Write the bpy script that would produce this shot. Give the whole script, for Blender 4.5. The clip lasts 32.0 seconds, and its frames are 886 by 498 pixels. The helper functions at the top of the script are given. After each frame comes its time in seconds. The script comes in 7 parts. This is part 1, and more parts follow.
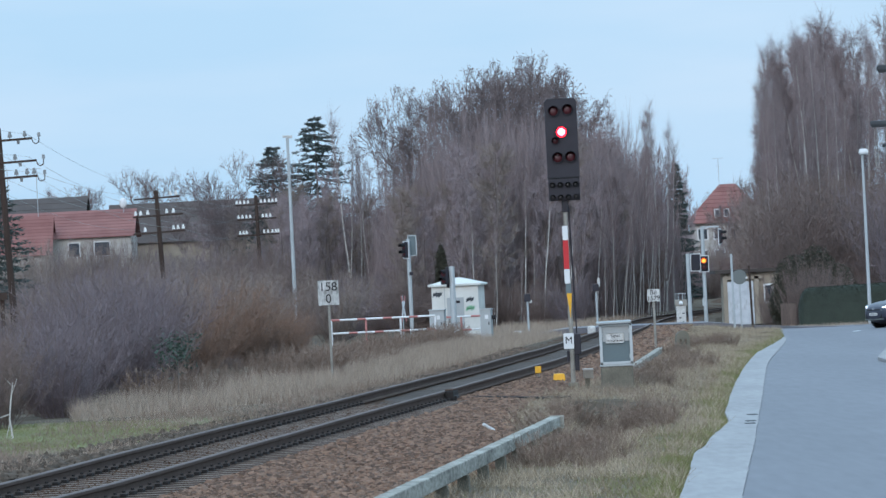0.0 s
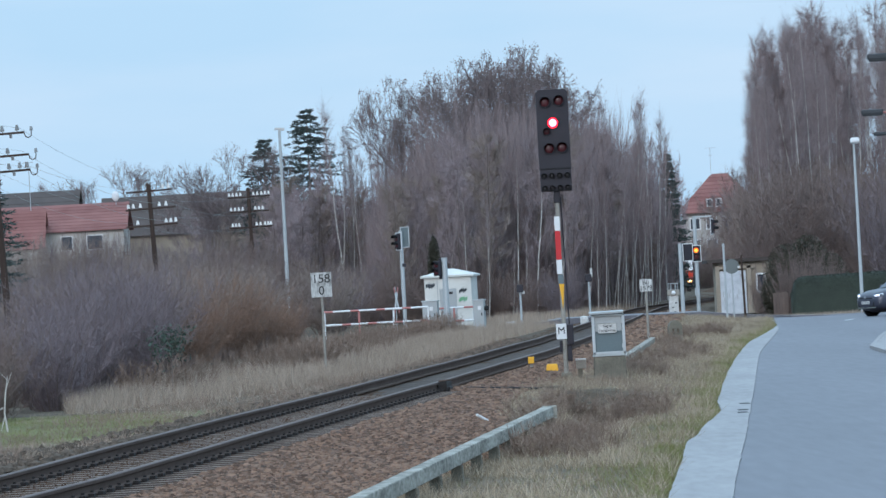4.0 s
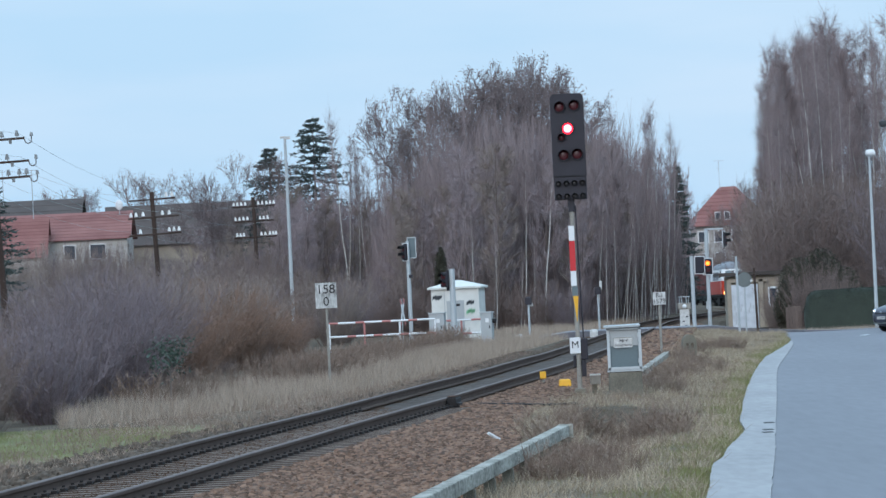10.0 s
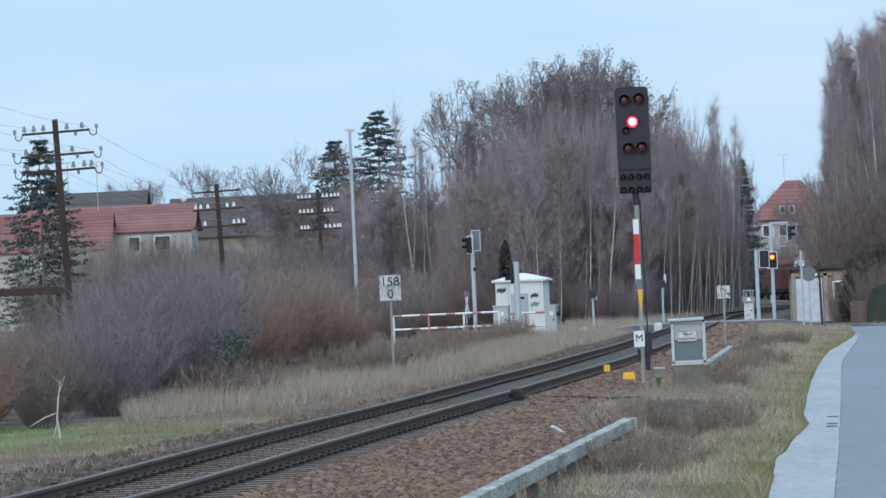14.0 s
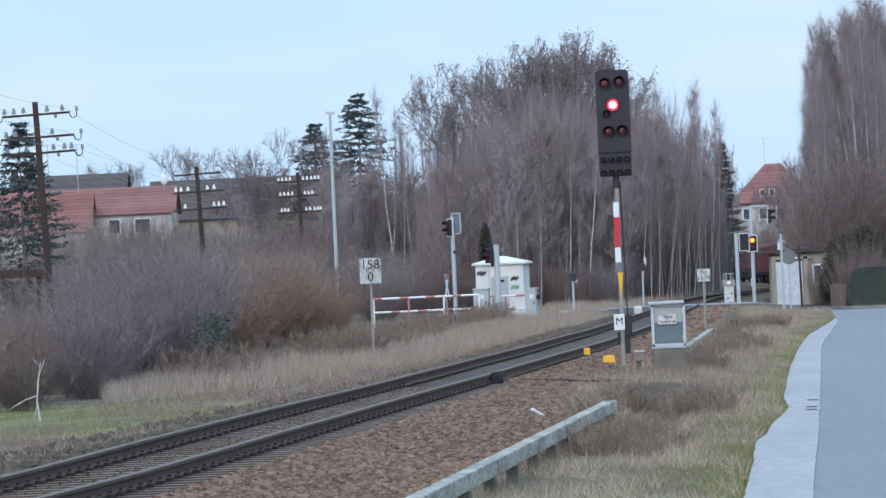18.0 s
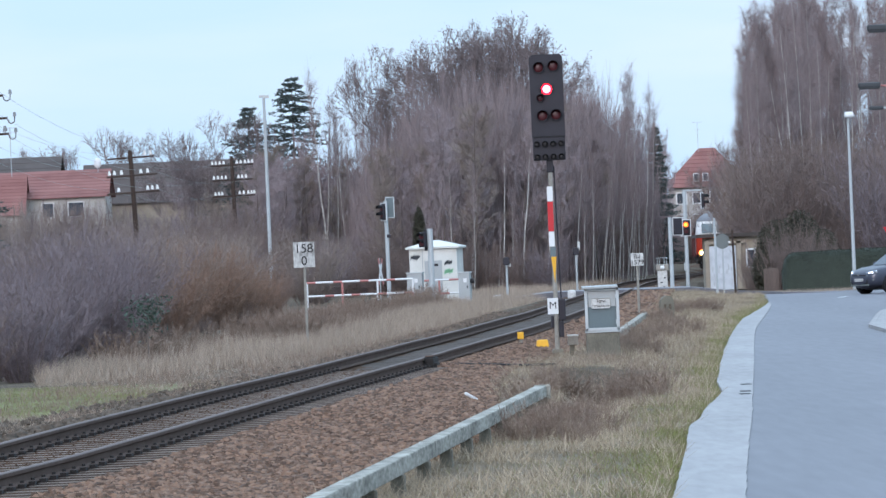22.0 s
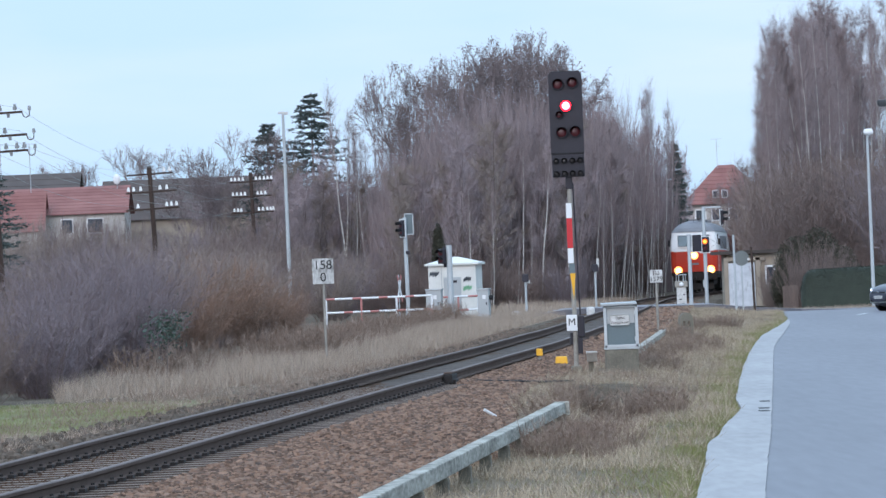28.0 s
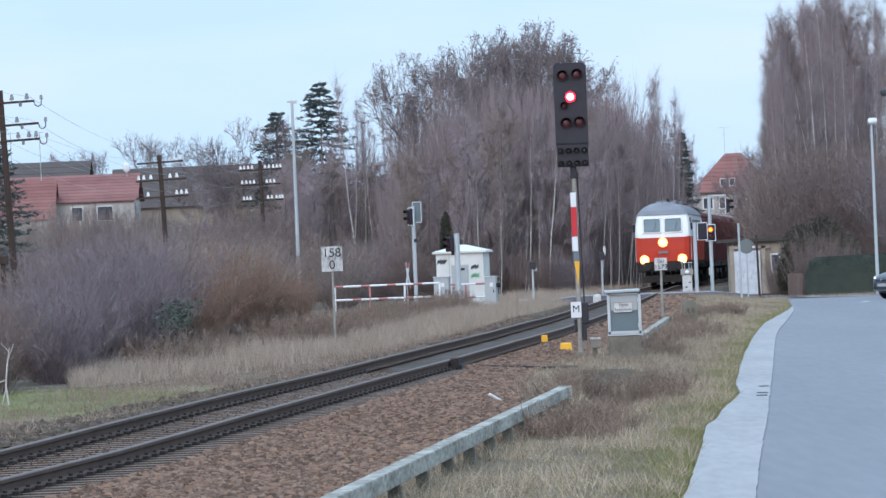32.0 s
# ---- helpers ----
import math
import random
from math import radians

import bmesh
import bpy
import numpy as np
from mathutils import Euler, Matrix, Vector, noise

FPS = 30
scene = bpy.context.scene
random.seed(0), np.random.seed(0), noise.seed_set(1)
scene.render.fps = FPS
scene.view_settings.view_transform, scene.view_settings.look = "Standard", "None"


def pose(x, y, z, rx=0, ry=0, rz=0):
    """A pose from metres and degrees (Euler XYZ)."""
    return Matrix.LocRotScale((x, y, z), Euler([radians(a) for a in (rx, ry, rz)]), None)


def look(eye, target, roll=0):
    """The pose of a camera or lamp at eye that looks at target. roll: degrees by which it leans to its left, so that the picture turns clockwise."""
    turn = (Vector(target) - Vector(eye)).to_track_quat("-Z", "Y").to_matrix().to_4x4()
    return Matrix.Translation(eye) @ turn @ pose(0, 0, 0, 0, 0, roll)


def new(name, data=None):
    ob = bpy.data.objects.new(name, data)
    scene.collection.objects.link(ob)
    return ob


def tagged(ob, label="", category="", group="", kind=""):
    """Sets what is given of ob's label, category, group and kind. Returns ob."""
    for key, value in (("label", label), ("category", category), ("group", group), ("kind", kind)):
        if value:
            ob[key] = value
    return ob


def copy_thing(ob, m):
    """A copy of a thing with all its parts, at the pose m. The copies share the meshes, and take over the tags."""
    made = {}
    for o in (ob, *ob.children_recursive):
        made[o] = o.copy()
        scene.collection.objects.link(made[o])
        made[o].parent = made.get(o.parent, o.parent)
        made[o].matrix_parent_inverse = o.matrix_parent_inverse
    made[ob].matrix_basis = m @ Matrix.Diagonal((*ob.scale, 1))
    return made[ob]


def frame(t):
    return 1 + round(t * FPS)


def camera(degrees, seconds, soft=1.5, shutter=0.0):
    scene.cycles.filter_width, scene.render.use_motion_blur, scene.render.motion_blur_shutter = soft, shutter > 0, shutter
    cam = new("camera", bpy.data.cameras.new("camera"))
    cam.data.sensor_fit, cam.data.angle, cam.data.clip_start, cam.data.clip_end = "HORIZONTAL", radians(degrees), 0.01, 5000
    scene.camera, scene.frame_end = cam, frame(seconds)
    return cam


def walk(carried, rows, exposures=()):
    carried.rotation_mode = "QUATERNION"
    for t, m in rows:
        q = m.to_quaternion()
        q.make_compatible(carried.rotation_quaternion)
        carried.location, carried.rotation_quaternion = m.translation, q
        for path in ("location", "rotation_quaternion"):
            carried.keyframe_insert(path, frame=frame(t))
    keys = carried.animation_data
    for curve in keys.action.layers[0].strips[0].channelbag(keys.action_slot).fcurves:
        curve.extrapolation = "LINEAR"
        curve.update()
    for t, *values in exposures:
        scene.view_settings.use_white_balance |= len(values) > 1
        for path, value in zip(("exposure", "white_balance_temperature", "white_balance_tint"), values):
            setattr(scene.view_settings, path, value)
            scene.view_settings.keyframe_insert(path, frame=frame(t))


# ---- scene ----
# Camera: a long lens held by hand beside a country road, looking along a single railway line.
EYE = 2.2
cam = camera(9.2, 32.0, soft=1.5)
# seconds, offset x, y, z, pitch, roll, yaw
ROWS = [
    (0.0, 0.08, -3.84, 0.01, 0.450, 2.779, 0.213),
    (0.5, 0.08, -3.82, 0.01, 0.462, 2.666, 0.218),
    (1.0, 0.08, -3.82, 0.01, 0.541, 2.677, 0.113),
    (1.5, 0.08, -3.83, 0.01, 0.523, 2.572, 0.045),
    (2.0, 0.08, -3.84, 0.01, 0.462, 2.537, 0.015),
    (2.5, 0.07, -3.84, 0.01, 0.366, 2.684, 0.077),
    (3.0, 0.08, -3.80, 0.01, 0.350, 2.980, 0.093),
    (3.5, 0.08, -3.94, 0.01, 0.354, 3.080, 0.097),
    (5.5, 0.10, -4.42, 0.01, 0.355, 3.272, 0.263),
    (6.0, 0.08, -4.24, 0.01, 0.477, 3.303, 0.199),
    (6.5, 0.00, -0.87, 0.01, 0.470, 3.145, 0.060),
    (7.0, 0.00, 0.00, 0.00, 0.513, 3.144, 0.067),
    (7.5, 0.00, 0.00, 0.00, 0.540, 3.115, 0.075),
    (8.0, 0.00, 0.00, 0.00, 0.523, 3.202, 0.106),
    (8.5, 0.00, 0.00, 0.00, 0.546, 3.207, 0.173),
    (9.0, 0.00, 0.00, 0.00, 0.566, 3.172, 0.209),
    (9.5, 0.00, 0.00, 0.00, 0.579, 3.105, 0.210),
    (10.0, 0.00, 0.00, 0.00, 0.483, 2.747, 0.195),
    (10.5, 0.00, 0.00, 0.00, 0.380, 2.210, 0.194),
    (11.0, 0.00, 0.00, 0.00, 0.398, 2.048, 0.331),
    (11.5, 0.00, 0.00, 0.00, 0.477, 1.995, 0.412),
    (12.0, 0.00, 0.00, 0.00, 0.492, 2.038, 0.517),
    (12.5, 0.00, 0.00, 0.00, 0.528, 2.369, 0.626),
    (13.0, 0.00, 0.00, 0.00, 0.459, 2.724, 0.694),
    (13.5, 0.00, 0.00, 0.00, 0.448, 2.772, 0.854),
    (14.0, 0.00, 0.00, 0.00, 0.439, 2.552, 0.864),
    (14.5, 0.00, 0.00, 0.00, 0.388, 2.676, 0.809),
    (15.0, 0.00, 0.00, 0.00, 0.349, 2.624, 0.760),
    (15.5, 0.00, 0.00, 0.00, 0.263, 2.639, 0.836),
    (17.5, 0.00, 0.00, 0.00, 0.242, 2.473, 1.017),
    (18.0, 0.00, 0.00, 0.00, 0.252, 2.501, 0.657),
    (18.5, 0.00, 0.00, 0.00, 0.259, 2.451, 0.534),
    (19.0, 0.00, 0.00, 0.00, 0.207, 2.458, 0.382),
    (19.5, 0.00, 0.00, 0.00, 0.177, 2.446, 0.203),
    (20.0, 0.00, 0.00, 0.00, 0.085, 2.352, 0.035),
    (20.5, 0.00, 0.00, 0.00, 0.028, 2.347, 0.030),
    (21.0, 0.00, 0.00, 0.00, 0.027, 2.390, 0.087),
    (21.5, 0.00, 0.00, 0.00, 0.043, 2.352, 0.036),
    (22.0, 0.00, 0.00, 0.00, 0.056, 2.436, -0.034),
    (22.5, 0.00, 0.00, 0.00, 0.006, 2.390, -0.023),
    (23.0, 0.00, 0.00, 0.00, 0.000, 2.500, 0.000),
    (23.5, 0.00, 0.00, 0.00, 0.046, 2.527, 0.023),
    (24.0, 0.00, 0.00, 0.00, 0.086, 2.384, -0.000),
    (24.5, 0.00, 0.00, 0.00, 0.024, 2.425, 0.050),
    (25.0, 0.00, 0.00, 0.00, 0.042, 2.329, 0.146),
    (25.5, 0.00, 0.00, 0.00, 0.127, 2.430, 0.141),
    (27.5, 0.00, 0.00, 0.00, 0.220, 2.362, 0.163),
    (28.0, 0.00, 0.00, 0.00, 0.237, 2.380, 0.164),
    (28.5, 0.00, 0.00, 0.00, 0.214, 2.513, 0.129),
    (29.0, 0.00, 0.00, 0.00, 0.156, 2.303, 0.067),
    (29.5, 0.00, 0.00, 0.00, 0.060, 2.201, -0.021),
    (30.0, 0.00, 0.00, 0.00, -0.059, 2.228, -0.086),
    (30.5, 0.00, 0.00, 0.00, -0.179, 2.307, -0.028),
    (31.0, 0.00, 0.00, 0.00, -0.173, 2.407, 0.110),
    (31.5, 0.00, 0.00, 0.00, -0.044, 2.459, 0.213),
    (32.0, 0.04, -2.01, 0.00, 0.113, 2.347, 0.253),
]
walk(cam, [(t, pose(x, y, EYE + z, 90 + pitch, roll, yaw)) for t, x, y, z, pitch, roll, yaw in ROWS],
     exposures=[(0.0, -0.170, 6060, 16), (9.0, -0.170, 6060, 16), (11.0, -0.120, 6190, 17), (15.5, -0.120, 6190, 17), (18.0, 0.015, 6200, 21), (20.0, 0.055, 6240, 22), (22.0, 0.115, 6300, 22), (26.0, 0.095, 6280, 22), (28.0, 0.075, 6210, 22), (30.0, 0.105, 6300, 22), (32.0, 0.085, 6260, 22)])

# ---- world and sun: an overcast winter afternoon ----
world = bpy.data.worlds.new("sky")
scene.world = world
world.use_nodes = True
wn, wl = world.node_tree.nodes, world.node_tree.links
wn.clear()
sky = wn.new("ShaderNodeTexSky")
sky.sky_type = "NISHITA"
sky.sun_disc = False
sky.sun_elevation, sky.sun_rotation = radians(16), radians(200)
sky_gain = wn.new("ShaderNodeVectorMath")
sky_gain.operation = "SCALE"
sky_gain.inputs["Scale"].default_value = 0.06
cloud_noise = wn.new("ShaderNodeTexNoise")
cloud_noise.inputs["Scale"].default_value = 9.0
cloud_noise.inputs["Detail"].default_value = 5.0
cloud_map = wn.new("ShaderNodeMapping")
cloud_map.inputs["Scale"].default_value = (1.0, 1.0, 5.0)
cloud_co = wn.new("ShaderNodeTexCoord")
cloud_ramp = wn.new("ShaderNodeValToRGB")
cloud_ramp.color_ramp.elements[0].position, cloud_ramp.color_ramp.elements[1].position = 0.42, 0.78
cloud_ramp.color_ramp.elements[0].color = (0.585, 0.88, 1.075, 1)
cloud_ramp.color_ramp.elements[1].color = (0.73, 0.955, 1.10, 1)
mix = wn.new("ShaderNodeMix")
mix.data_type = "RGBA"
mix.inputs["Factor"].default_value = 0.88
bg = wn.new("ShaderNodeBackground")
bg.inputs["Strength"].default_value = 1.0
out = wn.new("ShaderNodeOutputWorld")
wl.new(sky.outputs["Color"], sky_gain.inputs[0])
wl.new(cloud_co.outputs["Generated"], cloud_map.inputs["Vector"])
wl.new(cloud_map.outputs["Vector"], cloud_noise.inputs["Vector"])
wl.new(cloud_noise.outputs["Fac"], cloud_ramp.inputs["Fac"])
wl.new(sky_gain.outputs["Vector"], mix.inputs["A"])
wl.new(cloud_ramp.outputs["Color"], mix.inputs["B"])
wl.new(mix.outputs["Result"], bg.inputs["Color"])
# an overcast sky is brighter overhead than at the horizon
sky_up = wn.new("ShaderNodeSeparateXYZ")
sky_rise = wn.new("ShaderNodeMapRange")
sky_rise.inputs["From Min"].default_value, sky_rise.inputs["From Max"].default_value = 0.08, 0.75
sky_rise.inputs["To Min"].default_value, sky_rise.inputs["To Max"].default_value = 1.0, 2.0
wl.new(cloud_co.outputs["Generated"], sky_up.inputs["Vector"])
wl.new(sky_up.outputs["Z"], sky_rise.inputs["Value"])
wl.new(sky_rise.outputs["Result"], bg.inputs["Strength"])
wl.new(bg.outputs["Background"], out.inputs["Surface"])
sun = new("sun", bpy.data.lights.new("sun", "SUN"))
sun.data.energy, sun.data.angle, sun.data.color = 1.5, radians(25), (1.0, 0.95, 0.88)
sun.matrix_world = look((-20, -40, 40), (0, 60, 0))


# ---- materials ----
def material(name, base, rough=0.8, var=0.25, scale=6.0, second=None, metal=0.0, bump=0.0, fine=60.0, island=0.0, emit=None, power=0.0,
             stretch=(1, 1, 1), random_tint=0.0, spec=0.3):
    m = bpy.data.materials.new(name)
    m.use_nodes = True
    n, l = m.node_tree.nodes, m.node_tree.links
    b = n["Principled BSDF"]
    b.inputs["Roughness"].default_value, b.inputs["Metallic"].default_value = rough, metal
    b.inputs["Specular IOR Level"].default_value = spec
    co = n.new("ShaderNodeTexCoord")
    mp = n.new("ShaderNodeMapping")
    mp.inputs["Scale"].default_value = stretch
    l.new(co.outputs["Object"], mp.inputs["Vector"])
    big = n.new("ShaderNodeTexNoise")
    big.inputs["Scale"].default_value, big.inputs["Detail"].default_value = scale, 6.0
    small = n.new("ShaderNodeTexNoise")
    small.inputs["Scale"].default_value, small.inputs["Detail"].default_value = fine, 3.0
    l.new(mp.outputs["Vector"], big.inputs["Vector"])
    l.new(mp.outputs["Vector"], small.inputs["Vector"])
    add = n.new("ShaderNodeMath")
    add.operation = "ADD"
    l.new(big.outputs["Fac"], add.inputs[0])
    l.new(small.outputs["Fac"], add.inputs[1])
    value = n.new("ShaderNodeMapRange")
    value.inputs["From Min"].default_value, value.inputs["From Max"].default_value = 0.65, 1.35
    l.new(add.outputs[0], value.inputs["Value"])
    fac = value.outputs["Result"]
    if island or random_tint:
        source = n.new("ShaderNodeNewGeometry").outputs["Random Per Island"] if island else n.new("ShaderNodeObjectInfo").outputs["Random"]
        blend = n.new("ShaderNodeMix")
        blend.inputs["Factor"].default_value = island or random_tint
        l.new(fac, blend.inputs[2])
        l.new(source, blend.inputs[3])
        fac = blend.outputs[0]
    c = n.new("ShaderNodeMix")
    c.data_type = "RGBA"
    lo = [v * (1 - var) for v in base]
    hi = list(second) if second else [min(1, v * (1 + var)) for v in base]
    c.inputs["A"].default_value, c.inputs["B"].default_value = (*lo, 1), (*hi, 1)
    l.new(fac, c.inputs["Factor"])
    l.new(c.outputs["Result"], b.inputs["Base Color"])
    if bump:
        bp = n.new("ShaderNodeBump")
        bp.inputs["Strength"].default_value, bp.inputs["Distance"].default_value = bump, 0.02
        l.new(small.outputs["Fac"], bp.inputs["Height"])
        l.new(bp.outputs["Normal"], b.inputs["Normal"])
    if emit:
        b.inputs["Emission Color"].default_value, b.inputs["Emission Strength"].default_value = (*emit, 1), power
    return m


M = dict(
    soil=material("soil", (0.09, 0.073, 0.056), 0.95, 0.35, 0.6, (0.16, 0.13, 0.1), bump=0.5, fine=25, spec=0.03),
    asphalt=material("wet_asphalt", (0.131, 0.126, 0.139), 0.5, 0.2, 0.5, fine=6, stretch=(1, 0.07, 1)),
    gutter=material("pale_concrete_gutter", (0.285, 0.275, 0.272), 0.8, 0.12, 0.9, (0.345, 0.333, 0.328), fine=7, stretch=(1, 0.14, 1)),
    stone=material("brown_ballast_stone", (0.07, 0.042, 0.03), 0.9, 0.45, 3.0, (0.305, 0.184, 0.125), island=0.75, bump=0.3),
    stone_grey=material("grey_ballast_stone", (0.08, 0.063, 0.05), 0.9, 0.35, 3.0, (0.17, 0.137, 0.11), island=0.6, bump=0.3, spec=0.03),
    bed=material("ballast_bed", (0.055, 0.036, 0.027), 0.95, 0.35, 4.0, (0.125, 0.08, 0.056), bump=0.8, fine=22, spec=0.03),
    rail_side=material("rusty_rail_side", (0.105, 0.077, 0.065), 0.9, 0.2, 3.0, bump=0.1, spec=0.03),
    rail_top=material("worn_rail_head", (0.185, 0.155, 0.145), 0.85, 0.15, 2.0, spec=0.04),
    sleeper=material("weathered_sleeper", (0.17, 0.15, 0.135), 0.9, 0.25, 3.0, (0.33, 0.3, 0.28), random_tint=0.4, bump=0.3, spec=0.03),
    sleeper_dark=material("dark_sleeper_body", (0.07, 0.057, 0.05), 0.95, 0.3, 3.0, bump=0.3, spec=0.03),
    fence_wood=material("grey_brown_fence_wood", (0.13, 0.1, 0.088), 0.9, 0.3, 4.0, stretch=(1, 1, 0.1)),
    holly=material("dark_green_holly_leaf", (0.03, 0.055, 0.04), 0.6, 0.4, 2.0, (0.07, 0.11, 0.08), island=0.6),
    clip=material("dark_rail_clip", (0.022, 0.019, 0.018), 0.8, 0.2, 5.0),
    galvanised=material("galvanised_steel", (0.42, 0.45, 0.46), 0.55, 0.12, 2.0, metal=0.35),
    beam=material("weathered_grey_beam", (0.15, 0.142, 0.115), 0.85, 0.3, 1.3, (0.46, 0.438, 0.38), bump=0.2, fine=9, stretch=(1, 0.5, 2.5)),
    concrete=material("old_concrete", (0.24, 0.22, 0.19), 0.9, 0.25, 3.0, (0.36, 0.34, 0.30), bump=0.3),
    concrete_dark=material("mossy_concrete", (0.13, 0.12, 0.095), 0.95, 0.3, 3.0, (0.22, 0.20, 0.16), bump=0.4),
    white=material("white_paint", (0.66, 0.67, 0.67), 0.6, 0.06, 2.0),
    dirty_white=material("dirty_white_enamel", (0.44, 0.44, 0.42), 0.6, 0.2, 9.0, (0.64, 0.64, 0.62)),
    old_enamel=material("rain_streaked_enamel", (0.24, 0.24, 0.225), 0.7, 0.3, 7.0, (0.62, 0.62, 0.60), fine=22, stretch=(1, 1, 0.45)),
    red=material("signal_red_paint", (0.50, 0.03, 0.035), 0.55, 0.12, 2.0),
    faded_red=material("faded_red_paint", (0.42, 0.17, 0.155), 0.65, 0.2, 3.0),
    yellow=material("amber_paint", (0.70, 0.36, 0.03), 0.6, 0.1, 3.0),
    black=material("matt_black", (0.018, 0.018, 0.02), 0.7, 0.2, 3.0),
    sig_dark=material("dark_signal_housing", (0.027, 0.025, 0.032), 0.6, 0.2, 3.0),
    lens_dark=material("unlit_lens", (0.075, 0.013, 0.018), 0.35, 0.1, 3.0, spec=0.5),
    lens_black=material("unlit_small_lens", (0.02, 0.019, 0.021), 0.3, 0.1, 3.0, spec=0.5),
    dust=material("dusty_grey_infill", (0.072, 0.06, 0.053), 0.95, 0.3, 1.5, (0.135, 0.114, 0.102), bump=0.5, fine=30, spec=0.03),
    dull_insulator=material("grimy_glass_insulator", (0.14, 0.15, 0.15), 0.3, 0.2, 5.0, (0.3, 0.31, 0.31), spec=0.5),
    hidden_wall=material("dark_brown_boarding", (0.075, 0.05, 0.05), 0.9, 0.25, 1.5, (0.11, 0.075, 0.075), stretch=(1, 1, 0.2)),
    stand_twig=material("fine_purple_brown_twigs", (0.185, 0.146, 0.144), 0.95, 0.3, 0.3, (0.37, 0.296, 0.293), island=0.5),
    lamp_red=material("lit_red_lens", (0.8, 0.02, 0.02), 0.3, 0.0, emit=(1.0, 0.014, 0.03), power=4.0),
    lamp_core=material("lit_red_bulb", (0.9, 0.3, 0.3), 0.3, 0.0, emit=(1.0, 0.16, 0.20), power=7.0),
    lamp_amber=material("lit_amber_lens", (0.9, 0.3, 0.02), 0.3, 0.0, emit=(1.0, 0.09, 0.008), power=1.5),
    lamp_amber_core=material("lit_amber_bulb", (0.9, 0.5, 0.1), 0.3, 0.0, emit=(1.0, 0.36, 0.03), power=2.2),
    headlight=material("lit_headlight", (1, 0.7, 0.3), 0.3, 0.0, emit=(1.0, 0.36, 0.06), power=3.2),
    headlight_core=material("lit_headlight_bulb", (1.0, 0.9, 0.6), 0.3, 0.0, emit=(1.0, 0.78, 0.42), power=60.0),
    car_light=material("lit_car_headlight", (0.9, 0.9, 0.95), 0.3, 0.0, emit=(0.9, 0.95, 1.0), power=2.5),
    wood_pole=material("creosoted_pole", (0.052, 0.035, 0.028), 0.9, 0.3, 3.0, bump=0.3, stretch=(1, 1, 0.1)),
    insulator=material("white_porcelain", (0.75, 0.75, 0.73), 0.25, 0.06, 5.0, spec=0.5),
    wire=material("green_copper_wire", (0.16, 0.21, 0.20), 0.6, 0.1, 5.0),
    hut_wall=material("white_rendered_wall", (0.55, 0.55, 0.51), 0.85, 0.12, 1.5, (0.70, 0.70, 0.66)),
    hut_roof=material("pale_hut_roof", (0.60, 0.60, 0.56), 0.8, 0.12, 2.0),
    steel_door=material("grey_steel_door", (0.36, 0.38, 0.38), 0.6, 0.08, 2.0),
    graffiti_dark=material("dark_spray_paint", (0.07, 0.08, 0.09), 0.7, 0.4, 9.0),
    graffiti_green=material("green_spray_paint", (0.25, 0.55, 0.33), 0.7, 0.3, 9.0),
    door_white=material("scuffed_white_door", (0.46, 0.49, 0.53), 0.6, 0.2, 3.0, (0.60, 0.63, 0.66)),
    plaster=material("beige_plaster", (0.27, 0.225, 0.17), 0.9, 0.2, 1.2, (0.36, 0.31, 0.25), bump=0.2),
    roof_dark=material("dark_roof_felt", (0.06, 0.05, 0.045), 0.9, 0.25, 2.0),
    tile_red=material("red_roof_tile", (0.185, 0.07, 0.062), 0.85, 0.2, 0.7, (0.285, 0.135, 0.12), random_tint=0.3),
    tile_brown=material("brown_roof_tile", (0.082, 0.066, 0.06), 0.9, 0.25, 0.7),
    house_wall=material("pale_house_wall", (0.42, 0.4, 0.37), 0.9, 0.12, 0.6),
    window=material("dark_window_glass", (0.035, 0.045, 0.06), 0.12, 0.1, 1.0, spec=0.6),
    loco_red=material("loco_red_paint", (0.48, 0.045, 0.022), 0.5, 0.15, 1.2),
    loco_white=material("loco_white_paint", (0.72, 0.72, 0.71), 0.5, 0.08, 1.2),
    loco_roof=material("sooty_grey_roof", (0.19, 0.195, 0.21), 0.65, 0.25, 1.0),
    windscreen=material("greenish_windscreen", (0.13, 0.165, 0.175), 0.1, 0.15, 1.0, spec=0.8),
    under=material("dark_running_gear", (0.025, 0.022, 0.02), 0.8, 0.3, 2.0),
    wagon=material("brown_wagon_paint", (0.1, 0.036, 0.036), 0.8, 0.25, 0.8, (0.155, 0.058, 0.055)),
    hedge=material("dark_green_hedge", (0.026, 0.036, 0.030), 0.85, 0.4, 2.0, (0.062, 0.078, 0.06), island=0.6),
    needle=material("conifer_needles", (0.04, 0.056, 0.052), 0.9, 0.4, 2.0, (0.10, 0.128, 0.12), island=0.6),
    ivy=material("dark_evergreen_leaf", (0.035, 0.034, 0.024), 0.8, 0.4, 2.0, (0.075, 0.072, 0.05), island=0.6),
    bark=material("grey_brown_bark", (0.15, 0.122, 0.108), 0.95, 0.3, 2.0, stretch=(1, 1, 0.3)),
    birch=material("birch_bark", (0.34, 0.315, 0.29), 0.9, 0.4, 2.2, (0.66, 0.63, 0.59), stretch=(1, 1, 1.6)),
    twig=material("brown_twigs", (0.225, 0.172, 0.16), 0.95, 0.3, 0.3, (0.46, 0.375, 0.35), island=0.5),
    crown_twig=material("dark_crown_twigs", (0.142, 0.112, 0.11), 0.95, 0.3, 0.3, (0.275, 0.22, 0.215), island=0.5),
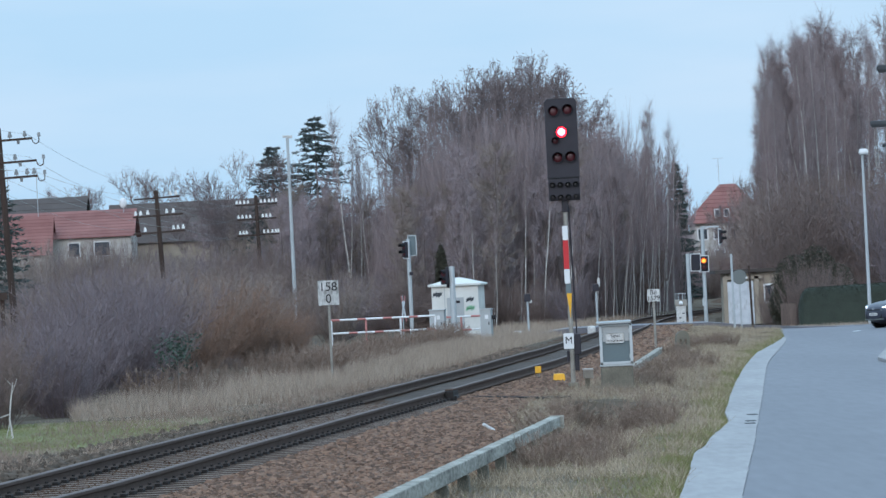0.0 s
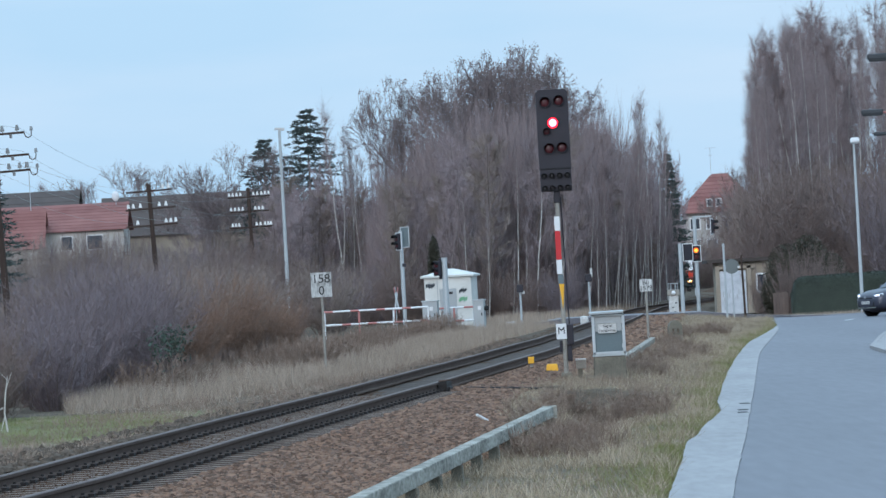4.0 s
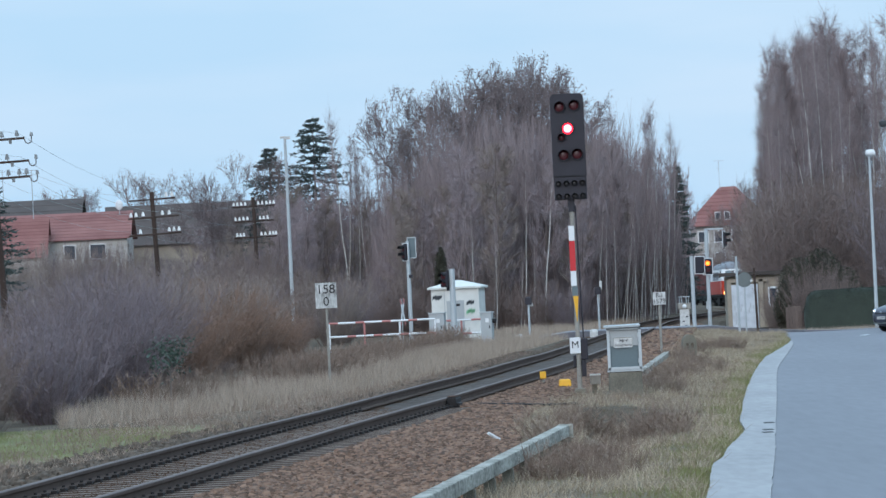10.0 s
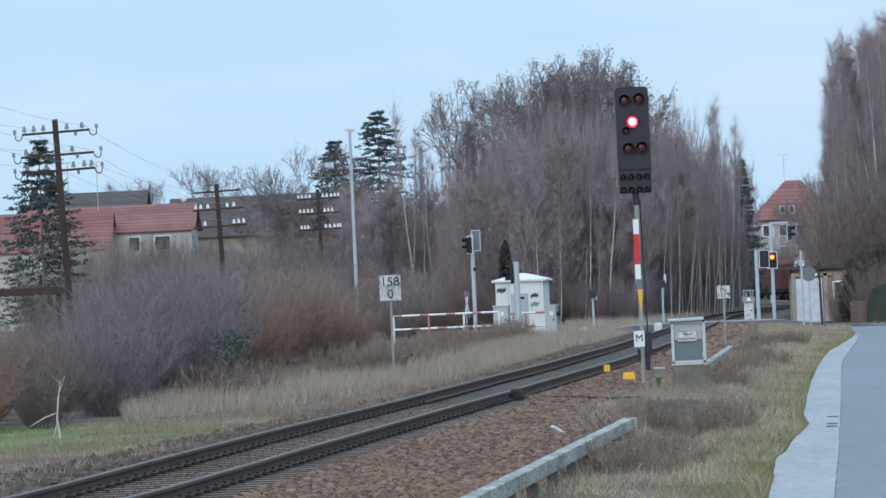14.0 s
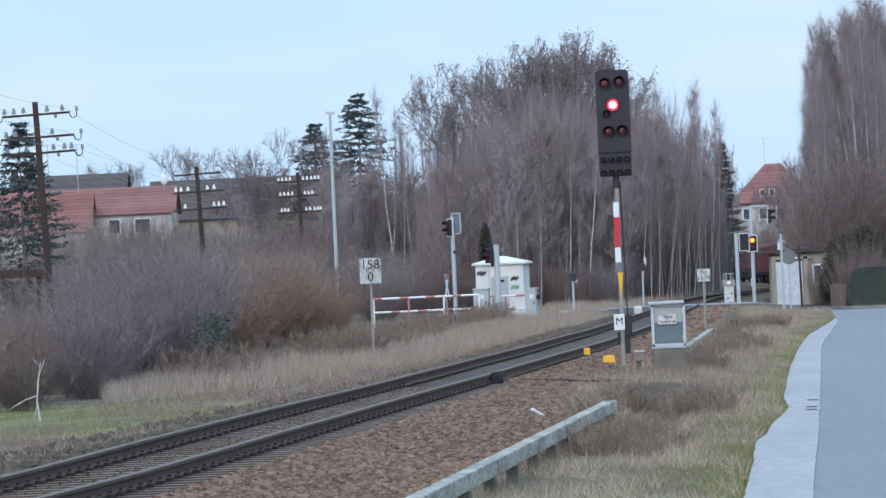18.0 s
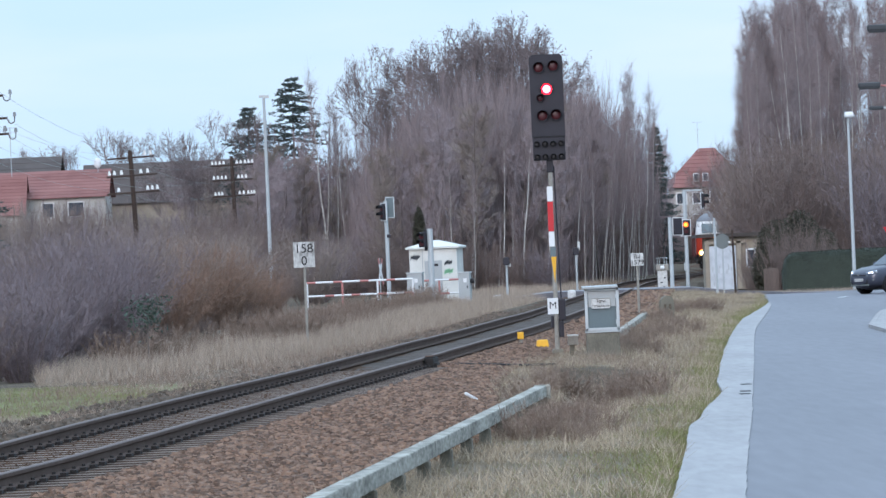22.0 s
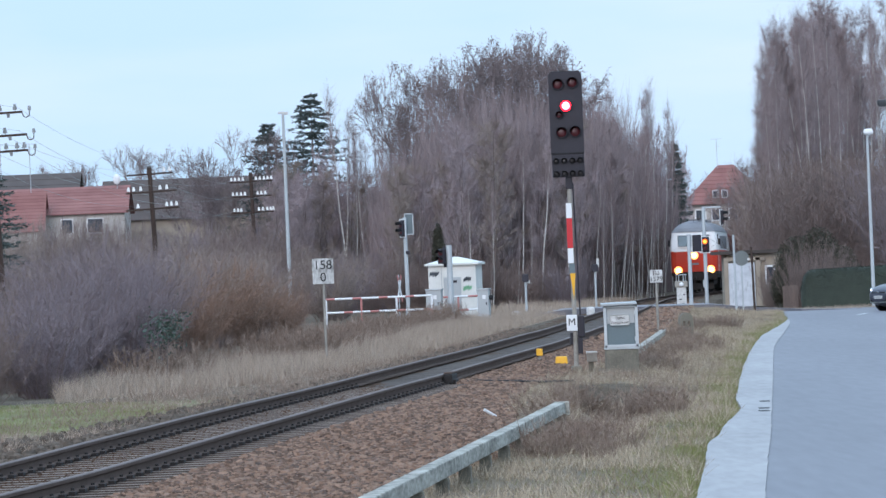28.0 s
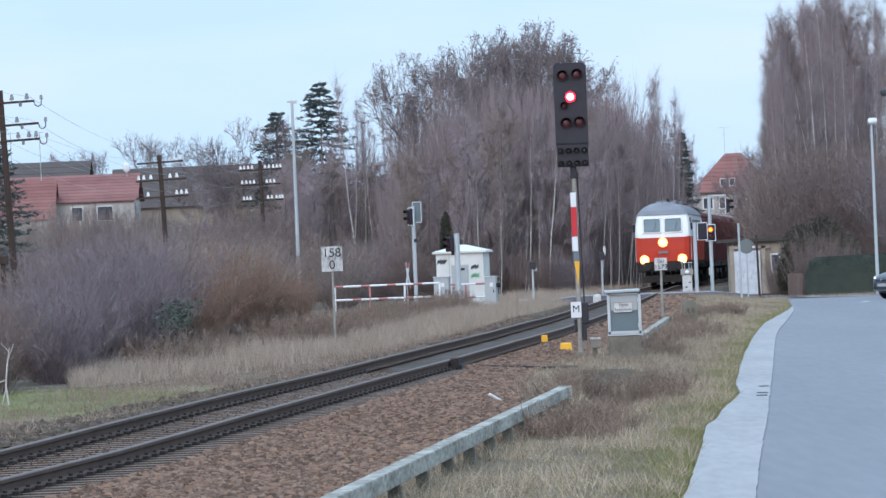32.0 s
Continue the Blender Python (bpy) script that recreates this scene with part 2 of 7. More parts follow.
    twig_purple=material("purplish_twigs", (0.225, 0.178, 0.182), 0.95, 0.3, 0.3, (0.45, 0.37, 0.378), island=0.5),
    bush_brown=material("brown_bush_twigs", (0.125, 0.093, 0.084), 0.95, 0.3, 0.5, (0.27, 0.205, 0.185), island=0.5),
    bush_purple=material("purple_bush_twigs", (0.132, 0.107, 0.113), 0.95, 0.3, 0.5, (0.285, 0.235, 0.248), island=0.5),
    sapling=material("pale_grey_saplings", (0.19, 0.149, 0.146), 0.95, 0.3, 0.5, (0.365, 0.292, 0.288), island=0.5),
    twig_orange=material("russet_twigs", (0.17, 0.105, 0.078), 0.95, 0.3, 0.3, (0.325, 0.21, 0.152), island=0.5),
    twig_pale=material("pale_tan_twigs", (0.19, 0.15, 0.13), 0.95, 0.3, 0.3, (0.35, 0.285, 0.245), island=0.5),
    dead_leaf=material("dry_brown_leaves", (0.16, 0.11, 0.098), 0.95, 0.3, 0.5, (0.26, 0.19, 0.17), island=0.6),
    straw=material("dry_straw_grass", (0.195, 0.15, 0.116), 0.95, 0.25, 0.35, (0.48, 0.395, 0.315), island=0.55),
    straw_bright=material("bright_straw_tufts", (0.24, 0.185, 0.125), 0.95, 0.3, 0.35, (0.54, 0.45, 0.33), island=0.55),
    olive=material("olive_winter_grass", (0.135, 0.1, 0.062), 0.95, 0.3, 0.35, (0.3, 0.24, 0.16), island=0.55),
    green=material("green_lawn", (0.15, 0.162, 0.055), 0.95, 0.3, 0.4, (0.255, 0.262, 0.105), island=0.4),
    weed=material("dead_brown_weeds", (0.155, 0.108, 0.085), 0.95, 0.3, 0.4, (0.32, 0.24, 0.19), island=0.55),
    far_wood=material("distant_woods", (0.2, 0.16, 0.152), 0.95, 0.3, 0.5, (0.29, 0.24, 0.23), fine=4.0, stretch=(1, 1, 0.35)),
    car_paint=material("blue_grey_car_paint", (0.045, 0.05, 0.07), 0.3, 0.05, 1.0, metal=0.3, spec=0.5),
    tyre=material("tyre_rubber", (0.012, 0.012, 0.013), 0.85, 0.1, 3.0),
    chrome=material("bright_trim", (0.5, 0.52, 0.55), 0.2, 0.05, 2.0, metal=0.9),
    sign_grey=material("sign_back", (0.14, 0.155, 0.15), 0.7, 0.12, 2.0),
    lamp_dark=material("dark_lantern", (0.045, 0.05, 0.055), 0.6, 0.15, 2.0),
    panel_dark=material("grey_green_panel", (0.12, 0.155, 0.165), 0.6, 0.1, 2.0),
)


# ---- mesh helpers ----
def part(name, bm, mat, parent=None, label="", smooth=False):
    me = bpy.data.meshes.new(name)
    bm.to_mesh(me)
    bm.free()
    me.materials.append(M[mat])
    if smooth:
        me.polygons.foreach_set("use_smooth", [True] * len(me.polygons))
    ob = new(name, me)
    ob.parent = parent
    if label:
        ob["label"] = label
    return ob


def sheet(name, verts, faces, mats, index=None, parent=None, label=""):
    me = bpy.data.meshes.new(name)
    me.from_pydata(verts, [], faces)
    for m in ([mats] if isinstance(mats, str) else mats):
        me.materials.append(M[m])
    if index is not None:
        me.polygons.foreach_set("material_index", index)
    ob = new(name, me)
    ob.parent = parent
    if label:
        ob["label"] = label
    return ob


def bulk(name, verts, faces, mat, parent=None):
    """A mesh from arrays of vertices and of faces with one count of corners."""
    verts, faces = np.asarray(verts, dtype=np.float32), np.asarray(faces, dtype=np.int32)
    me = bpy.data.meshes.new(name)
    k = faces.shape[1]
    me.vertices.add(len(verts))
    me.vertices.foreach_set("co", verts.ravel())
    me.loops.add(faces.size)
    me.loops.foreach_set("vertex_index", faces.ravel())
    me.polygons.add(len(faces))
    me.polygons.foreach_set("loop_start", np.arange(0, faces.size, k, dtype=np.int32))
    me.update(calc_edges=True)
    me.materials.append(M[mat])
    ob = new(name, me)
    ob.parent = parent
    return ob


def thing(name, label, category, at=None, group="", kind=""):
    ob = new(name)
    ob.empty_display_size = 0.2
    if at is not None:
        ob.matrix_basis = at
    return tagged(ob, label, category, group, kind)


def box(bm, cx, cy, cz, sx, sy, sz, bevel=0.0, taper=1.0, m=None):
    """A box about (cx, cy, cz) with full sizes; taper scales its top."""
    r = bmesh.ops.create_cube(bm, size=1.0)
    vs = r["verts"]
    for v in vs:
        k = taper if v.co.z > 0 else 1.0
        v.co = Vector((cx + v.co.x * sx * k, cy + v.co.y * sy * k, cz + v.co.z * sz))
    if bevel:
        es = {e for v in vs for e in v.link_edges}
        r2 = bmesh.ops.bevel(bm, geom=list(es), offset=bevel, segments=2, affect="EDGES", profile=0.6)
        vs = list({v for f in r2["faces"] for v in f.verts} | {v for v in vs if v.is_valid})
    if m is not None:
        bmesh.ops.transform(bm, matrix=m, verts=[v for v in vs if v.is_valid])
    return bm


def rod(bm, a, b, r0, r1=None, n=10):
    """A tapered round bar from a to b."""
    a, b = Vector(a), Vector(b)
    r1 = r0 if r1 is None else r1
    m = Matrix.Translation((a + b) / 2) @ (b - a).to_track_quat("Z", "Y").to_matrix().to_4x4()
    bmesh.ops.create_cone(bm, cap_ends=True, segments=n, radius1=r0, radius2=max(r1, 1e-4), depth=(b - a).length, matrix=m)
    return bm


def B():
    return bmesh.new()


def boxed(name, mat, parent, c, s, bevel=0.0, label="", taper=1.0):
    return part(name, box(B(), *c, *s, bevel, taper), mat, parent, label)


def rodded(name, mat, parent, a, b, r0, r1=None, n=10, label=""):
    return part(name, rod(B(), a, b, r0, r1, n), mat, parent, label, smooth=False)


# ---- plan: the line of the track, its height, and the ground ----
TRACK = [(20, -8.4), (40, -6.35), (56.7, -4.65), (73, -3.0), (105, 0.1), (130, 2.0), (157, 3.5), (200, 5.6), (243, 7.8), (291, 10.5), (343, 14.8), (376, 17.6), (401, 19.75),
         (450, 23.5), (500, 26.3), (540, 27.1), (570, 26.85), (600, 25.3), (640, 22.3), (700, 14.5), (780, 1.0), (900, -22.0)]
RISE = [(20, 0.2), (57, 0.29), (73, 0.40), (105, 0.56), (130, 0.60), (200, 0.46), (240, 0.40), (291, 0.34), (343, 0.25), (450, 0.0), (586, -0.42), (640, -0.5), (900, -0.5)]


def spline(points, d):
    """A smooth curve through points (d, value), cubic Hermite."""
    p = points
    i = max(0, min(len(p) - 2, sum(1 for q in p if q[0] <= d) - 1))
    (x0, y0), (x1, y1) = p[i], p[i + 1]
    xa, ya = p[i - 1] if i else p[i]
    xb, yb = p[i + 2] if i + 2 < len(p) else p[i + 1]
    m0, m1 = (y1 - ya) / (x1 - xa), (yb - y0) / (xb - x0)
    h = x1 - x0
    t = (d - x0) / h
    return (2 * t**3 - 3 * t**2 + 1) * y0 + (t**3 - 2 * t**2 + t) * h * m0 + (3 * t**2 - 2 * t**3) * y1 + (t**3 - t**2) * h * m1


def track_x(y):
    return spline(TRACK, min(900, max(20, y)))


def rail_z(y):
    return float(np.interp(y, [a for a, _ in RISE], [b for _, b in RISE]))


def track_pose(y):
    slope = (track_x(y + 0.5) - track_x(y - 0.5))
    return pose(track_x(y), y, rail_z(y), 0, 0, -math.degrees(math.atan(slope)))


GUTTER = [(20, 0.4), (38, 1.38), (48.6, 1.98), (52.1, 2.17), (59.2, 2.56), (66.5, 2.93), (68.9, 3.15), (72.5, 3.38), (77.5, 3.80), (80.9, 4.06), (86.9, 4.30), (99.8, 4.99), (115.7, 5.92),
          (129.4, 6.74), (143, 7.62), (157, 8.55), (173.4, 9.90), (189.1, 11.14), (207.2, 12.27), (221, 13.0), (229, 13.4)]
ROAD_EDGE = [(16, 0.75), (30, 1.54), (48, 2.58), (58.5, 3.19), (67.6, 3.74), (80.2, 4.47), (98.6, 5.54), (128, 7.23), (140.5, 8.0), (155.2, 9.02), (184, 10.98), (196, 11.66), (207.4, 12.26), (222, 12.85), (231, 13.3)]


def gutter_x(y):
    return float(np.interp(y, [a for a, _ in GUTTER], [b for _, b in GUTTER]))


def road_edge(y):
    return spline(ROAD_EDGE, min(231, max(16, y)))


def foot_at(y):
    """How far the ballast reaches from the middle of the track on the road's side."""
    return np.interp(y, [70, 77, 85, 93, 130], [4.2, 3.2, 2.5, 2.1, 2.2])


def ease(t):
    t = min(1.0, max(0.0, t))
    return t * t * (3 - 2 * t)


def hollow_at(x, y):
    """The dip beside the long beam, ending in a small earth bank before the telephone cabinet."""
    if not 62 < y < 94:
        return 0.0
    lip = 93.0 + 0.5 * math.sin(x * 2.3) + 0.3 * math.sin(x * 5.1 + 1)
    left = float(np.interp(y, [62, 75, 93], [0.55, 1.45, 1.75]))
    return 0.34 * ease((lip - y) / 0.6) * ease((y - 64) / 14) * ease((x - left) / 0.35) * ease((gutter_x(y) - 0.9 - x) / 1.0)


def ground_z(x, y):
    d = x - track_x(y) if y < 900 else -99
    zr = rail_z(y)
    base = 0.02 + 0.05 * math.sin(x * 0.31 + 1.3) * math.cos(y * 0.17)
    if d > 0:
        foot = float(foot_at(y))
        side = float(np.interp(y, [68, 80, 92], [0.0, 0.10, 0.20]))
        drop = float(np.interp(y, [92, 100, 118, 130], [0.19, 0.27, 0.27, 0.21]))
        hollow = hollow_at(x, y)
        g = float(np.interp(d, [0, 0.9, 1.35, foot, foot + 1.5, foot + 2.6], [zr - 0.185, zr - 0.187, zr - drop, side + 0.02, side - 0.03, 0.02]))
        g -= hollow
        edge = gutter_x(y) - x
        if y < 229:
            side2 = float(np.interp(y, [170, 200], [0.0, 0.07]))
            g += side2 * min(1.0, max(0.0, edge / 1.5))
            if edge < 1.2:
                g = float(np.interp(edge, [-0.1, 0.0, 0.25, 1.2], [-0.12, -0.05, 0.02, g]))
            if edge < -0.1:
                g = -0.12
        if y > 227:
            k = min(1.0, (y - 227) / 3)
            if x > track_x(y) + 3.5:
                g = g * (1 - k) + (-0.06) * k
        return g
    side = 0.10 if y < 250 else 0.0
    return float(np.interp(-d, [0, 1.35, 2.6, 4.0], [zr - 0.185, zr - 0.19, side, side])) + base * min(1, max(0, (-d - 3) / 3))


def ground():
    xs = np.unique(np.concatenate([np.linspace(-3000, -60, 12), np.arange(-60, -14, 3.0), np.arange(-14, 16, 0.35), np.arange(16, 60, 2.5), np.linspace(60, 3000, 12)]))
    ys = np.unique(np.concatenate([np.linspace(-3000, 15, 10), np.arange(15, 200, 1.5), np.arange(90, 95, 0.2), np.arange(200, 420, 4.0), np.arange(420, 900, 20.0), np.linspace(900, 4500, 14)]))
    v, f, ix = [], [], []
    for j, y in enumerate(ys):
        for x in xs:
            near = -60 <= x <= 60 and 15 <= y <= 900
            z = ground_z(x, y) if near else 0.0
            if near and x < 20:
                z += 0.015 * noise.noise(Vector((x * 1.7, y * 1.1, 0)))
            v.append((x, y, z))
    w = len(xs)
    for j in range(len(ys) - 1):
        for i in range(w - 1):
            f.append((j * w + i, j * w + i + 1, (j + 1) * w + i + 1, (j + 1) * w + i))
            y, x = (ys[j] + ys[j + 1]) / 2, (xs[i] + xs[i + 1]) / 2
            d = x - track_x(y) if 15 < y < 900 else 99
            right = float(foot_at(y))
            if -2.7 < d < right:
                ix.append(1)
            elif -8.6 < d < -2.8 and 78 < y < 97:
                ix.append(3)
            else:
                ix.append(2 if d >= right and y < 200 and x < 14 and not (91.8 < y < 94.2 and 1.6 < x < 3.9) else 0)
    tagged(sheet("ground", v, f, ["soil", "bed", "olive_soil", "lawn_soil"], ix), "winter verge of soil, dead grass and ballast beside the line", "ground", kind="structure")


M["olive_soil"] = material("grassy_soil", (0.1, 0.078, 0.056), 0.95, 0.4, 0.5, (0.21, 0.168, 0.115), bump=0.6, fine=25)
M["lawn_soil"] = material("mown_grass_soil", (0.13, 0.135, 0.055), 0.95, 0.3, 0.5, (0.21, 0.212, 0.10), bump=0.5, fine=30)
ground()


# ---- the road, its pale concrete gutter and the cross road over the line ----
def strip_mesh(name, left, right, y0, y1, step, z, thick, mat, wobble=0.0, label="", category="", cols=2):
    ys = np.arange(y0, y1 + step * 0.5, step)
    v, f = [], []
    for y in ys:
        a, b = left(y), right(y)
        a += wobble * noise.noise(Vector((y * 0.9, 3.1, 0))) + 0.5 * wobble * noise.noise(Vector((y * 3.3, 7.1, 0)))
        row = [(a, y, z - thick)] + [(a + (b - a) * i / cols, y, z) for i in range(cols + 1)] + [(b, y, z - thick)]
        v += row
    k = cols + 3
    for j in range(len(ys) - 1):
        for i in range(k - 1):
            f.append((j * k + i, j * k + i + 1, (j + 1) * k + i + 1, (j + 1) * k + i))
    return tagged(sheet(name, v, f, mat), label, category, kind="structure")


def gutter_grown(y):
    """The verge side of the strip, where grass has crept over the concrete."""
    return gutter_x(y) + 0.025 * noise.noise(Vector((y * 0.12, 8.0, 0)))


strip_mesh("gutter", lambda y: min(gutter_grown(y), road_edge(y) - 0.04), lambda y: road_edge(y) + 0.014 * noise.noise(Vector((y * 0.7, 0, 0))) + 0.012 * noise.noise(Vector((y * 0.23, 5, 0))), 18, 194, 0.4, 0.012, 0.1, "gutter", 0.012,
           "pale worn concrete strip along the edge of the road", "pavement")


def road_right(y):
    return road_edge(y) + float(np.interp(y, [18, 120, 133, 140, 150, 157, 162, 176, 231], [3.35, 3.15, 2.75, 2.95, 3.15, 3.35, 3.9, 12.0, 40.0]))


strip_mesh("road", lambda y: road_edge(y) - 0.02, road_right, 16, 231, 1.0, -0.008, 0.1, "asphalt", 0.0, "damp grey asphalt country road", "road", 6)


def cross_near(x):
    return float(np.interp(x, [-6, 4, 10, 13, 60], [236, 236, 231, 229, 200]))


def cross_road():
    v, f = [], []
    xs = np.concatenate([np.arange(-6, 12, 0.5), np.arange(12, 60.1, 2)])
    for x in xs:
        a, b = cross_near(x), float(np.interp(x, [-6, 8, 11, 13, 16.2, 18, 21, 60], [243, 242, 238, 226.5, 225, 227, 231, 222]))
        d = abs(x - track_x(240))
        z = float(np.interp(d, [0, 3.0, 5.0, 8.0], [rail_z(240) - 0.02, rail_z(240) - 0.02, 0.12, -0.004]))
        v += [(x, a, z - 0.25), (x, a, z), (x, b, z), (x, b, z - 0.25)]
    for j in range(len(xs) - 1):
        for i in range(3):
            f.append((j * 4 + i, j * 4 + 4 + i, j * 4 + 5 + i, j * 4 + 1 + i))
    tagged(sheet("cross_road", v, f, "asphalt"), "grey asphalt side road that crosses the line", "road", kind="structure")


cross_road()


# ---- lettering ----
def text_mesh(name, words, size, mat, parent, at, label=""):
    """Flat lettering that stands upright and faces the road."""
    cu = bpy.data.curves.new(name, "FONT")
    cu.body, cu.size, cu.align_x, cu.align_y, cu.extrude = words, size, "CENTER", "CENTER", 0.002
    tmp = bpy.data.objects.new(name, cu)
    scene.collection.objects.link(tmp)
    bpy.context.view_layer.update()
    me = bpy.data.meshes.new_from_object(tmp.evaluated_get(bpy.context.evaluated_depsgraph_get()))
    bpy.data.objects.remove(tmp)
    bpy.data.curves.remove(cu)
    me.materials.clear()
    me.materials.append(M[mat])
    ob = new(name, me)
    ob.parent, ob.matrix_basis = parent, at
    if label:
        ob["label"] = label
    return ob


# ---- the railway track ----
def railway():
    track = thing("railway_track", "single line of railway track on brown stone ballast", "railway track")
    ys = np.concatenate([np.arange(22, 130, 1.0), np.arange(130, 420, 2.5), np.arange(420, 700, 6.0)])
    # rail profile: (lateral, height below the top of the head)
    prof = [(-0.036, -0.012), (-0.030, 0.0), (0.030, 0.0), (0.036, -0.012), (0.036, -0.045), (0.009, -0.058), (0.009, -0.125), (0.070, -0.145), (0.070, -0.158),
            (-0.070, -0.158), (-0.070, -0.145), (-0.009, -0.125), (-0.009, -0.058), (-0.036, -0.045)]
    k = len(prof)
    for side in (-0.755, 0.755):
        v, f, ix = [], [], []
        for y in ys:
            m = track_pose(y)
            sag = 0.012 * noise.noise(Vector((y * 0.13, side, 0)))
            v += [tuple(m @ Vector((side + a, 0, b + sag))) for a, b in prof]
        for j in range(len(ys) - 1):
            for i in range(k):
                f.append((j * k + i, j * k + (i + 1) % k, (j + 1) * k + (i + 1) % k, (j + 1) * k + i))
                ix.append(1 if i in (0, 1, 2) else 0)
        sheet("rail", v, f, ["rail_side", "rail_top"], ix, track, "rusty steel rail with a worn bright head")
    # steel sleepers close to the road, plain ones further on
    def sleeper_mesh(width, mats, ribs):
        bm = B()
        # dark body, pale rib: the stripes and dark gaps are put into the colours
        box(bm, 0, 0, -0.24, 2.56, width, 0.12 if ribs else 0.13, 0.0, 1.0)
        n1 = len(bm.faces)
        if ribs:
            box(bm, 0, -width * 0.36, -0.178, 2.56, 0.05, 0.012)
        n0 = len(bm.faces)
        for s in (-0.755, 0.755) if ribs else ():
            for o in (-0.105, 0.105):
                box(bm, s + o * 0.95, 0, -0.148, 0.065, 0.13, 0.036)
                rod(bm, (s + o * 0.95, 0, -0.12), (s + o * 0.95, 0, -0.095), 0.024, 0.02, 6)
        bm.faces.ensure_lookup_table()
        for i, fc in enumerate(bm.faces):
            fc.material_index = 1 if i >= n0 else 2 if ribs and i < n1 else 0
        me = bpy.data.meshes.new("sleeper")
        bm.to_mesh(me)
        bm.free()
        for q in mats:
            me.materials.append(M[q])
        return me
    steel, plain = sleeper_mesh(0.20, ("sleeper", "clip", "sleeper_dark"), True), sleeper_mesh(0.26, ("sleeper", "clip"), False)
    y, count, far = 36.0, 0, []
    while y < 420:
        if count < 300:
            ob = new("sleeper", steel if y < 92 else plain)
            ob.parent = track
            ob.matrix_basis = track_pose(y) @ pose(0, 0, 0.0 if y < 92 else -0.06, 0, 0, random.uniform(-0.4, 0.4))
            count += 1
        else:
            far.append(y)
        y += 0.6
    v, f = [], []
    for y in far:
        m = track_pose(y)
        o = len(v)
        v += [tuple(m @ Vector((a, b, c))) for c in (-0.3, -0.2) for b in (-0.13, 0.13) for a in (-1.25, 1.25)]
        f += [tuple(o + i for i in q) for q in ((4, 5, 7, 6), (0, 1, 5, 4), (0, 4, 6, 2), (1, 3, 7, 5), (2, 6, 7, 3))]
    tagged(sheet("far_sleepers", v, f, "sleeper", None, track), kind="stuff")
    # joint box clamped under the near rail with its cable
    bond = thing("rail_contact_box", "dark steel rail contact box clamped to the rail", "track device", track_pose(92.4))
    part("housing", box(box(B(), 0.86, 0, -0.09, 0.16, 0.9, 0.16, 0.02), 0.93, -0.1, -0.16, 0.12, 0.5, 0.12, 0.02), "clip", bond)
    boxed("cover", "rail_side", bond, (0.86, 0, 0.012), (0.14, 0.8, 0.025), 0.008)
    bm = B()
    pts = [(0.95, 0, -0.16), (1.3, 0.3, -0.15), (1.8, 0.8, -0.19), (2.3, 1.6, -0.24), (2.7, 3.0, -0.27)]
    for a, b in zip(pts, pts[1:]):
        rod(bm, a, b, 0.02, n=6)
    part("cable", bm, "black", bond)
    return track


TRACK_THING = railway()


def infill():
    """Dusty fill between the rails on the far stretch."""
    v, f = [], []
    ys = np.arange(92, 236, 1.0)
    for y in ys:
        m = track_pose(y)
        v += [tuple(m @ Vector((a, 0, -0.168 + 0.012 * noise.noise(Vector((a * 3, y * 0.7, 1))) - 0.02 * abs(a) / 0.66))) for a in (-0.68, -0.34, 0.0, 0.34, 0.68)]
    for j in range(len(ys) - 1):
        for i in range(4):
            f.append((j * 5 + i, j * 5 + i + 1, j * 5 + 6 + i, j * 5 + 5 + i))
    tagged(sheet("track_infill", v, f, "dust"), "dusty grey fill between the rails", "ballast", kind="structure")


infill()


def stones(name, count, seed, y0, y1, d0, d1, smin, smax, mat, label):
    """Loose angular stones strewn over the ballast; denser where the line is nearest."""
    rng = np.random.default_rng(seed)
    u = rng.random(count)
    y = y0 + (y1 - y0) * u**1.35
    a, b = d0(y), d1(y)
    d = a + (b - a) * rng.random(count)
    ty = np.array([track_x(q) for q in np.linspace(y0, y1, 200)])
    x = np.interp(y, np.linspace(y0, y1, 200), ty) + d
    z = np.array([ground_z(p, q) for p, q in zip(x, y)])
    cube = np.array([(i, j, k) for k in (-1, 1) for j in (-1, 1) for i in (-1, 1)], dtype=float)
    s = (smin + (smax - smin) * rng.random(count) ** 2)[:, None, None]
    v = cube[None] * (0.55 + 0.75 * rng.random((count, 8, 3))) * 0.5
    v *= np.stack([0.7 + 0.6 * rng.random(count), 0.7 + 0.6 * rng.random(count), 0.5 + 0.4 * rng.random(count)], 1)[:, None, :]
    ang, tip = rng.random(count) * 6.283, (rng.random(count) - 0.5) * 1.4
    c, sn = np.cos(ang)[:, None], np.sin(ang)[:, None]
    ct, st = np.cos(tip)[:, None], np.sin(tip)[:, None]
    vy, vz = v[..., 1] * ct - v[..., 2] * st, v[..., 1] * st + v[..., 2] * ct
    v = np.stack([v[..., 0] * c - vy * sn, v[..., 0] * sn + vy * c, vz], -1) * s
    v += np.stack([x, y, z + 0.35 * s[:, 0, 0]], 1)[:, None, :]
    q = np.array([(4, 5, 7, 6), (0, 1, 5, 4), (2, 6, 7, 3), (0, 4, 6, 2), (1, 3, 7, 5)])
    f = (np.arange(count)[:, None, None] * 8 + q[None]).reshape(-1, 4)
    tagged(bulk(name, v.reshape(-1, 3), f, mat), label, "ballast", kind="stuff")


def right_foot(y):
    return foot_at(y) + 0.1


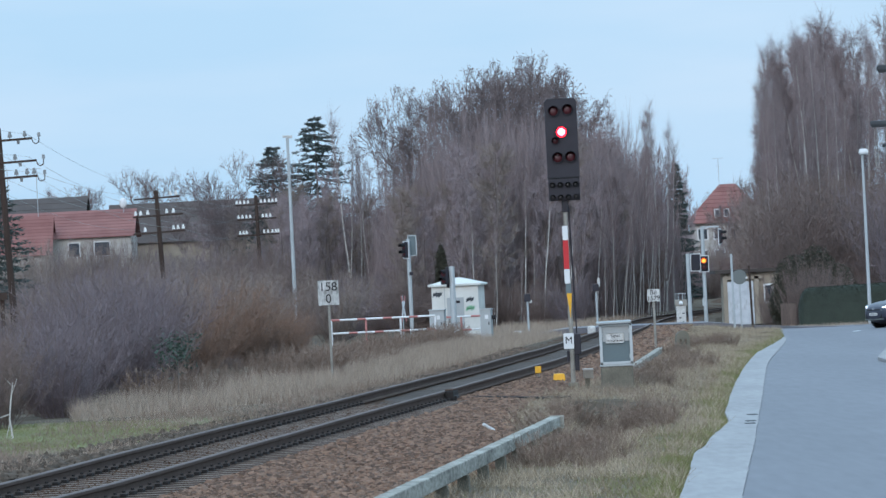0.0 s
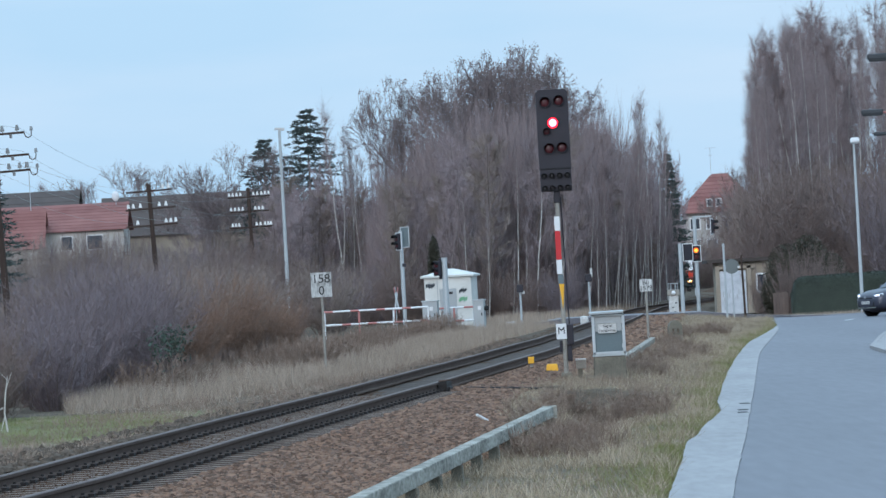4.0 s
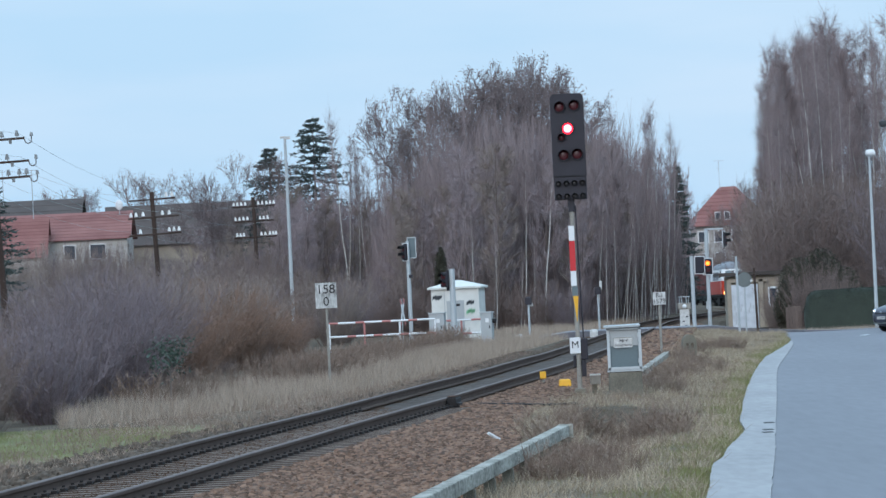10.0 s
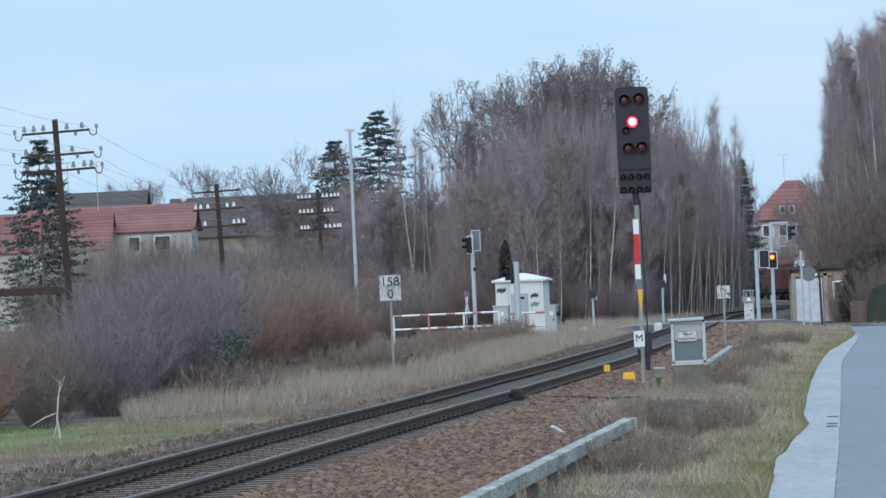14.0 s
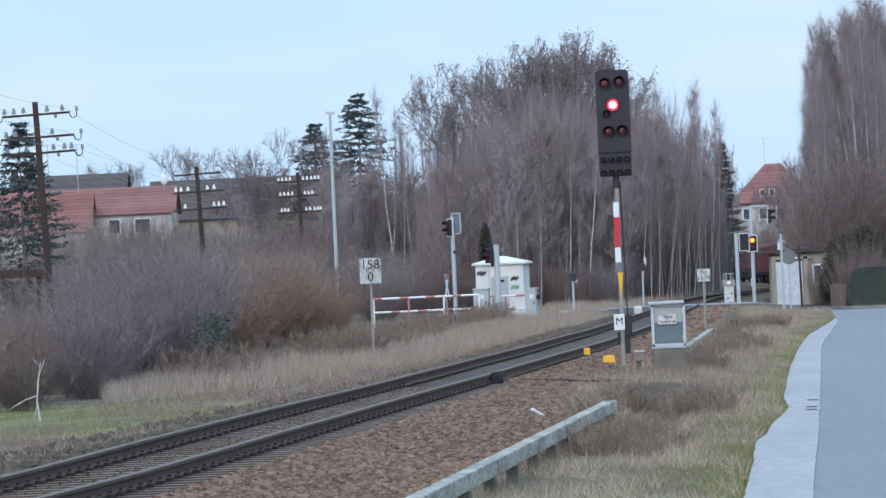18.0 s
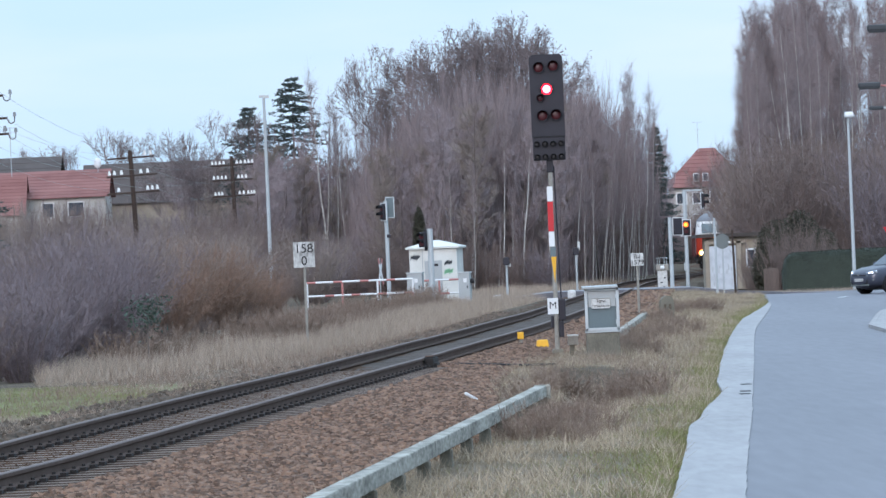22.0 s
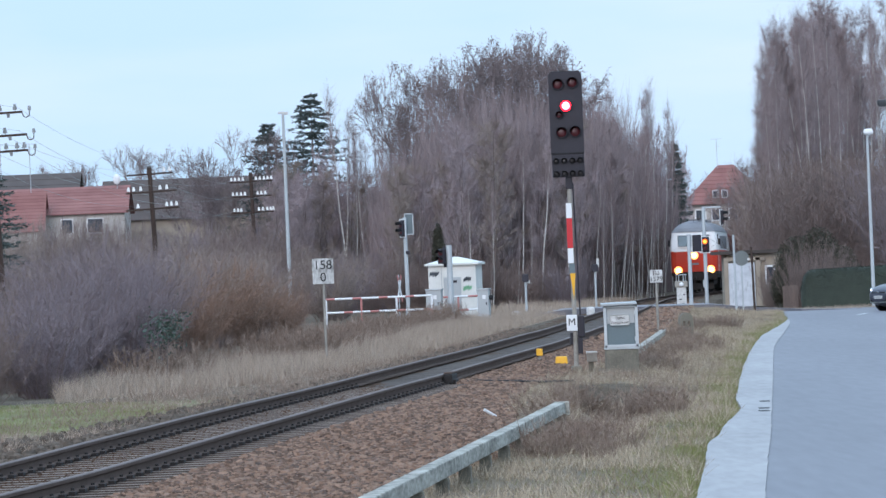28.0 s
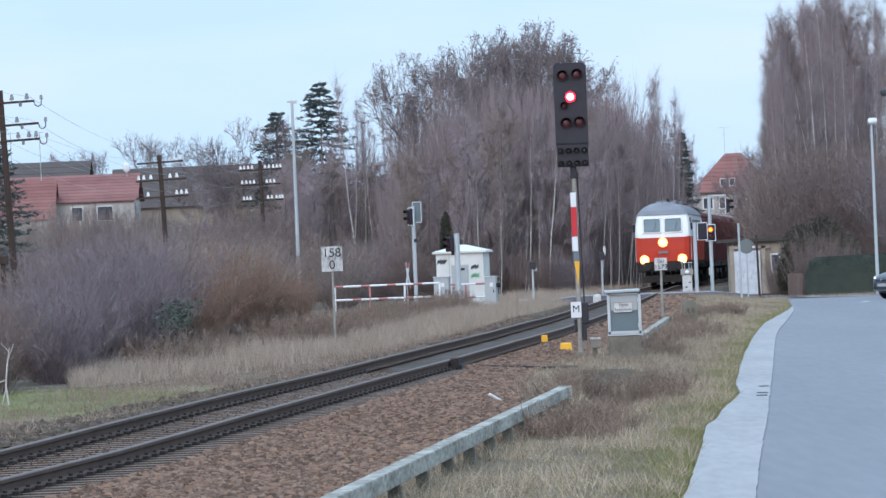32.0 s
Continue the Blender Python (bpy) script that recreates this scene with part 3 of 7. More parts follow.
stones("ballast_stones", 105000, 5, 40, 130, lambda y: np.where(y < 92, 1.36, 0.95), right_foot, 0.026, 0.07, "stone", "brown angular ballast stones on the shoulder of the line")
stones("far_ballast_stones", 9000, 6, 130, 260, lambda y: y * 0 + 1.0, lambda y: y * 0 + 2.6, 0.05, 0.13, "stone", "brown ballast stones further along the line")
stones("grey_ballast_stones", 8000, 7, 60, 190, lambda y: y * 0 - 3.4, lambda y: y * 0 - 0.95, 0.035, 0.09, "stone_grey", "greyish ballast stones beside the line")
stones("crib_stones", 9000, 8, 45, 93, lambda y: y * 0 - 0.66, lambda y: y * 0 + 0.66, 0.012, 0.024, "bed", "small dark stones between the rails")


# ---- the main light signal ----
def signal():
    s = thing("railway_signal", "dark railway light signal at red on a thin banded mast", "railway signal", pose(2.12, 102.57, 0.36))
    rodded("mast", "concrete", s, (0, 0, -0.3), (0, 0, 3.66), 0.044, 0.040, 12, "grey weathered mast")
    boxed("mast_bracket", "sig_dark", s, (0, 0.02, 3.40), (0.12, 0.14, 0.24), 0.02)
    for z0, z1, m in ((2.74, 3.02, "white"), (2.18, 2.74, "red"), (1.90, 2.18, "white")):
        boxed("mast_plate", m, s, (-0.025, -0.065, (z0 + z1) / 2), (0.105, 0.012, z1 - z0 - 0.004), label="white and red band of the mast plate")
    boxed("dark_band", "panel_dark", s, (-0.01, -0.064, 1.79), (0.10, 0.01, 0.20))
    v = [(-0.05, -0.072, 1.71), (0.05, -0.072, 1.71), (0.006, -0.072, 1.22), (-0.05, -0.062, 1.71), (0.05, -0.062, 1.71), (0.006, -0.062, 1.22)]
    sheet("amber_wedge", v, [(0, 2, 1), (3, 4, 5), (0, 1, 4, 3), (1, 2, 5, 4), (2, 0, 3, 5)], "yellow", None, s, "amber wedge plate")
    plate = boxed("plate", "white", s, (-0.055, -0.078, 0.79), (0.20, 0.012, 0.30), 0.006, "white plate with a black letter M")
    text_mesh("letter", "M", 0.19, "black", plate, pose(-0.055, -0.088, 0.80, 90))
    bm = B()
    box(bm, 0.115, 0.03, 0.72, 0.13, 0.16, 0.40, 0.02)
    box(bm, 0.09, 0.03, 0.36, 0.09, 0.12, 0.30, 0.02)
    box(bm, -0.07, 0.03, 0.50, 0.06, 0.10, 0.22, 0.02)
    part("relay_case", bm, "sig_dark", s, "dark relay cases behind the mast")
    # head: main plate with chamfered top, lower annex with eight small lamps
    bm = B()
    out2 = [(-0.31, 1.46), (-0.31, 0.0), (0.31, 0.0), (0.31, 1.46), (0.26, 1.53), (-0.26, 1.53)]
    lo = [bm.verts.new((x, -0.06, z)) for x, z in out2]
    hi = [bm.verts.new((x, 0.10, z)) for x, z in out2]
    bm.faces.new(lo)
    bm.faces.new(hi[::-1])
    for i in range(6):
        bm.faces.new((lo[i], hi[i], hi[(i + 1) % 6], lo[(i + 1) % 6]))
    bmesh.ops.recalc_face_normals(bm, faces=bm.faces)
    bmesh.ops.translate(bm, verts=bm.verts, vec=(0.0, -0.05, 3.95))
    head = part("signal_head", bm, "sig_dark", s, "dark grey signal screen with rounded top")
    boxed("annex", "sig_dark", s, (0.0, -0.02, 3.72), (0.60, 0.16, 0.43), 0.015, "lower screen of small lamps")
    boxed("annex_rim", "black", s, (0.0, -0.02, 3.945), (0.62, 0.18, 0.02))

    def lamp(x, z, r, deep, m, name="lamp", tint="sig_dark"):
        bm2 = B()
        n = 14
        rings = []
        for rr, yy in ((r * 1.12, 0.0), (r * 1.12, -deep), (r, -deep), (r, -0.01)):
            # the hood is long above and short below
            rings.append([bm2.verts.new((x + rr * math.cos(a), -0.11 + (yy if yy == 0.0 or yy == -0.01 else yy * (0.62 + 0.38 * math.sin(a))), z + rr * math.sin(a)))
                          for a in [2 * math.pi * i / n for i in range(n)]])
        for a, b in zip(rings, rings[1:]):
            for i in range(n):
                bm2.faces.new((a[i], a[(i + 1) % n], b[(i + 1) % n], b[i]))
        hood = part(name, bm2, tint, s, "hooded signal lamp")
        bm3 = B()
        bmesh.ops.create_uvsphere(bm3, u_segments=12, v_segments=6, radius=r * 0.96, matrix=Matrix.Translation((x, -0.105, z)) @ Matrix.Diagonal((1, 0.25, 1, 1)))
        part("lens", bm3, m, hood, smooth=True)
        return hood
    for x, z, r in ((-0.14, 5.24, 0.098), (0.13, 5.26, 0.098), (-0.13, 4.67, 0.066), (-0.10, 4.34, 0.100), (0.15, 4.35, 0.100)):
        lamp(x, z, r, 0.17, "lens_dark")
    lit = lamp(-0.004, 4.83, 0.112, 0.06, "lamp_red")
    bm = B()
    bmesh.ops.create_uvsphere(bm, u_segments=12, v_segments=8, radius=0.074, matrix=Matrix.Translation((-0.004, -0.15, 4.83)) @ Matrix.Diagonal((1, 0.5, 1, 1)))
    part("bulb", bm, "lamp_core", lit, smooth=True)
    for r in range(2):
        for i in range(4):
            lamp(-0.225 + 0.15 * i, 3.81 - 0.24 * r, 0.052, 0.11, "lens_black", "small_lamp", "black")
    part("cable_pipe", rod(B(), (0.12, 0.06, 0.2), (0.07, 0.05, 3.4), 0.014, n=6), "sig_dark", s)
    boxed("foot", "concrete_dark", s, (0, 0, -0.12), (0.24, 0.24, 0.22), 0.03, taper=0.8)
    return s


signal()


# ---- signal telephone cabinet, small line-side boxes ----
def telephone():
    c = thing("signal_telephone_box", "grey metal signal telephone cabinet on a concrete pedestal", "telephone box", pose(2.96, 102.2, 0.0))
    boxed("pedestal", "concrete_dark", c, (0.0, 0.0, 0.28), (0.62, 0.5, 0.70), 0.03, "weathered concrete pedestal", 0.98)
    boxed("base_tray", "galvanised", c, (0.0, 0.0, 0.645), (0.64, 0.52, 0.03), 0.006)
    bm = B()
    for sx in (-0.29, 0.29):
        box(bm, sx, -0.24, 1.05, 0.055, 0.05, 0.78, 0.006)
    box(bm, 0, -0.24, 0.69, 0.63, 0.05, 0.055, 0.006)
    box(bm, 0, -0.24, 1.42, 0.63, 0.05, 0.04, 0.006)
    part("frame", bm, "galvanised", c, "pale grey steel frame")
    boxed("cabinet_body", "panel_dark", c, (0.0, 0.02, 1.055), (0.58, 0.46, 0.77), 0.01, "grey-green cabinet body")
    boxed("door_upper", "steel_door", c, (0.0, -0.217, 1.26), (0.51, 0.012, 0.30), 0.004, "bleached upper part of the door")
    r = boxed("roof", "steel_door", c, (0.0, 0.0, 1.475), (0.66, 0.62, 0.04), 0.008, "flat overhanging metal roof")
    r.rotation_euler = (radians(1.5), radians(-1), 0)
    plate = boxed("sign_plate", "dirty_white", c, (-0.02, -0.23, 1.17), (0.36, 0.012, 0.19), 0.03, "white enamel plate with black lettering")
    text_mesh("lettering", "Signal", 0.075, "black", plate, pose(-0.01, -0.239, 1.215, 90))
    text_mesh("lettering", "Fernsprecher", 0.060, "black", plate, pose(-0.015, -0.239, 1.125, 90))
    for z in (0.82, 1.30):
        boxed("hinge", "galvanised", c, (0.262, -0.272, z), (0.03, 0.02, 0.08), 0.004)

    g = thing("junction_box", "small grey cable junction box on a post", "junction box", pose(2.42, 102.9, 0.13))
    boxed("box_body", "concrete", g, (0, 0, 0.36), (0.19, 0.2, 0.17), 0.015)
    boxed("box_lid", "dirty_white", g, (0, 0, 0.455), (0.205, 0.215, 0.03), 0.008)
    boxed("support", "concrete_dark", g, (-0.02, 0, 0.12), (0.09, 0.09, 0.36), 0.01)

    y1 = thing("yellow_track_box", "yellow track magnet box on the ballast shoulder", "track device", pose(1.93, 107.5, 0.30))
    boxed("cover", "yellow", y1, (0, 0, 0.08), (0.25, 0.34, 0.15), 0.03, "yellow plastic cover", 0.86)
    boxed("base_plate", "concrete", y1, (0, 0, -0.02), (0.29, 0.4, 0.05), 0.01)
    y2 = thing("yellow_cable_marker", "small yellow cable box on a short stake", "track device", pose(1.53, 109.0, 0.17))
    boxed("cap", "yellow", y2, (0, 0, 0.36), (0.125, 0.125, 0.14), 0.015)
    rodded("stake", "concrete", y2, (0, 0, -0.1), (0, 0, 0.30), 0.03, n=8)
    rodded("pipe", "yellow", y2, (0.08, 0, -0.1), (0.05, 0, 0.12), 0.018, n=6)
    st = thing("white_peg", "short white marker stick lying in the ballast", "marker", pose(0.36, 77.3, ground_z(0.36, 77.3) + 0.07, 0, -62, 40))
    rodded("peg", "white", st, (0, 0, -0.1), (0, 0, 0.12), 0.028, 0.022, 8)


telephone()


def beam_fence(a, b, top, group_label, posts, end_cap):
    """A long beam on short posts from a to b."""
    f = thing("beam_barrier", group_label, "barrier", group="line-side beams")
    va, vb = Vector((a[0], a[1], top)), Vector((b[0], b[1], top))
    u = (vb - va).normalized()
    length = (vb - va).length
    ang = math.degrees(math.atan2(-u.x, u.y))
    f.matrix_basis = pose(a[0], a[1], 0, 0, 0, ang)
    n = max(1, int(length / 4.0))
    for i in range(n):
        l0, l1 = length * i / n, length * (i + 1) / n
        boxed("beam", "beam", f, (0.0, (l0 + l1) / 2, top - 0.08), (0.16, l1 - l0 - 0.02, 0.16), 0.018, "grey weathered hollow beam")
        if i:
            boxed("joint_sleeve", "beam", f, (0.0, l0, top - 0.08), (0.166, 0.06, 0.166), 0.006)
    for q in posts:
        l = q * length
        gx, gy = (va + u * l).x, (va + u * l).y
        g = ground_z(gx, gy) - 0.15
        boxed("post", "concrete_dark", f, (0.03, l, (g + top - 0.16) / 2), (0.13, 0.16, top - 0.16 - g), 0.015, "short dark concrete post")
    if end_cap:
        boxed("end_cap", "beam", f, (0.02, length + 0.04, top - 0.085), (0.22, 0.10, 0.19), 0.018)
    return f


beam_fence((-2.3, 26.0), (1.30, 75.3), 0.35, "long grey beam barrier on short concrete posts", [i / 16 for i in range(17)], True)
beam_fence((3.64, 115.4), (5.40, 147.0), 0.42, "mossy grey beam barrier beside the telephone cabinet", [0.0, 0.2, 0.4, 0.6, 0.8, 0.99], False)


def board_sign(name, label, x, y, base, centre, w, h, lines, size, mat="dirty_white", post="concrete", radius=0.035, border=True):
    s = thing(name, label, "sign", pose(x, y, base))
    rodded("post", post, s, (0, 0.03, -0.3), (0, 0.03, centre - base + h * 0.3), radius, n=8)
    p = boxed("board", mat, s, (0, -0.02, centre - base), (w, 0.02, h), 0.005)
    for i, (words, dz) in enumerate(lines):
        if words.startswith("#"):
            for k in range(int(words[1:])):
                n = int(words[1:])
                boxed("digit_bar", "black", p, ((k - (n - 1) / 2) * size * 0.62, -0.034, centre - base + dz), (size * 0.3, 0.004, size * 0.72))
        else:
            text_mesh("lettering", words, size, "black", p, pose(0, -0.034, centre - base + dz, 90))
    return s


board_sign("crossing_marker_sign", "white level crossing board with black lettering on a pale post", 5.62, 157.16, 0.15, 1.82, 0.36, 0.36, [("Bü", 0.085), ("1579", -0.085)], 0.19)
board_sign("kilometre_board", "weathered white kilometre board with black figures", -3.2, 129.9, 0.1, 2.33, 0.50, 0.60, [("158", 0.14), ("0", -0.15)], 0.30, mat="old_enamel", post="concrete", radius=0.03)


# ---- level crossing: signals, hut, cabinets, handrails ----
def light_head(parent, at, lit=False, frame_mat="galvanised", backboard=True, sub="signal_light"):
    """A two-lamp crossing signal that faces along local -y."""
    h = boxed(sub, "sig_dark", parent, (0, 0, 0), (0.32, 0.16, 0.60), 0.03, "black two-lamp crossing light")
    h.matrix_basis = at
    if backboard:
        bm = B()
        for dx, dz, sx, sz in ((-0.215, 0, 0.035, 0.74), (0.215, 0, 0.035, 0.74), (0, 0.36, 0.46, 0.035), (0, -0.36, 0.46, 0.035)):
            box(bm, dx, 0.03, dz, sx, 0.03, sz, 0.008)
        part("white_rim", bm, "white", h)
        boxed("backboard", "sig_dark", h, (0, 0.05, 0), (0.40, 0.02, 0.70), 0.01)
    for z, on in ((0.14, lit), (-0.14, False)):
        bm = B()
        bmesh.ops.create_uvsphere(bm, u_segments=12, v_segments=6, radius=0.115, matrix=Matrix.Translation((0, -0.08, z)) @ Matrix.Diagonal((1, 0.3, 1, 1)))
        part("lens", bm, "lamp_amber" if on else "lens_dark", h, smooth=True)
        if on:
            bm = B()
            bmesh.ops.create_uvsphere(bm, u_segments=10, v_segments=6, radius=0.085, matrix=Matrix.Translation((0.0, -0.105, z)) @ Matrix.Diagonal((1, 0.4, 1, 1)))
            part("bulb", bm, "lamp_amber_core", h, smooth=True)
        bm = B()
        n = 10
        a0 = [bm.verts.new((0.125 * math.cos(a), -0.07, z + 0.125 * math.sin(a))) for a in [math.pi * i / n for i in range(n + 1)]]
        a1 = [bm.verts.new((0.125 * math.cos(a), -0.27, z + 0.01 + 0.125 * math.sin(a))) for a in [math.pi * i / n for i in range(n + 1)]]
        for i in range(n):
            bm.faces.new((a0[i], a0[i + 1], a1[i + 1], a1[i]))
        bmesh.ops.solidify(bm, geom=bm.faces[:], thickness=0.008)
        part("visor", bm, "black", h)
    return h


def crossing():
    p = thing("crossing_signal", "tall grey crossing signal post with a lit amber lamp", "traffic signal", pose(10.92, 243.6, 0.0), group="crossing signals")
    rodded("pole", "galvanised", p, (0, 0, -0.2), (0, 0, 4.60), 0.085, 0.08, 12)
    light_head(p, pose(0.0, -0.17, 2.92, 0, 0, 0), True)
    boxed("arm", "galvanised", p, (0.37, 0, 4.56), (0.80, 0.07, 0.07), 0.01)
    light_head(p, pose(0.80, 0.0, 4.10, 0, 0, 75), False, backboard=True)
    boxed("junction", "galvanised", p, (-0.02, 0.1, 1.2), (0.22, 0.16, 0.35), 0.02)
    p = thing("crossing_signal", "grey crossing signal post with a dark unlit board", "traffic signal", pose(9.74, 232.0, 0.1), group="crossing signals")
    rodded("pole", "galvanised", p, (0, 0, -0.2), (0, 0, 3.25), 0.085, 0.08, 12)
    light_head(p, pose(0.32, 0.06, 2.86, 0, 0, 195), False)
    p = thing("crossing_signal", "grey crossing signal post with dark lamps turned to the side road", "traffic signal", pose(-2.14, 226.6, 0.1), group="crossing signals")
    rodded("pole", "galvanised", p, (0, 0, -0.2), (0, 0, 4.4), 0.085, 0.08, 12)
    light_head(p, pose(-0.12, -0.1, 3.95, 0, 0, -60), False)
    bm = B()
    for dx, dz, sx, sz in ((0.0, 0, 0.04, 0.86), (0.34, 0, 0.04, 0.86), (0.17, 0.42, 0.37, 0.04), (0.17, -0.42, 0.37, 0.04)):
        box(bm, dx, 0.08, 4.12 + dz, sx, 0.03, sz, 0.006)
    part("board_frame", bm, "galvanised", p)
    # the shade on the board's back is put into its dark panel colour
    boxed("board_back", "panel_dark", p, (0.17, 0.11, 4.12), (0.33, 0.02, 0.84))
    boxed("bell", "sig_dark", p, (0.08, -0.05, 2.95), (0.16, 0.14, 0.14), 0.02)
    # the small saltire seen edge-on
    x = thing("crossing_saltire", "narrow red and white crossing board seen nearly edge-on", "sign", pose(-2.45, 226.0, 1.6, 0, 0, 72))
    for a in (28, -28):
        for i in range(5):
            m = "faded_red" if i in (0, 4) else "white"
            b = boxed("saltire_piece", m, x, (0, 0, (i - 2) * 0.24), (0.16, 0.012, 0.238))
            b.matrix_basis = pose(0, 0.01 if a > 0 else -0.01, 0, 0, a, 0)
    rodded("bracket", "galvanised", x, (-0.05, 0.02, -1.5), (-0.05, 0.02, 0.55), 0.02, n=6)
    p = thing("crossing_signal", "grey crossing signal post with a dark lamp beside the white hut", "traffic signal", pose(-0.36, 221.4, 0.1), group="crossing signals")
    rodded("pole", "galvanised", p, (0, 0, -0.2), (0, 0, 3.15), 0.12, 0.115, 12)
    light_head(p, pose(-0.30, -0.05, 2.72, 0, 0, -40), False, backboard=False)
    boxed("rear_panel", "sig_dark", p, (-0.14, 0.1, 2.70), (0.20, 0.05, 0.85), 0.01)

    h = thing("equipment_hut", "small white rendered railway equipment hut with a hipped roof", "hut", pose(-0.15, 227.6, 0.0, 0, 0, -8))
    boxed("wall", "hut_wall", h, (0, 0, 1.22), (1.98, 1.9, 2.5), 0.015, "white rendered wall")
    v = [(-1.12, -1.08, 2.45), (1.12, -1.08, 2.45), (1.12, 1.08, 2.45), (-1.12, 1.08, 2.45), (-1.12, -1.08, 2.53), (1.12, -1.08, 2.53), (1.12, 1.08, 2.53), (-1.12, 1.08, 2.53), (-0.15, 0, 2.80), (0.15, 0, 2.80)]
    sheet("roof", v, [(3, 2, 1, 0), (0, 1, 5, 4), (1, 2, 6, 5), (2, 3, 7, 6), (3, 0, 4, 7), (4, 5, 9, 8), (5, 6, 9), (6, 7, 8, 9), (7, 4, 8)], "hut_roof", None, h, "pale shallow hipped roof")
    d = boxed("door", "steel_door", h, (0.0, -0.955, 0.98), (0.72, 0.04, 1.96), 0.01, "grey steel door")
    boxed("handle", "sig_dark", d, (-0.28, -0.99, 1.0), (0.03, 0.05, 0.14), 0.006)
    boxed("door_vent", "sig_dark", d, (0.0, -0.98, 1.78), (0.4, 0.015, 0.1))
    boxed("wall_joint", "steel_door", h, (-0.44, -0.955, 1.2), (0.03, 0.012, 2.4))
    for n_, m_, cx, cz, sx, sz in (("graffiti", "graffiti_dark", -0.74, 2.12, 0.38, 0.28), ("graffiti", "graffiti_dark", 0.62, 1.86, 0.30, 0.22), ("graffiti", "graffiti_green", 0.62, 1.50, 0.34, 0.26)):
        rng = random.Random(int(cx * 100))
        # one wavering sprayed stroke
        row = []
        for k in range(16):
            px, pz = (k / 15 - 0.5) * sx, (0.42 if k % 2 else -0.42) * sz * rng.uniform(0.3, 1.0)
            row.append([(cx + px - 0.02, -0.957, cz + pz - 0.035), (cx + px + 0.03, -0.957, cz + pz + 0.035)])
        bm = B()
        row = [[bm.verts.new(p) for p in r] for r in row]
        for p, q in zip(row, row[1:]):
            bm.faces.new((p[0], q[0], q[1], p[1]))
        part(n_, bm, m_, h, "patch of spray paint")
    boxed("plinth", "concrete", h, (0, 0, 0.02), (2.04, 1.96, 0.24), 0.01)
    boxed("wall_box", "galvanised", h, (-0.86, -1.0, 1.02), (0.2, 0.1, 0.12), 0.01)

    for x, y, z, w, ht, lab in ((-1.02, 221.9, 0.05, 0.62, 1.42, "grey crossing control cabinet with scribbles"), (0.97, 221.4, -0.05, 0.44, 1.46, "tall grey barrier drive cabinet")):
        c = thing("control_cabinet", lab, "cabinet", pose(x, y, z, 0, 0, -10), group="crossing cabinets")
        boxed("body", "steel_door", c, (0, 0, ht / 2 + 0.08), (w, 0.5, ht - 0.1), 0.02)
        boxed("lid", "galvanised", c, (0, 0, ht + 0.03), (w + 0.06, 0.56, 0.05), 0.012)
        boxed("base", "concrete_dark", c, (0, 0, 0.0), (w * 0.8, 0.4, 0.22), 0.01)
        boxed("lock", "black", c, (w * 0.3, -0.26, ht * 0.62), (0.04, 0.03, 0.12), 0.006)
        boxed("label_plate", "white", c, (w * 0.1, -0.256, ht * 0.80), (0.14, 0.012, 0.16), 0.004)
        if w < 0.5:
            rodded("side_lamp", "black", c, (w / 2, 0, ht * 0.78), (w / 2 + 0.16, 0, ht * 0.78), 0.09, 0.09, 10)
    # red and white handrails
    def handrail(x0, x1, y, z, n, lab, height=1.08):
        r = thing("handrail", lab, "railing", pose(x0, y, z), group="crossing handrails")
        length = x1 - x0
        for zz in (height, height * 0.5):
            k = max(3, int(length / 0.33))
            for i in range(k):
                m = "faded_red" if (i + (zz < 0.8)) % 3 == 0 else "white"
                rodded("rail_piece", m, r, (length * i / k, 0, zz), (length * (i + 1) / k, 0, zz), 0.042, n=8)
        for i in range(n):
            x = length * i / (n - 1)
            rodded("upright", "white" if i % 2 == 0 else "faded_red", r, (x, 0, -0.15), (x, 0, height * 0.5), 0.042, n=8)
            rodded("upright", "faded_red" if i == 1 else "white", r, (x, 0, height * 0.5), (x, 0, height), 0.042, n=8)
    handrail(-5.34, -1.12, 219.5, 0.20, 4, "long red and white tubular handrail by the crossing")
    handrail(-0.88, 0.74, 224.6, 0.06, 3, "short red and white tubular handrail before the hut", 1.1)

    k = thing("bell_pillar", "white concrete pillar with a round lamp and a wire cage on top", "pillar", pose(9.78, 243.0, 0.0))
    boxed("pillar", "dirty_white", k, (0, 0, 0.55), (0.42, 0.42, 1.1), 0.02, "white scribbled pillar")
    boxed("head", "concrete", k, (0, 0, 1.22), (0.56, 0.5, 0.28), 0.04)
    bm = B()
    bmesh.ops.create_uvsphere(bm, u_segments=12, v_segments=8, radius=0.10, matrix=Matrix.Translation((0, -0.27, 1.20)))
    part("round_lamp", bm, "white", k, smooth=True)
    bm = B()
    for i in range(6):
        a = i * math.pi / 3
        rod(bm, (0.2 * math.cos(a), 0.2 * math.sin(a), 1.36), (0.2 * math.cos(a), 0.2 * math.sin(a), 1.62), 0.018, n=6)
    box(bm, 0, 0, 1.63, 0.5, 0.46, 0.03, 0.01)
    part("cage", bm, "galvanised", k)
    for z, q in ((0.75, 0.1), (0.55, -0.06), (0.35, 0.05)):
        boxed("scribble", "sig_dark", k, (q, -0.213, z), (0.10, 0.006, 0.05))
    g = thing("milestone", "mossy concrete milestone with a rounded top in the verge", "milestone", pose(6.12, 150.0, 0.0, 0, 0, 12))
    bm = B()
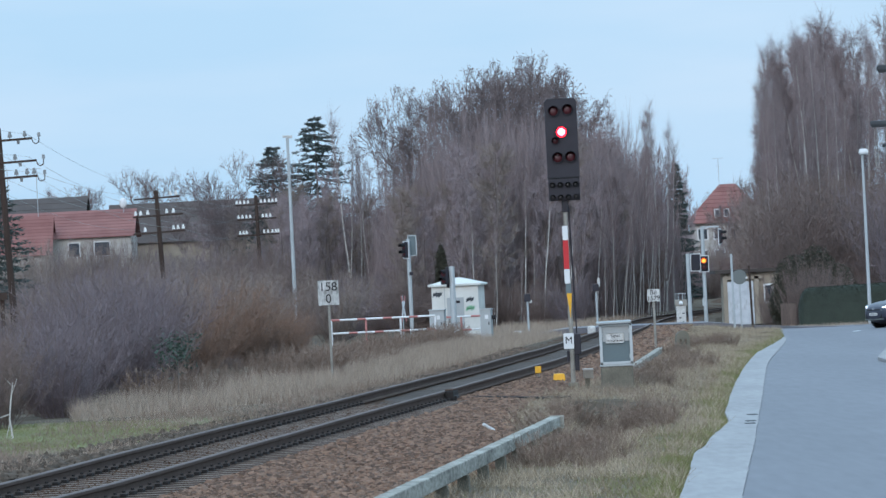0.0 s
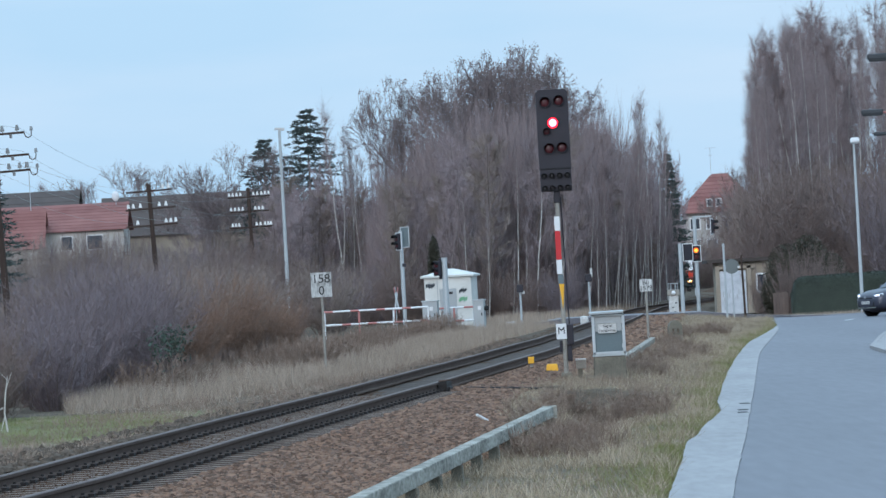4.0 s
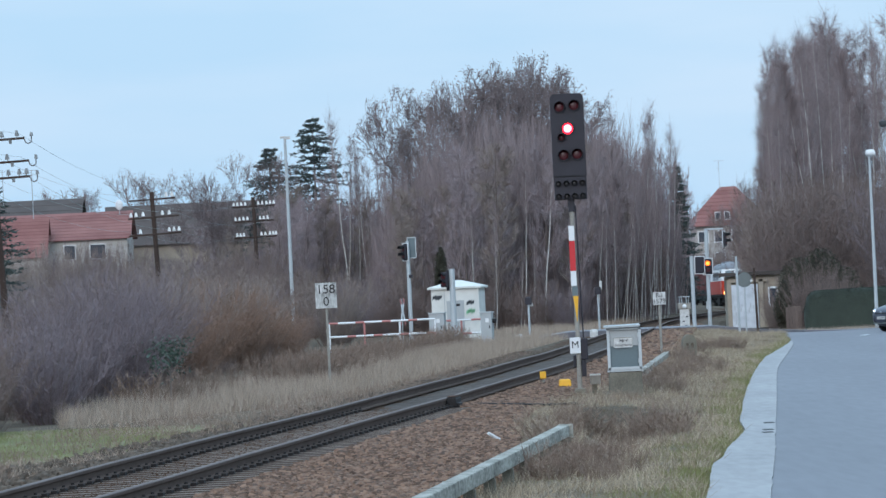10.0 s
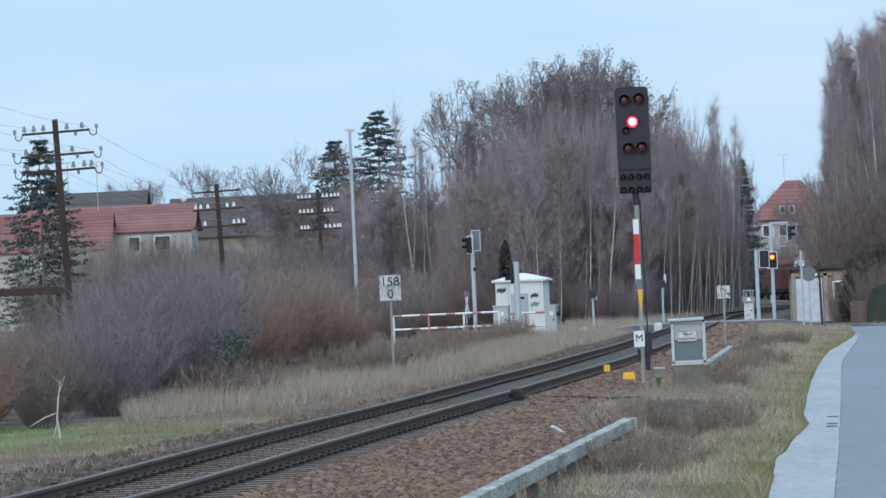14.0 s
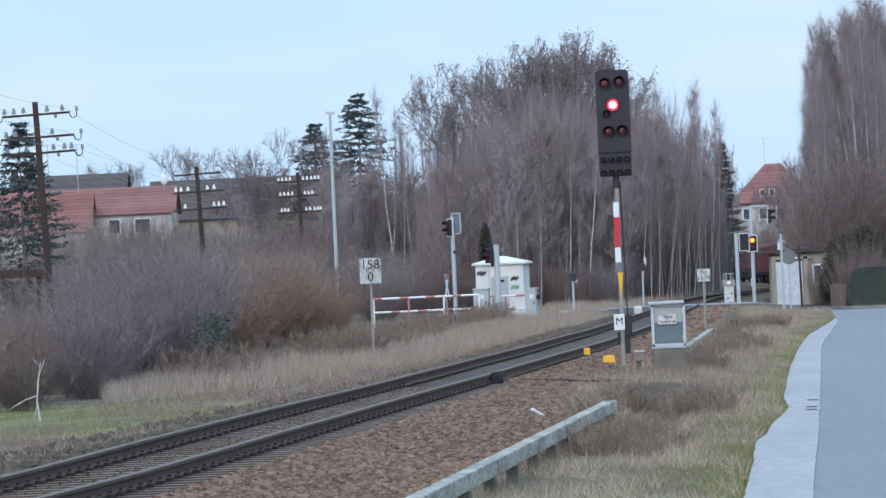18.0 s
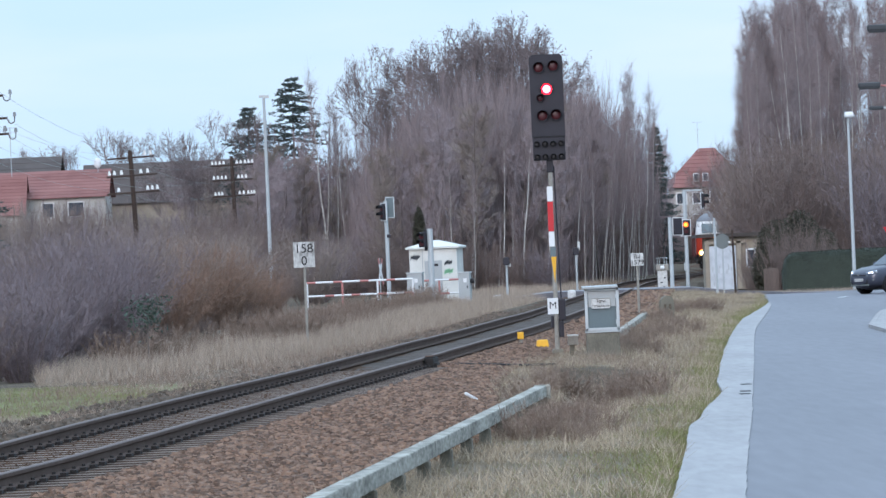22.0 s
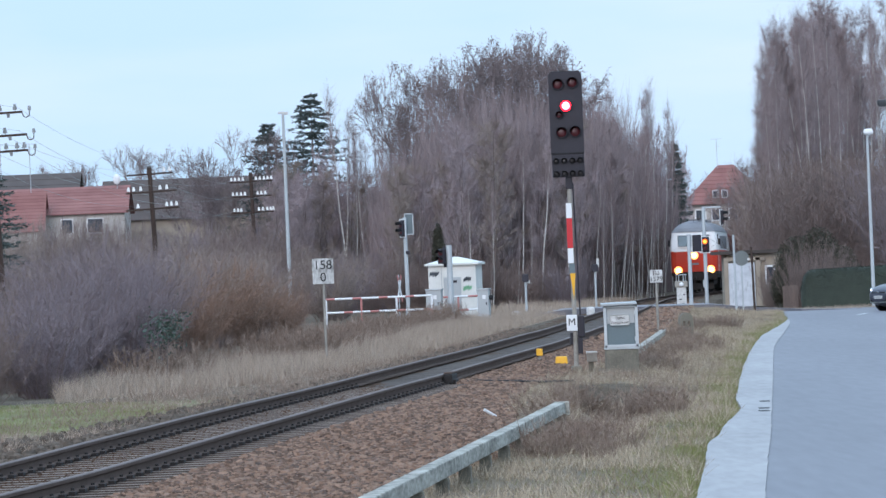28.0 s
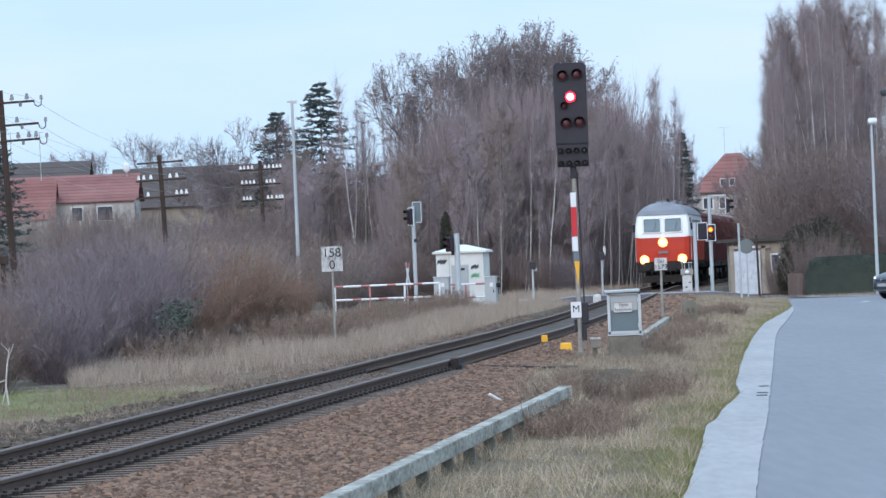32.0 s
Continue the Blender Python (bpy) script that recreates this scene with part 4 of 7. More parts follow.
    prof = [(-0.19, -0.1), (0.19, -0.1), (0.19, 0.62), (0.165, 0.72), (0.10, 0.79), (0, 0.82), (-0.10, 0.79), (-0.165, 0.72), (-0.19, 0.62)]
    front, rear = [[bm.verts.new((x, y, z)) for x, z in prof] for y in (-0.1, 0.1)]
    bm.faces.new(front)
    bm.faces.new(rear[::-1])
    for i in range(len(prof)):
        bm.faces.new((front[i], rear[i], rear[(i + 1) % len(prof)], front[(i + 1) % len(prof)]))
    bmesh.ops.recalc_face_normals(bm, faces=bm.faces)
    part("block", bm, "concrete_dark", g)
    for x in (-0.07, 0.07):
        boxed("carved_mark", "soil", g, (x, -0.102, 0.52), (0.06, 0.006, 0.14))

    for x, y, z, ht in ((2.93, 243.6, 0.0, 1.9), (6.34, 256.4, 0.1, 2.1)):
        q = thing("whistle_post", "thin grey post with a small dark box on top", "post", pose(x, y, z), group="posts by the wood")
        rodded("pole", "galvanised", q, (0, 0, -0.2), (0, 0, ht), 0.05, n=8)
        boxed("box_top", "sig_dark", q, (0, -0.05, ht - 0.12), (0.28, 0.2, 0.34), 0.03)
        boxed("plate", "dirty_white", q, (0.14, -0.02, ht - 0.3 if x < 4 else ht + 0.12), (0.12, 0.02, 0.14 if x < 4 else 0.4), 0.01)
    t = thing("crossing_stone", "pale lump of concrete at the crossing", "stone block", pose(2.4, 236.0, 0.12))
    boxed("block", "dirty_white", t, (0, 0, 0.1), (0.45, 0.5, 0.3), 0.08)
    for x, y, z in ((5.32, 225.0, 0.05),):
        t = thing("white_bollard", "short white rounded bollard by the crossing", "bollard", pose(x, y, z))
        boxed("bollard_body", "dirty_white", t, (0, 0, 0.2), (0.34, 0.34, 0.55), 0.12)


crossing()


def garage():
    g = thing("garage", "low beige plastered garage with scuffed white double doors", "garage", pose(12.3, 256.4, 0.0))
    box_w = 3.1
    boxed("wall", "plaster", g, (1.45, 2.6, 1.22), (2.55, 5.0, 2.44), 0.01, "beige plaster wall")
    boxed("roof", "roof_dark", g, (1.12, 2.5, 2.53), (2.9, 5.6, 0.16), 0.01, "flat dark felt roof")
    boxed("pier", "plaster", g, (0.14, -0.02, 1.15), (0.20, 0.25, 2.3), 0.01)
    for i, x in enumerate((0.20, 0.84)):
        d = boxed("door_leaf", "door_white", g, (x + 0.32, -0.06 + 0.003 * i, 1.02), (0.63, 0.05, 2.04), 0.008, "scuffed white wooden door leaf")
        for z in (0.36, 1.02, 1.68):
            for sx in (-0.155, 0.155):
                boxed("panel", "door_white", d, (x + 0.32 + sx, -0.09, z), (0.28, 0.014, 0.60), 0.008)
        for k in range(6):
            rng = random.Random(k + 20 * i)
            boxed("scribble", "steel_door", d, (x + 0.32 + rng.uniform(-0.2, 0.2), -0.099, rng.uniform(0.2, 1.1)), (0.03, 0.004, rng.uniform(0.1, 0.3)))
    boxed("pier", "plaster", g, (1.62, -0.03, 1.15), (0.22, 0.2, 2.3), 0.01)
    w = boxed("window", "white", g, (2.18, -0.04, 1.42), (0.46, 0.10, 0.92), 0.02, "small white window")
    boxed("pane", "window", w, (2.18, -0.096, 1.42), (0.32, 0.012, 0.76))
    boxed("lintel", "plaster", g, (1.0, -0.05, 2.2), (1.9, 0.16, 0.14), 0.01)

    s = thing("round_traffic_sign", "grey back of a round traffic sign on a post", "traffic sign", pose(11.64, 226.6, 0.0))
    rodded("post", "galvanised", s, (0, 0.04, -0.2), (0, 0.04, 2.55), 0.035, n=8)
    bm = B()
    rod(bm, (0, -0.02, 2.25), (0, 0.0, 2.25), 0.31, 0.31, 28)
    part("disc", bm, "sign_grey", s, "dull grey-green sign back")
    rodded("lamp", "white", s, (0.29, -0.06, 2.20), (0.29, -0.02, 2.20), 0.05, 0.05, 10)
    s = thing("dark_pole", "thin dark leaning pole at the roadside", "pole", pose(12.1, 226.4, 0.0))
    rodded("pole", "wood_pole", s, (0, 0, -0.2), (-0.05, 0, 2.7), 0.05, 0.045, 8)
    s = thing("bent_lamp_pole", "thin grey pole with a bent top near the garage", "pole", pose(11.10, 221.4, 0.0))
    rodded("pole", "galvanised", s, (0, 0, -0.2), (-0.02, 0, 3.2), 0.05, 0.045, 8)


garage()


# ---- trees and bushes: bare winter growth ----
def tubes(segs, n):
    """Vertices and quads of tapered n-sided tubes for segments (a, b, r0, r1)."""
    a, b = np.array([s[0] for s in segs]), np.array([s[1] for s in segs])
    r0, r1 = np.array([s[2] for s in segs]), np.array([s[3] for s in segs])
    d = b - a
    d /= np.linalg.norm(d, axis=1)[:, None] + 1e-9
    ref = np.where(np.abs(d[:, 2:3]) > 0.9, np.array([[1.0, 0, 0]]), np.array([[0, 0, 1.0]]))
    u = np.cross(d, ref)
    u /= np.linalg.norm(u, axis=1)[:, None]
    w = np.cross(d, u)
    ang = np.arange(n) * 2 * math.pi / n
    ring = u[:, None, :] * np.cos(ang)[None, :, None] + w[:, None, :] * np.sin(ang)[None, :, None]
    v = np.concatenate([a[:, None, :] + ring * r0[:, None, None], b[:, None, :] + ring * r1[:, None, None]], 1)
    i = np.arange(n)
    q = np.stack([i, (i + 1) % n, n + (i + 1) % n, n + i], 1)
    f = (np.arange(len(segs))[:, None, None] * 2 * n + q[None]).reshape(-1, 4)
    return v.reshape(-1, 3), f


def joined_tubes(segs, n):
    """As tubes(), with pieces that follow one another sharing their rings."""
    v, f, last, base = [], [], None, 0
    ang = np.arange(n) * 2 * math.pi / n

    def ring(c, d, r):
        ref = np.array([1.0, 0, 0]) if abs(d[2]) > 0.6 else np.array([0, 0, 1.0])
        u = np.cross(d, ref)
        u /= np.linalg.norm(u) + 1e-9
        w = np.cross(d, u)
        v.extend(c + (u * math.cos(a) + w * math.sin(a)) * r for a in ang)
        return len(v) - n
    for a, b, r0, r1 in segs:
        d = (b - a) / (np.linalg.norm(b - a) + 1e-9)
        if last is None or np.abs(a - last).max() > 1e-6:
            base = ring(a, d, r0)
        top = ring(b, d, r1)
        f.extend((base + i, base + (i + 1) % n, top + (i + 1) % n, top + i) for i in range(n))
        base, last = top, b
    return np.array(v), np.array(f)


def wedges(a, b, width, rng):
    """Thin flat triangles from a (width across) to the tip b."""
    d = b - a
    side = np.cross(d, rng.normal(size=a.shape))
    side /= np.linalg.norm(side, axis=1)[:, None] + 1e-9
    side *= width[:, None] / 2
    v = np.stack([a - side, a + side, b], 1).reshape(-1, 3)
    return v, np.arange(len(v)).reshape(-1, 3)


def bent(rng, p, d, length, r0, r1, k, wander, lift):
    """A crooked limb in k pieces; returns its pieces and the points and ways along it."""
    segs, pts, ways = [], [p], [d]
    for i in range(k):
        d = d + rng.normal(size=3) * wander + np.array([0, 0, lift])
        d = d / np.linalg.norm(d)
        q = p + d * (length / k)
        segs.append((p, q, r0 + (r1 - r0) * i / k, r0 + (r1 - r0) * (i + 1) / k))
        p = q
        pts.append(p)
        ways.append(d)
    return segs, pts, ways


def bare_tree(seed, height, spread, limbs, twigs, twig_len, twig_w, lift=0.06, bole=0.25, leaves=0, stems=1, droop=0.0, stout=0.008, rise=(0.25, 0.9), hang=0.0):
    """Trunk pieces and crown pieces of a leafless tree with its base at the origin."""
    rng = np.random.default_rng(seed)
    wood, thin, ta, tb = [], [], [], []
    for s in range(stems):
        base = np.array([rng.normal() * 0.25 * (stems > 1), rng.normal() * 0.25 * (stems > 1), -0.2])
        lean = np.array([rng.normal() * 0.022 * stems, rng.normal() * 0.022 * stems, 1.0])
        hh = height * (1 if s == 0 else rng.uniform(0.7, 0.97))
        r = hh * stout
        segs, pts, ways = bent(rng, base, lean / np.linalg.norm(lean), hh * 0.95, r, r * 0.15, 9, 0.03, 0.02)
        wood += segs
        for i in range(limbs // stems):
            u = bole + (1 - bole) * rng.random() ** 0.8
            k = min(8, int(u * 9))
            p = pts[k] + (pts[k + 1] - pts[k]) * (u * 9 - k)
            az = rng.random() * 6.283
            up = rng.uniform(*rise)
            d = np.array([math.cos(az), math.sin(az), up])
            d /= np.linalg.norm(d)
            length = spread * (1.15 - 0.75 * u) * rng.uniform(0.6, 1.15)
            rl = r * (1.05 - u) * 0.55 + 0.008
            s2, p2, w2 = bent(rng, p, d, length, rl, rl * 0.3, 4, 0.11, lift - droop)
            thin += s2
            for j in range(3):
                kk = rng.integers(1, 5)
                d3 = w2[kk] + rng.normal(size=3) * 0.55
                d3[2] += 0.15
                s3, p3, w3 = bent(rng, p2[kk], d3 / np.linalg.norm(d3), length * rng.uniform(0.3, 0.6), rl * 0.4, rl * 0.15, 3, 0.13, lift - droop)
                thin += s3
                n = max(1, twigs // (limbs * 3))
                for m in range(n):
                    t = rng.random() * 3
                    q = min(2, int(t))
                    o = p3[q] + (p3[q + 1] - p3[q]) * (t - q)
                    d4 = w3[q] * 0.8 + rng.normal(size=3) * 0.5
                    d4[2] += 0.2 - droop * 3 - hang
                    d4 /= np.linalg.norm(d4)
                    ta.append(o)
                    tb.append(o + d4 * twig_len * rng.uniform(0.4, 1.2))
    ta, tb = np.array(ta), np.array(tb)
    tw = wedges(ta, tb, np.full(len(ta), twig_w) * rng.uniform(0.7, 1.3, len(ta)), rng)
    lf = None
    if leaves:
        idx = rng.integers(0, len(tb), leaves)
        high = ta[idx][:, 2] > height * 0.45
        c = tb[idx][high] + rng.normal(size=(high.sum(), 3)) * 0.08
        lf = wedges(c - rng.normal(size=c.shape) * 0.055, c + rng.normal(size=c.shape) * 0.055, np.full(len(c), 0.085), rng)
    return wood, thin, tw, lf


def forked_tree(seed, height, spread, levels, tufts, tuft_len, twig_w, fork_at=0.36, splay=0.5):
    """A leafless broad tree that forks again and again, with knots of twigs and dry pods at the ends."""
    rng = np.random.default_rng(seed)
    wood, thin, ta, tb = [], [], [], []

    def grow(p, d, length, r, level):
        segs, pts, ways = bent(rng, p, d / np.linalg.norm(d), length, r, r * 0.74, 3, 0.13, 0.04)
        (wood if level < 2 else thin).extend(segs)
        if level >= 5:
            for m in range(2):
                q = rng.integers(0, 3)
                w = ways[q] + rng.normal(size=3) * 0.8
                ta.append(pts[q])
                tb.append(pts[q] + w / np.linalg.norm(w) * tuft_len * rng.uniform(0.5, 1.4))
        if level >= levels:
            for m in range(tufts):
                o = pts[-1] + rng.normal(size=3) * 0.13
                w = rng.normal(size=3)
                ta.append(o)
                tb.append(o + w / np.linalg.norm(w) * tuft_len * rng.uniform(0.4, 1.1))
            return
        for i in range(2 if rng.random() < 0.7 else 3):
            w = ways[-1] + rng.normal(size=3) * splay + np.array([0, 0, 0.10])
            grow(pts[-1], w, length * rng.uniform(0.70, 0.88), r * 0.66, level + 1)
        if level >= 1 and rng.random() < 0.6:
            grow(pts[1], ways[1] + rng.normal(size=3) * 0.7, length * 0.55, r * 0.4, min(levels, level + 2))

    trunk, pts, ways = bent(rng, np.array([0, 0, -0.2]), np.array([0.03, 0.0, 1.0]), height * fork_at, height * 0.010, height * 0.008, 4, 0.05, 0.02)
    wood.extend(trunk)
    for i in range(4):
        az = i * 1.57 + rng.uniform(-0.5, 0.5)
        w = np.array([math.cos(az) * spread, math.sin(az) * spread, rng.uniform(0.9, 1.4)])
        grow(pts[-1], w, height * 0.19, height * 0.0055, 0)
    ta, tb = np.array(ta), np.array(tb)
    k = height / max(tb[:, 2].max(), 1.0)
    size = np.array([k, k, k])
    wood = [(a * size, b * size, r0, r1) for a, b, r0, r1 in wood]
    thin = [(a * size, b * size, max(r0, 0.017), max(r1, 0.013)) for a, b, r0, r1 in thin]
    return wood, thin, wedges(ta * size, tb * size, np.full(len(ta), twig_w) * rng.uniform(0.6, 1.4, len(ta)), rng), None


def tree_thing(name, label, category, built, bark, twig, parent_at, group, leaf="dead_leaf", many=False):
    wood, thin, tw, lf = built
    t = thing(name, label, category, parent_at, group)
    tagged(bulk("trunk", *joined_tubes(wood, 6), bark, t), kind="stuff" if many or name in ("locust_tree", "garden_tree", "bare_tree") else "")
    v, f = tubes(thin, 3)
    f3 = np.concatenate([f[:, (0, 1, 2)], f[:, (0, 2, 3)]])
    c = tagged(bulk("crown", np.concatenate([v, tw[0]]), np.concatenate([f3, tw[1] + len(v)]), twig, t), kind="stuff")
    if lf is not None:
        tagged(bulk("leaf_spray", *lf, leaf, c), kind="stuff")
    return t


def at_scale(x, y, z, turn, k, kz=None):
    return pose(x, y, z, 0, 0, turn) @ Matrix.Diagonal((k, k, kz or k, 1))


# skyline of the wood: (sideways, upward) slopes seen from the road
SKYLINE = [(-0.0304, 0.0199), (-0.0262, 0.0208), (-0.0219, 0.0245), (-0.0177, 0.0266), (-0.0136, 0.0274), (-0.0107, 0.0335), (-0.0071, 0.0350), (-0.0029, 0.0352), (0.0001, 0.0345),
           (0.0023, 0.039), (0.0065, 0.0404), (0.0116, 0.0407), (0.0168, 0.0415), (0.0225, 0.0421), (0.0258, 0.0365), (0.0282, 0.0317), (0.0317, 0.0285), (0.0358, 0.0304),
           (0.0389, 0.0285), (0.0413, 0.024), (0.0430, 0.018)]


def sky_slope(u):
    return float(np.interp(u, [a for a, _ in SKYLINE], [b for _, b in SKYLINE]))


# how high the close growth of the wood stands, by sideways slope
DOME = [(-0.034, 0.017), (-0.020, 0.0155), (-0.013, 0.0150), (-0.0105, 0.0190), (-0.005, 0.0245), (0.0, 0.0285), (0.005, 0.0305), (0.018, 0.0305), (0.024, 0.0275), (0.030, 0.0225), (0.036, 0.0175), (0.044, 0.012)]


def dome_slope(u):
    return float(np.interp(u, [a for a, _ in DOME], [b for _, b in DOME]))


def woods():
    kinds = []
    specs = [("locust_tree", "leafless locust tree with forking limbs and dark dry pods", "bark", "crown_twig", forked_tree(100, 16, 0.66, 6, 6, 0.32, 0.05, 0.34, 0.42)),
             ("locust_tree", "leafless locust tree with forking limbs and dark dry pods", "bark", "crown_twig", forked_tree(101, 16, 0.80, 6, 6, 0.32, 0.05, 0.38, 0.42)),
             ("birch_tree", "leafless birch with a slender pale trunk", "birch", "stand_twig", bare_tree(102, height=16, spread=2.3, limbs=56, twigs=5200, twig_len=1.1, twig_w=0.020, lift=0.12, stout=0.0042, rise=(1.0, 2.4))),
             ("birch_tree", "leafless birch with a slender pale trunk", "birch", "stand_twig", bare_tree(103, height=16, spread=2.2, limbs=44, twigs=3600, twig_len=1.1, twig_w=0.020, lift=0.12, bole=0.45, stout=0.0050, rise=(1.0, 2.6))),
             ("bare_tree", "leafless slender tree in the wood", "bark", "twig_purple", bare_tree(104, height=16, spread=3.2, limbs=54, twigs=4600, twig_len=0.9, twig_w=0.026, lift=0.12, stems=2)),
             ("bare_tree", "leafless slender tree in the wood", "bark", "twig_pale", bare_tree(105, height=16, spread=3.0, limbs=54, twigs=4600, twig_len=0.9, twig_w=0.026, lift=0.12)),
             ("weeping_birch", "tall leafless birch with a pale trunk and fine hanging twigs", "birch", "stand_twig", bare_tree(106, height=16, spread=3.2, limbs=60, twigs=5000, twig_len=1.0, twig_w=0.017, lift=0.05, bole=0.3, stout=0.0058, rise=(0.8, 2.2), hang=0.55)),
             ("garden_tree", "bare rounded garden tree with fine branches", "bark", "crown_twig", forked_tree(107, 16, 1.1, 6, 3, 0.55, 0.03, 0.30, 0.36)),
             ("slim_birch", "very slender leafless birch with a white trunk", "birch", "stand_twig", bare_tree(108, height=16, spread=2.0, limbs=30, twigs=900, twig_len=1.2, twig_w=0.013, lift=0.13, bole=0.5, stout=0.0056, rise=(1.2, 2.6)))]
    for name, label, bark, twig, built in specs:
        kinds.append([built, name, label, bark, twig, None])

    def put(i, x, y, top, turn, wide=1.0, tilt=0.0):
        k = (top - ground_z(x, y)) / 15.8
        m = pose(x, y, ground_z(x, y), 0, tilt) @ at_scale(0, 0, 0, turn, k * wide, k)
        rec = kinds[i]
        if rec[5] is None:
            rec[5] = tree_thing(rec[1], rec[2], "tree", rec[0], rec[3], rec[4], m, "trees of the wood")
        else:
            copy_thing(rec[5], Matrix.Identity(4)).matrix_basis = m

    rng = random.Random(11)
    # locust trees whose open crowns make the outline
    for u, i, y, k, w in ((-0.0050, 1, 340, 1.10, 0.70), (-0.0012, 0, 350, 1.04, 0.6), (0.0058, 0, 342, 1.02, 0.85), (0.0098, 1, 336, 1.02, 0.85), (0.0136, 0, 344, 1.03, 0.9), (0.0174, 1, 338, 1.04, 0.72)):
        put(i, u * y, y, EYE + sky_slope(u) * y * k, rng.uniform(0, 360), w)
    # birches on the falling side of the outline
    for u, i, y, k in ((0.0252, 4, 372, 0.84), (0.0285, 2, 366, 0.9), (0.0312, 2, 378, 0.9), (0.0335, 8, 380, 1.08), (0.0350, 8, 384, 1.05), (0.0305, 8, 376, 1.12), (0.0360, 8, 388, 1.1), (0.0374, 8, 392, 1.0), (0.0388, 8, 410, 0.92), (0.0330, 2, 386, 0.86), (0.0360, 4, 396, 0.8)):
        put(i, u * y, y, EYE + sky_slope(u) * y * k, rng.uniform(0, 360), 0.7)
    # the mass behind and below
    for n in range(150):
        u = rng.uniform(-0.032, 0.0388)
        y = rng.uniform(352, 480) if u < 0.03 else rng.uniform(400, 520)
        if u > 0.034:
            y = rng.uniform(450, 540)
        top = EYE + dome_slope(u) * y * rng.uniform(0.6, 1.0)
        x = u * y
        if x > track_x(y) - 4:
            continue
        put(rng.choice((2, 4, 4, 5, 4, 3)), x, y, top, rng.uniform(0, 360), rng.uniform(0.9, 1.25))
    # crooked trees in the front of the wood
    for n in range(36):
        u = -0.012 + 0.043 * (n + rng.random()) / 36
        y = rng.uniform(306, 326) if u < 0.022 else rng.uniform(326, 345)
        if u * y < track_x(y) - 4:
            put(rng.choice((4, 5, 2, 4)), u * y, y, EYE + dome_slope(u) * y * rng.uniform(0.5, 0.98), rng.uniform(0, 360), rng.uniform(0.75, 1.1))
    # slim birches that stand clear against the sky beside the spruces
    for u, y, top, w in ((-0.0201, 345, 0.0345, 0.8), (-0.0205, 349, 0.0300, 0.6), (-0.0186, 352, 0.0270, 0.5), (-0.0168, 350, 0.0288, 0.6), (-0.0160, 356, 0.0260, 0.5), (-0.0143, 348, 0.0296, 0.6), (-0.0132, 355, 0.0270, 0.5),
                         (-0.0118, 352, 0.0288, 0.6), (-0.0110, 358, 0.0270, 0.6), (-0.0150, 362, 0.0250, 0.6), (-0.0176, 360, 0.0240, 0.7), (-0.0127, 346, 0.0280, 0.5)):
        put(8, u * y, y, EYE + top * y, rng.uniform(0, 360), w)
    # close growth before the spruces
    for n in range(20):
        u = -0.0345 + 0.0185 * (n + rng.random()) / 20
        y = rng.uniform(342, 366)
        put(rng.choice((4, 5, 4)), u * y, y, EYE + y * rng.uniform(0.0165, 0.0212), rng.uniform(0, 360), rng.uniform(0.8, 1.1))
    # pale stems along the edge of the wood: sideways slope, distance, top
    for u, y, top in ((0.0110, 306, 0.0245), (0.0150, 305, 0.0290), (0.0104, 303, 0.0070), (0.0128, 304, 0.0105), (0.0020, 306, 0.0180), (0.0275, 316, 0.0170), (0.0289, 318, 0.0105), (0.0297, 320, 0.0190), (0.0312, 322, 0.0150), (0.0330, 330, 0.0150),
                      (0.0338, 334, 0.0135), (0.0345, 338, 0.0155), (0.0352, 346, 0.0130), (0.0360, 350, 0.0150), (0.0366, 356, 0.0115), (0.0371, 362, 0.0140), (0.0322, 328, 0.0180), (0.0262, 312, 0.0125), (0.0300, 321, 0.0085), (0.0307, 323, 0.0120), (0.0318, 326, 0.0110), (0.0327, 329, 0.0125), (0.0341, 336, 0.0095), (0.0356, 348, 0.0105), (0.0245, 311, 0.0160), (-0.0020, 305, 0.0120), (0.0060, 304, 0.0150), (0.0190, 306, 0.0170), (0.0210, 308, 0.0110)):
        if u * y < track_x(y) - 2.6:
            put(8, u * y, y, EYE + top * y, rng.uniform(0, 360), 0.8, rng.uniform(2, 8))
    # the stand on the far side of the side road
    for n in range(104):
        u = rng.uniform(0.0575, 0.0640) if n < 24 else rng.uniform(0.062, 0.094)
        y = rng.uniform(290, 400)
        if u * y < track_x(y) + 4.5:
            continue
        slope = float(np.interp(u, [0.0572, 0.0586, 0.062, 0.0654, 0.07, 0.0739, 0.0768, 0.094], [0.034, 0.0405, 0.0435, 0.0462, 0.047, 0.0435, 0.0485, 0.052]))
        put(rng.choice((6, 6, 8, 3, 8)), u * y, y, EYE + slope * y * rng.uniform(0.70, 1.0), rng.uniform(0, 360), rng.uniform(0.45, 0.62) if u < 0.064 else rng.uniform(0.5, 0.8))
    for u, slope, y in ((0.0562, 0.0270, 318), (0.0566, 0.0310, 326), (0.0570, 0.0350, 334), (0.0576, 0.0385, 322), (0.0584, 0.0415, 330), (0.0592, 0.0425, 316), (0.0556, 0.0225, 322)):
        put(6, u * y, y, EYE + slope * y, rng.uniform(0, 360), 0.5)
    # the last trees where the wood meets the line
    for u, y, top in ((0.0400, 505, 0.0225), (0.0408, 520, 0.0205), (0.0414, 532, 0.0170), (0.0420, 538, 0.0130)):
        put(4, u * y, y, EYE + top * y, rng.uniform(0, 360), 0.55)
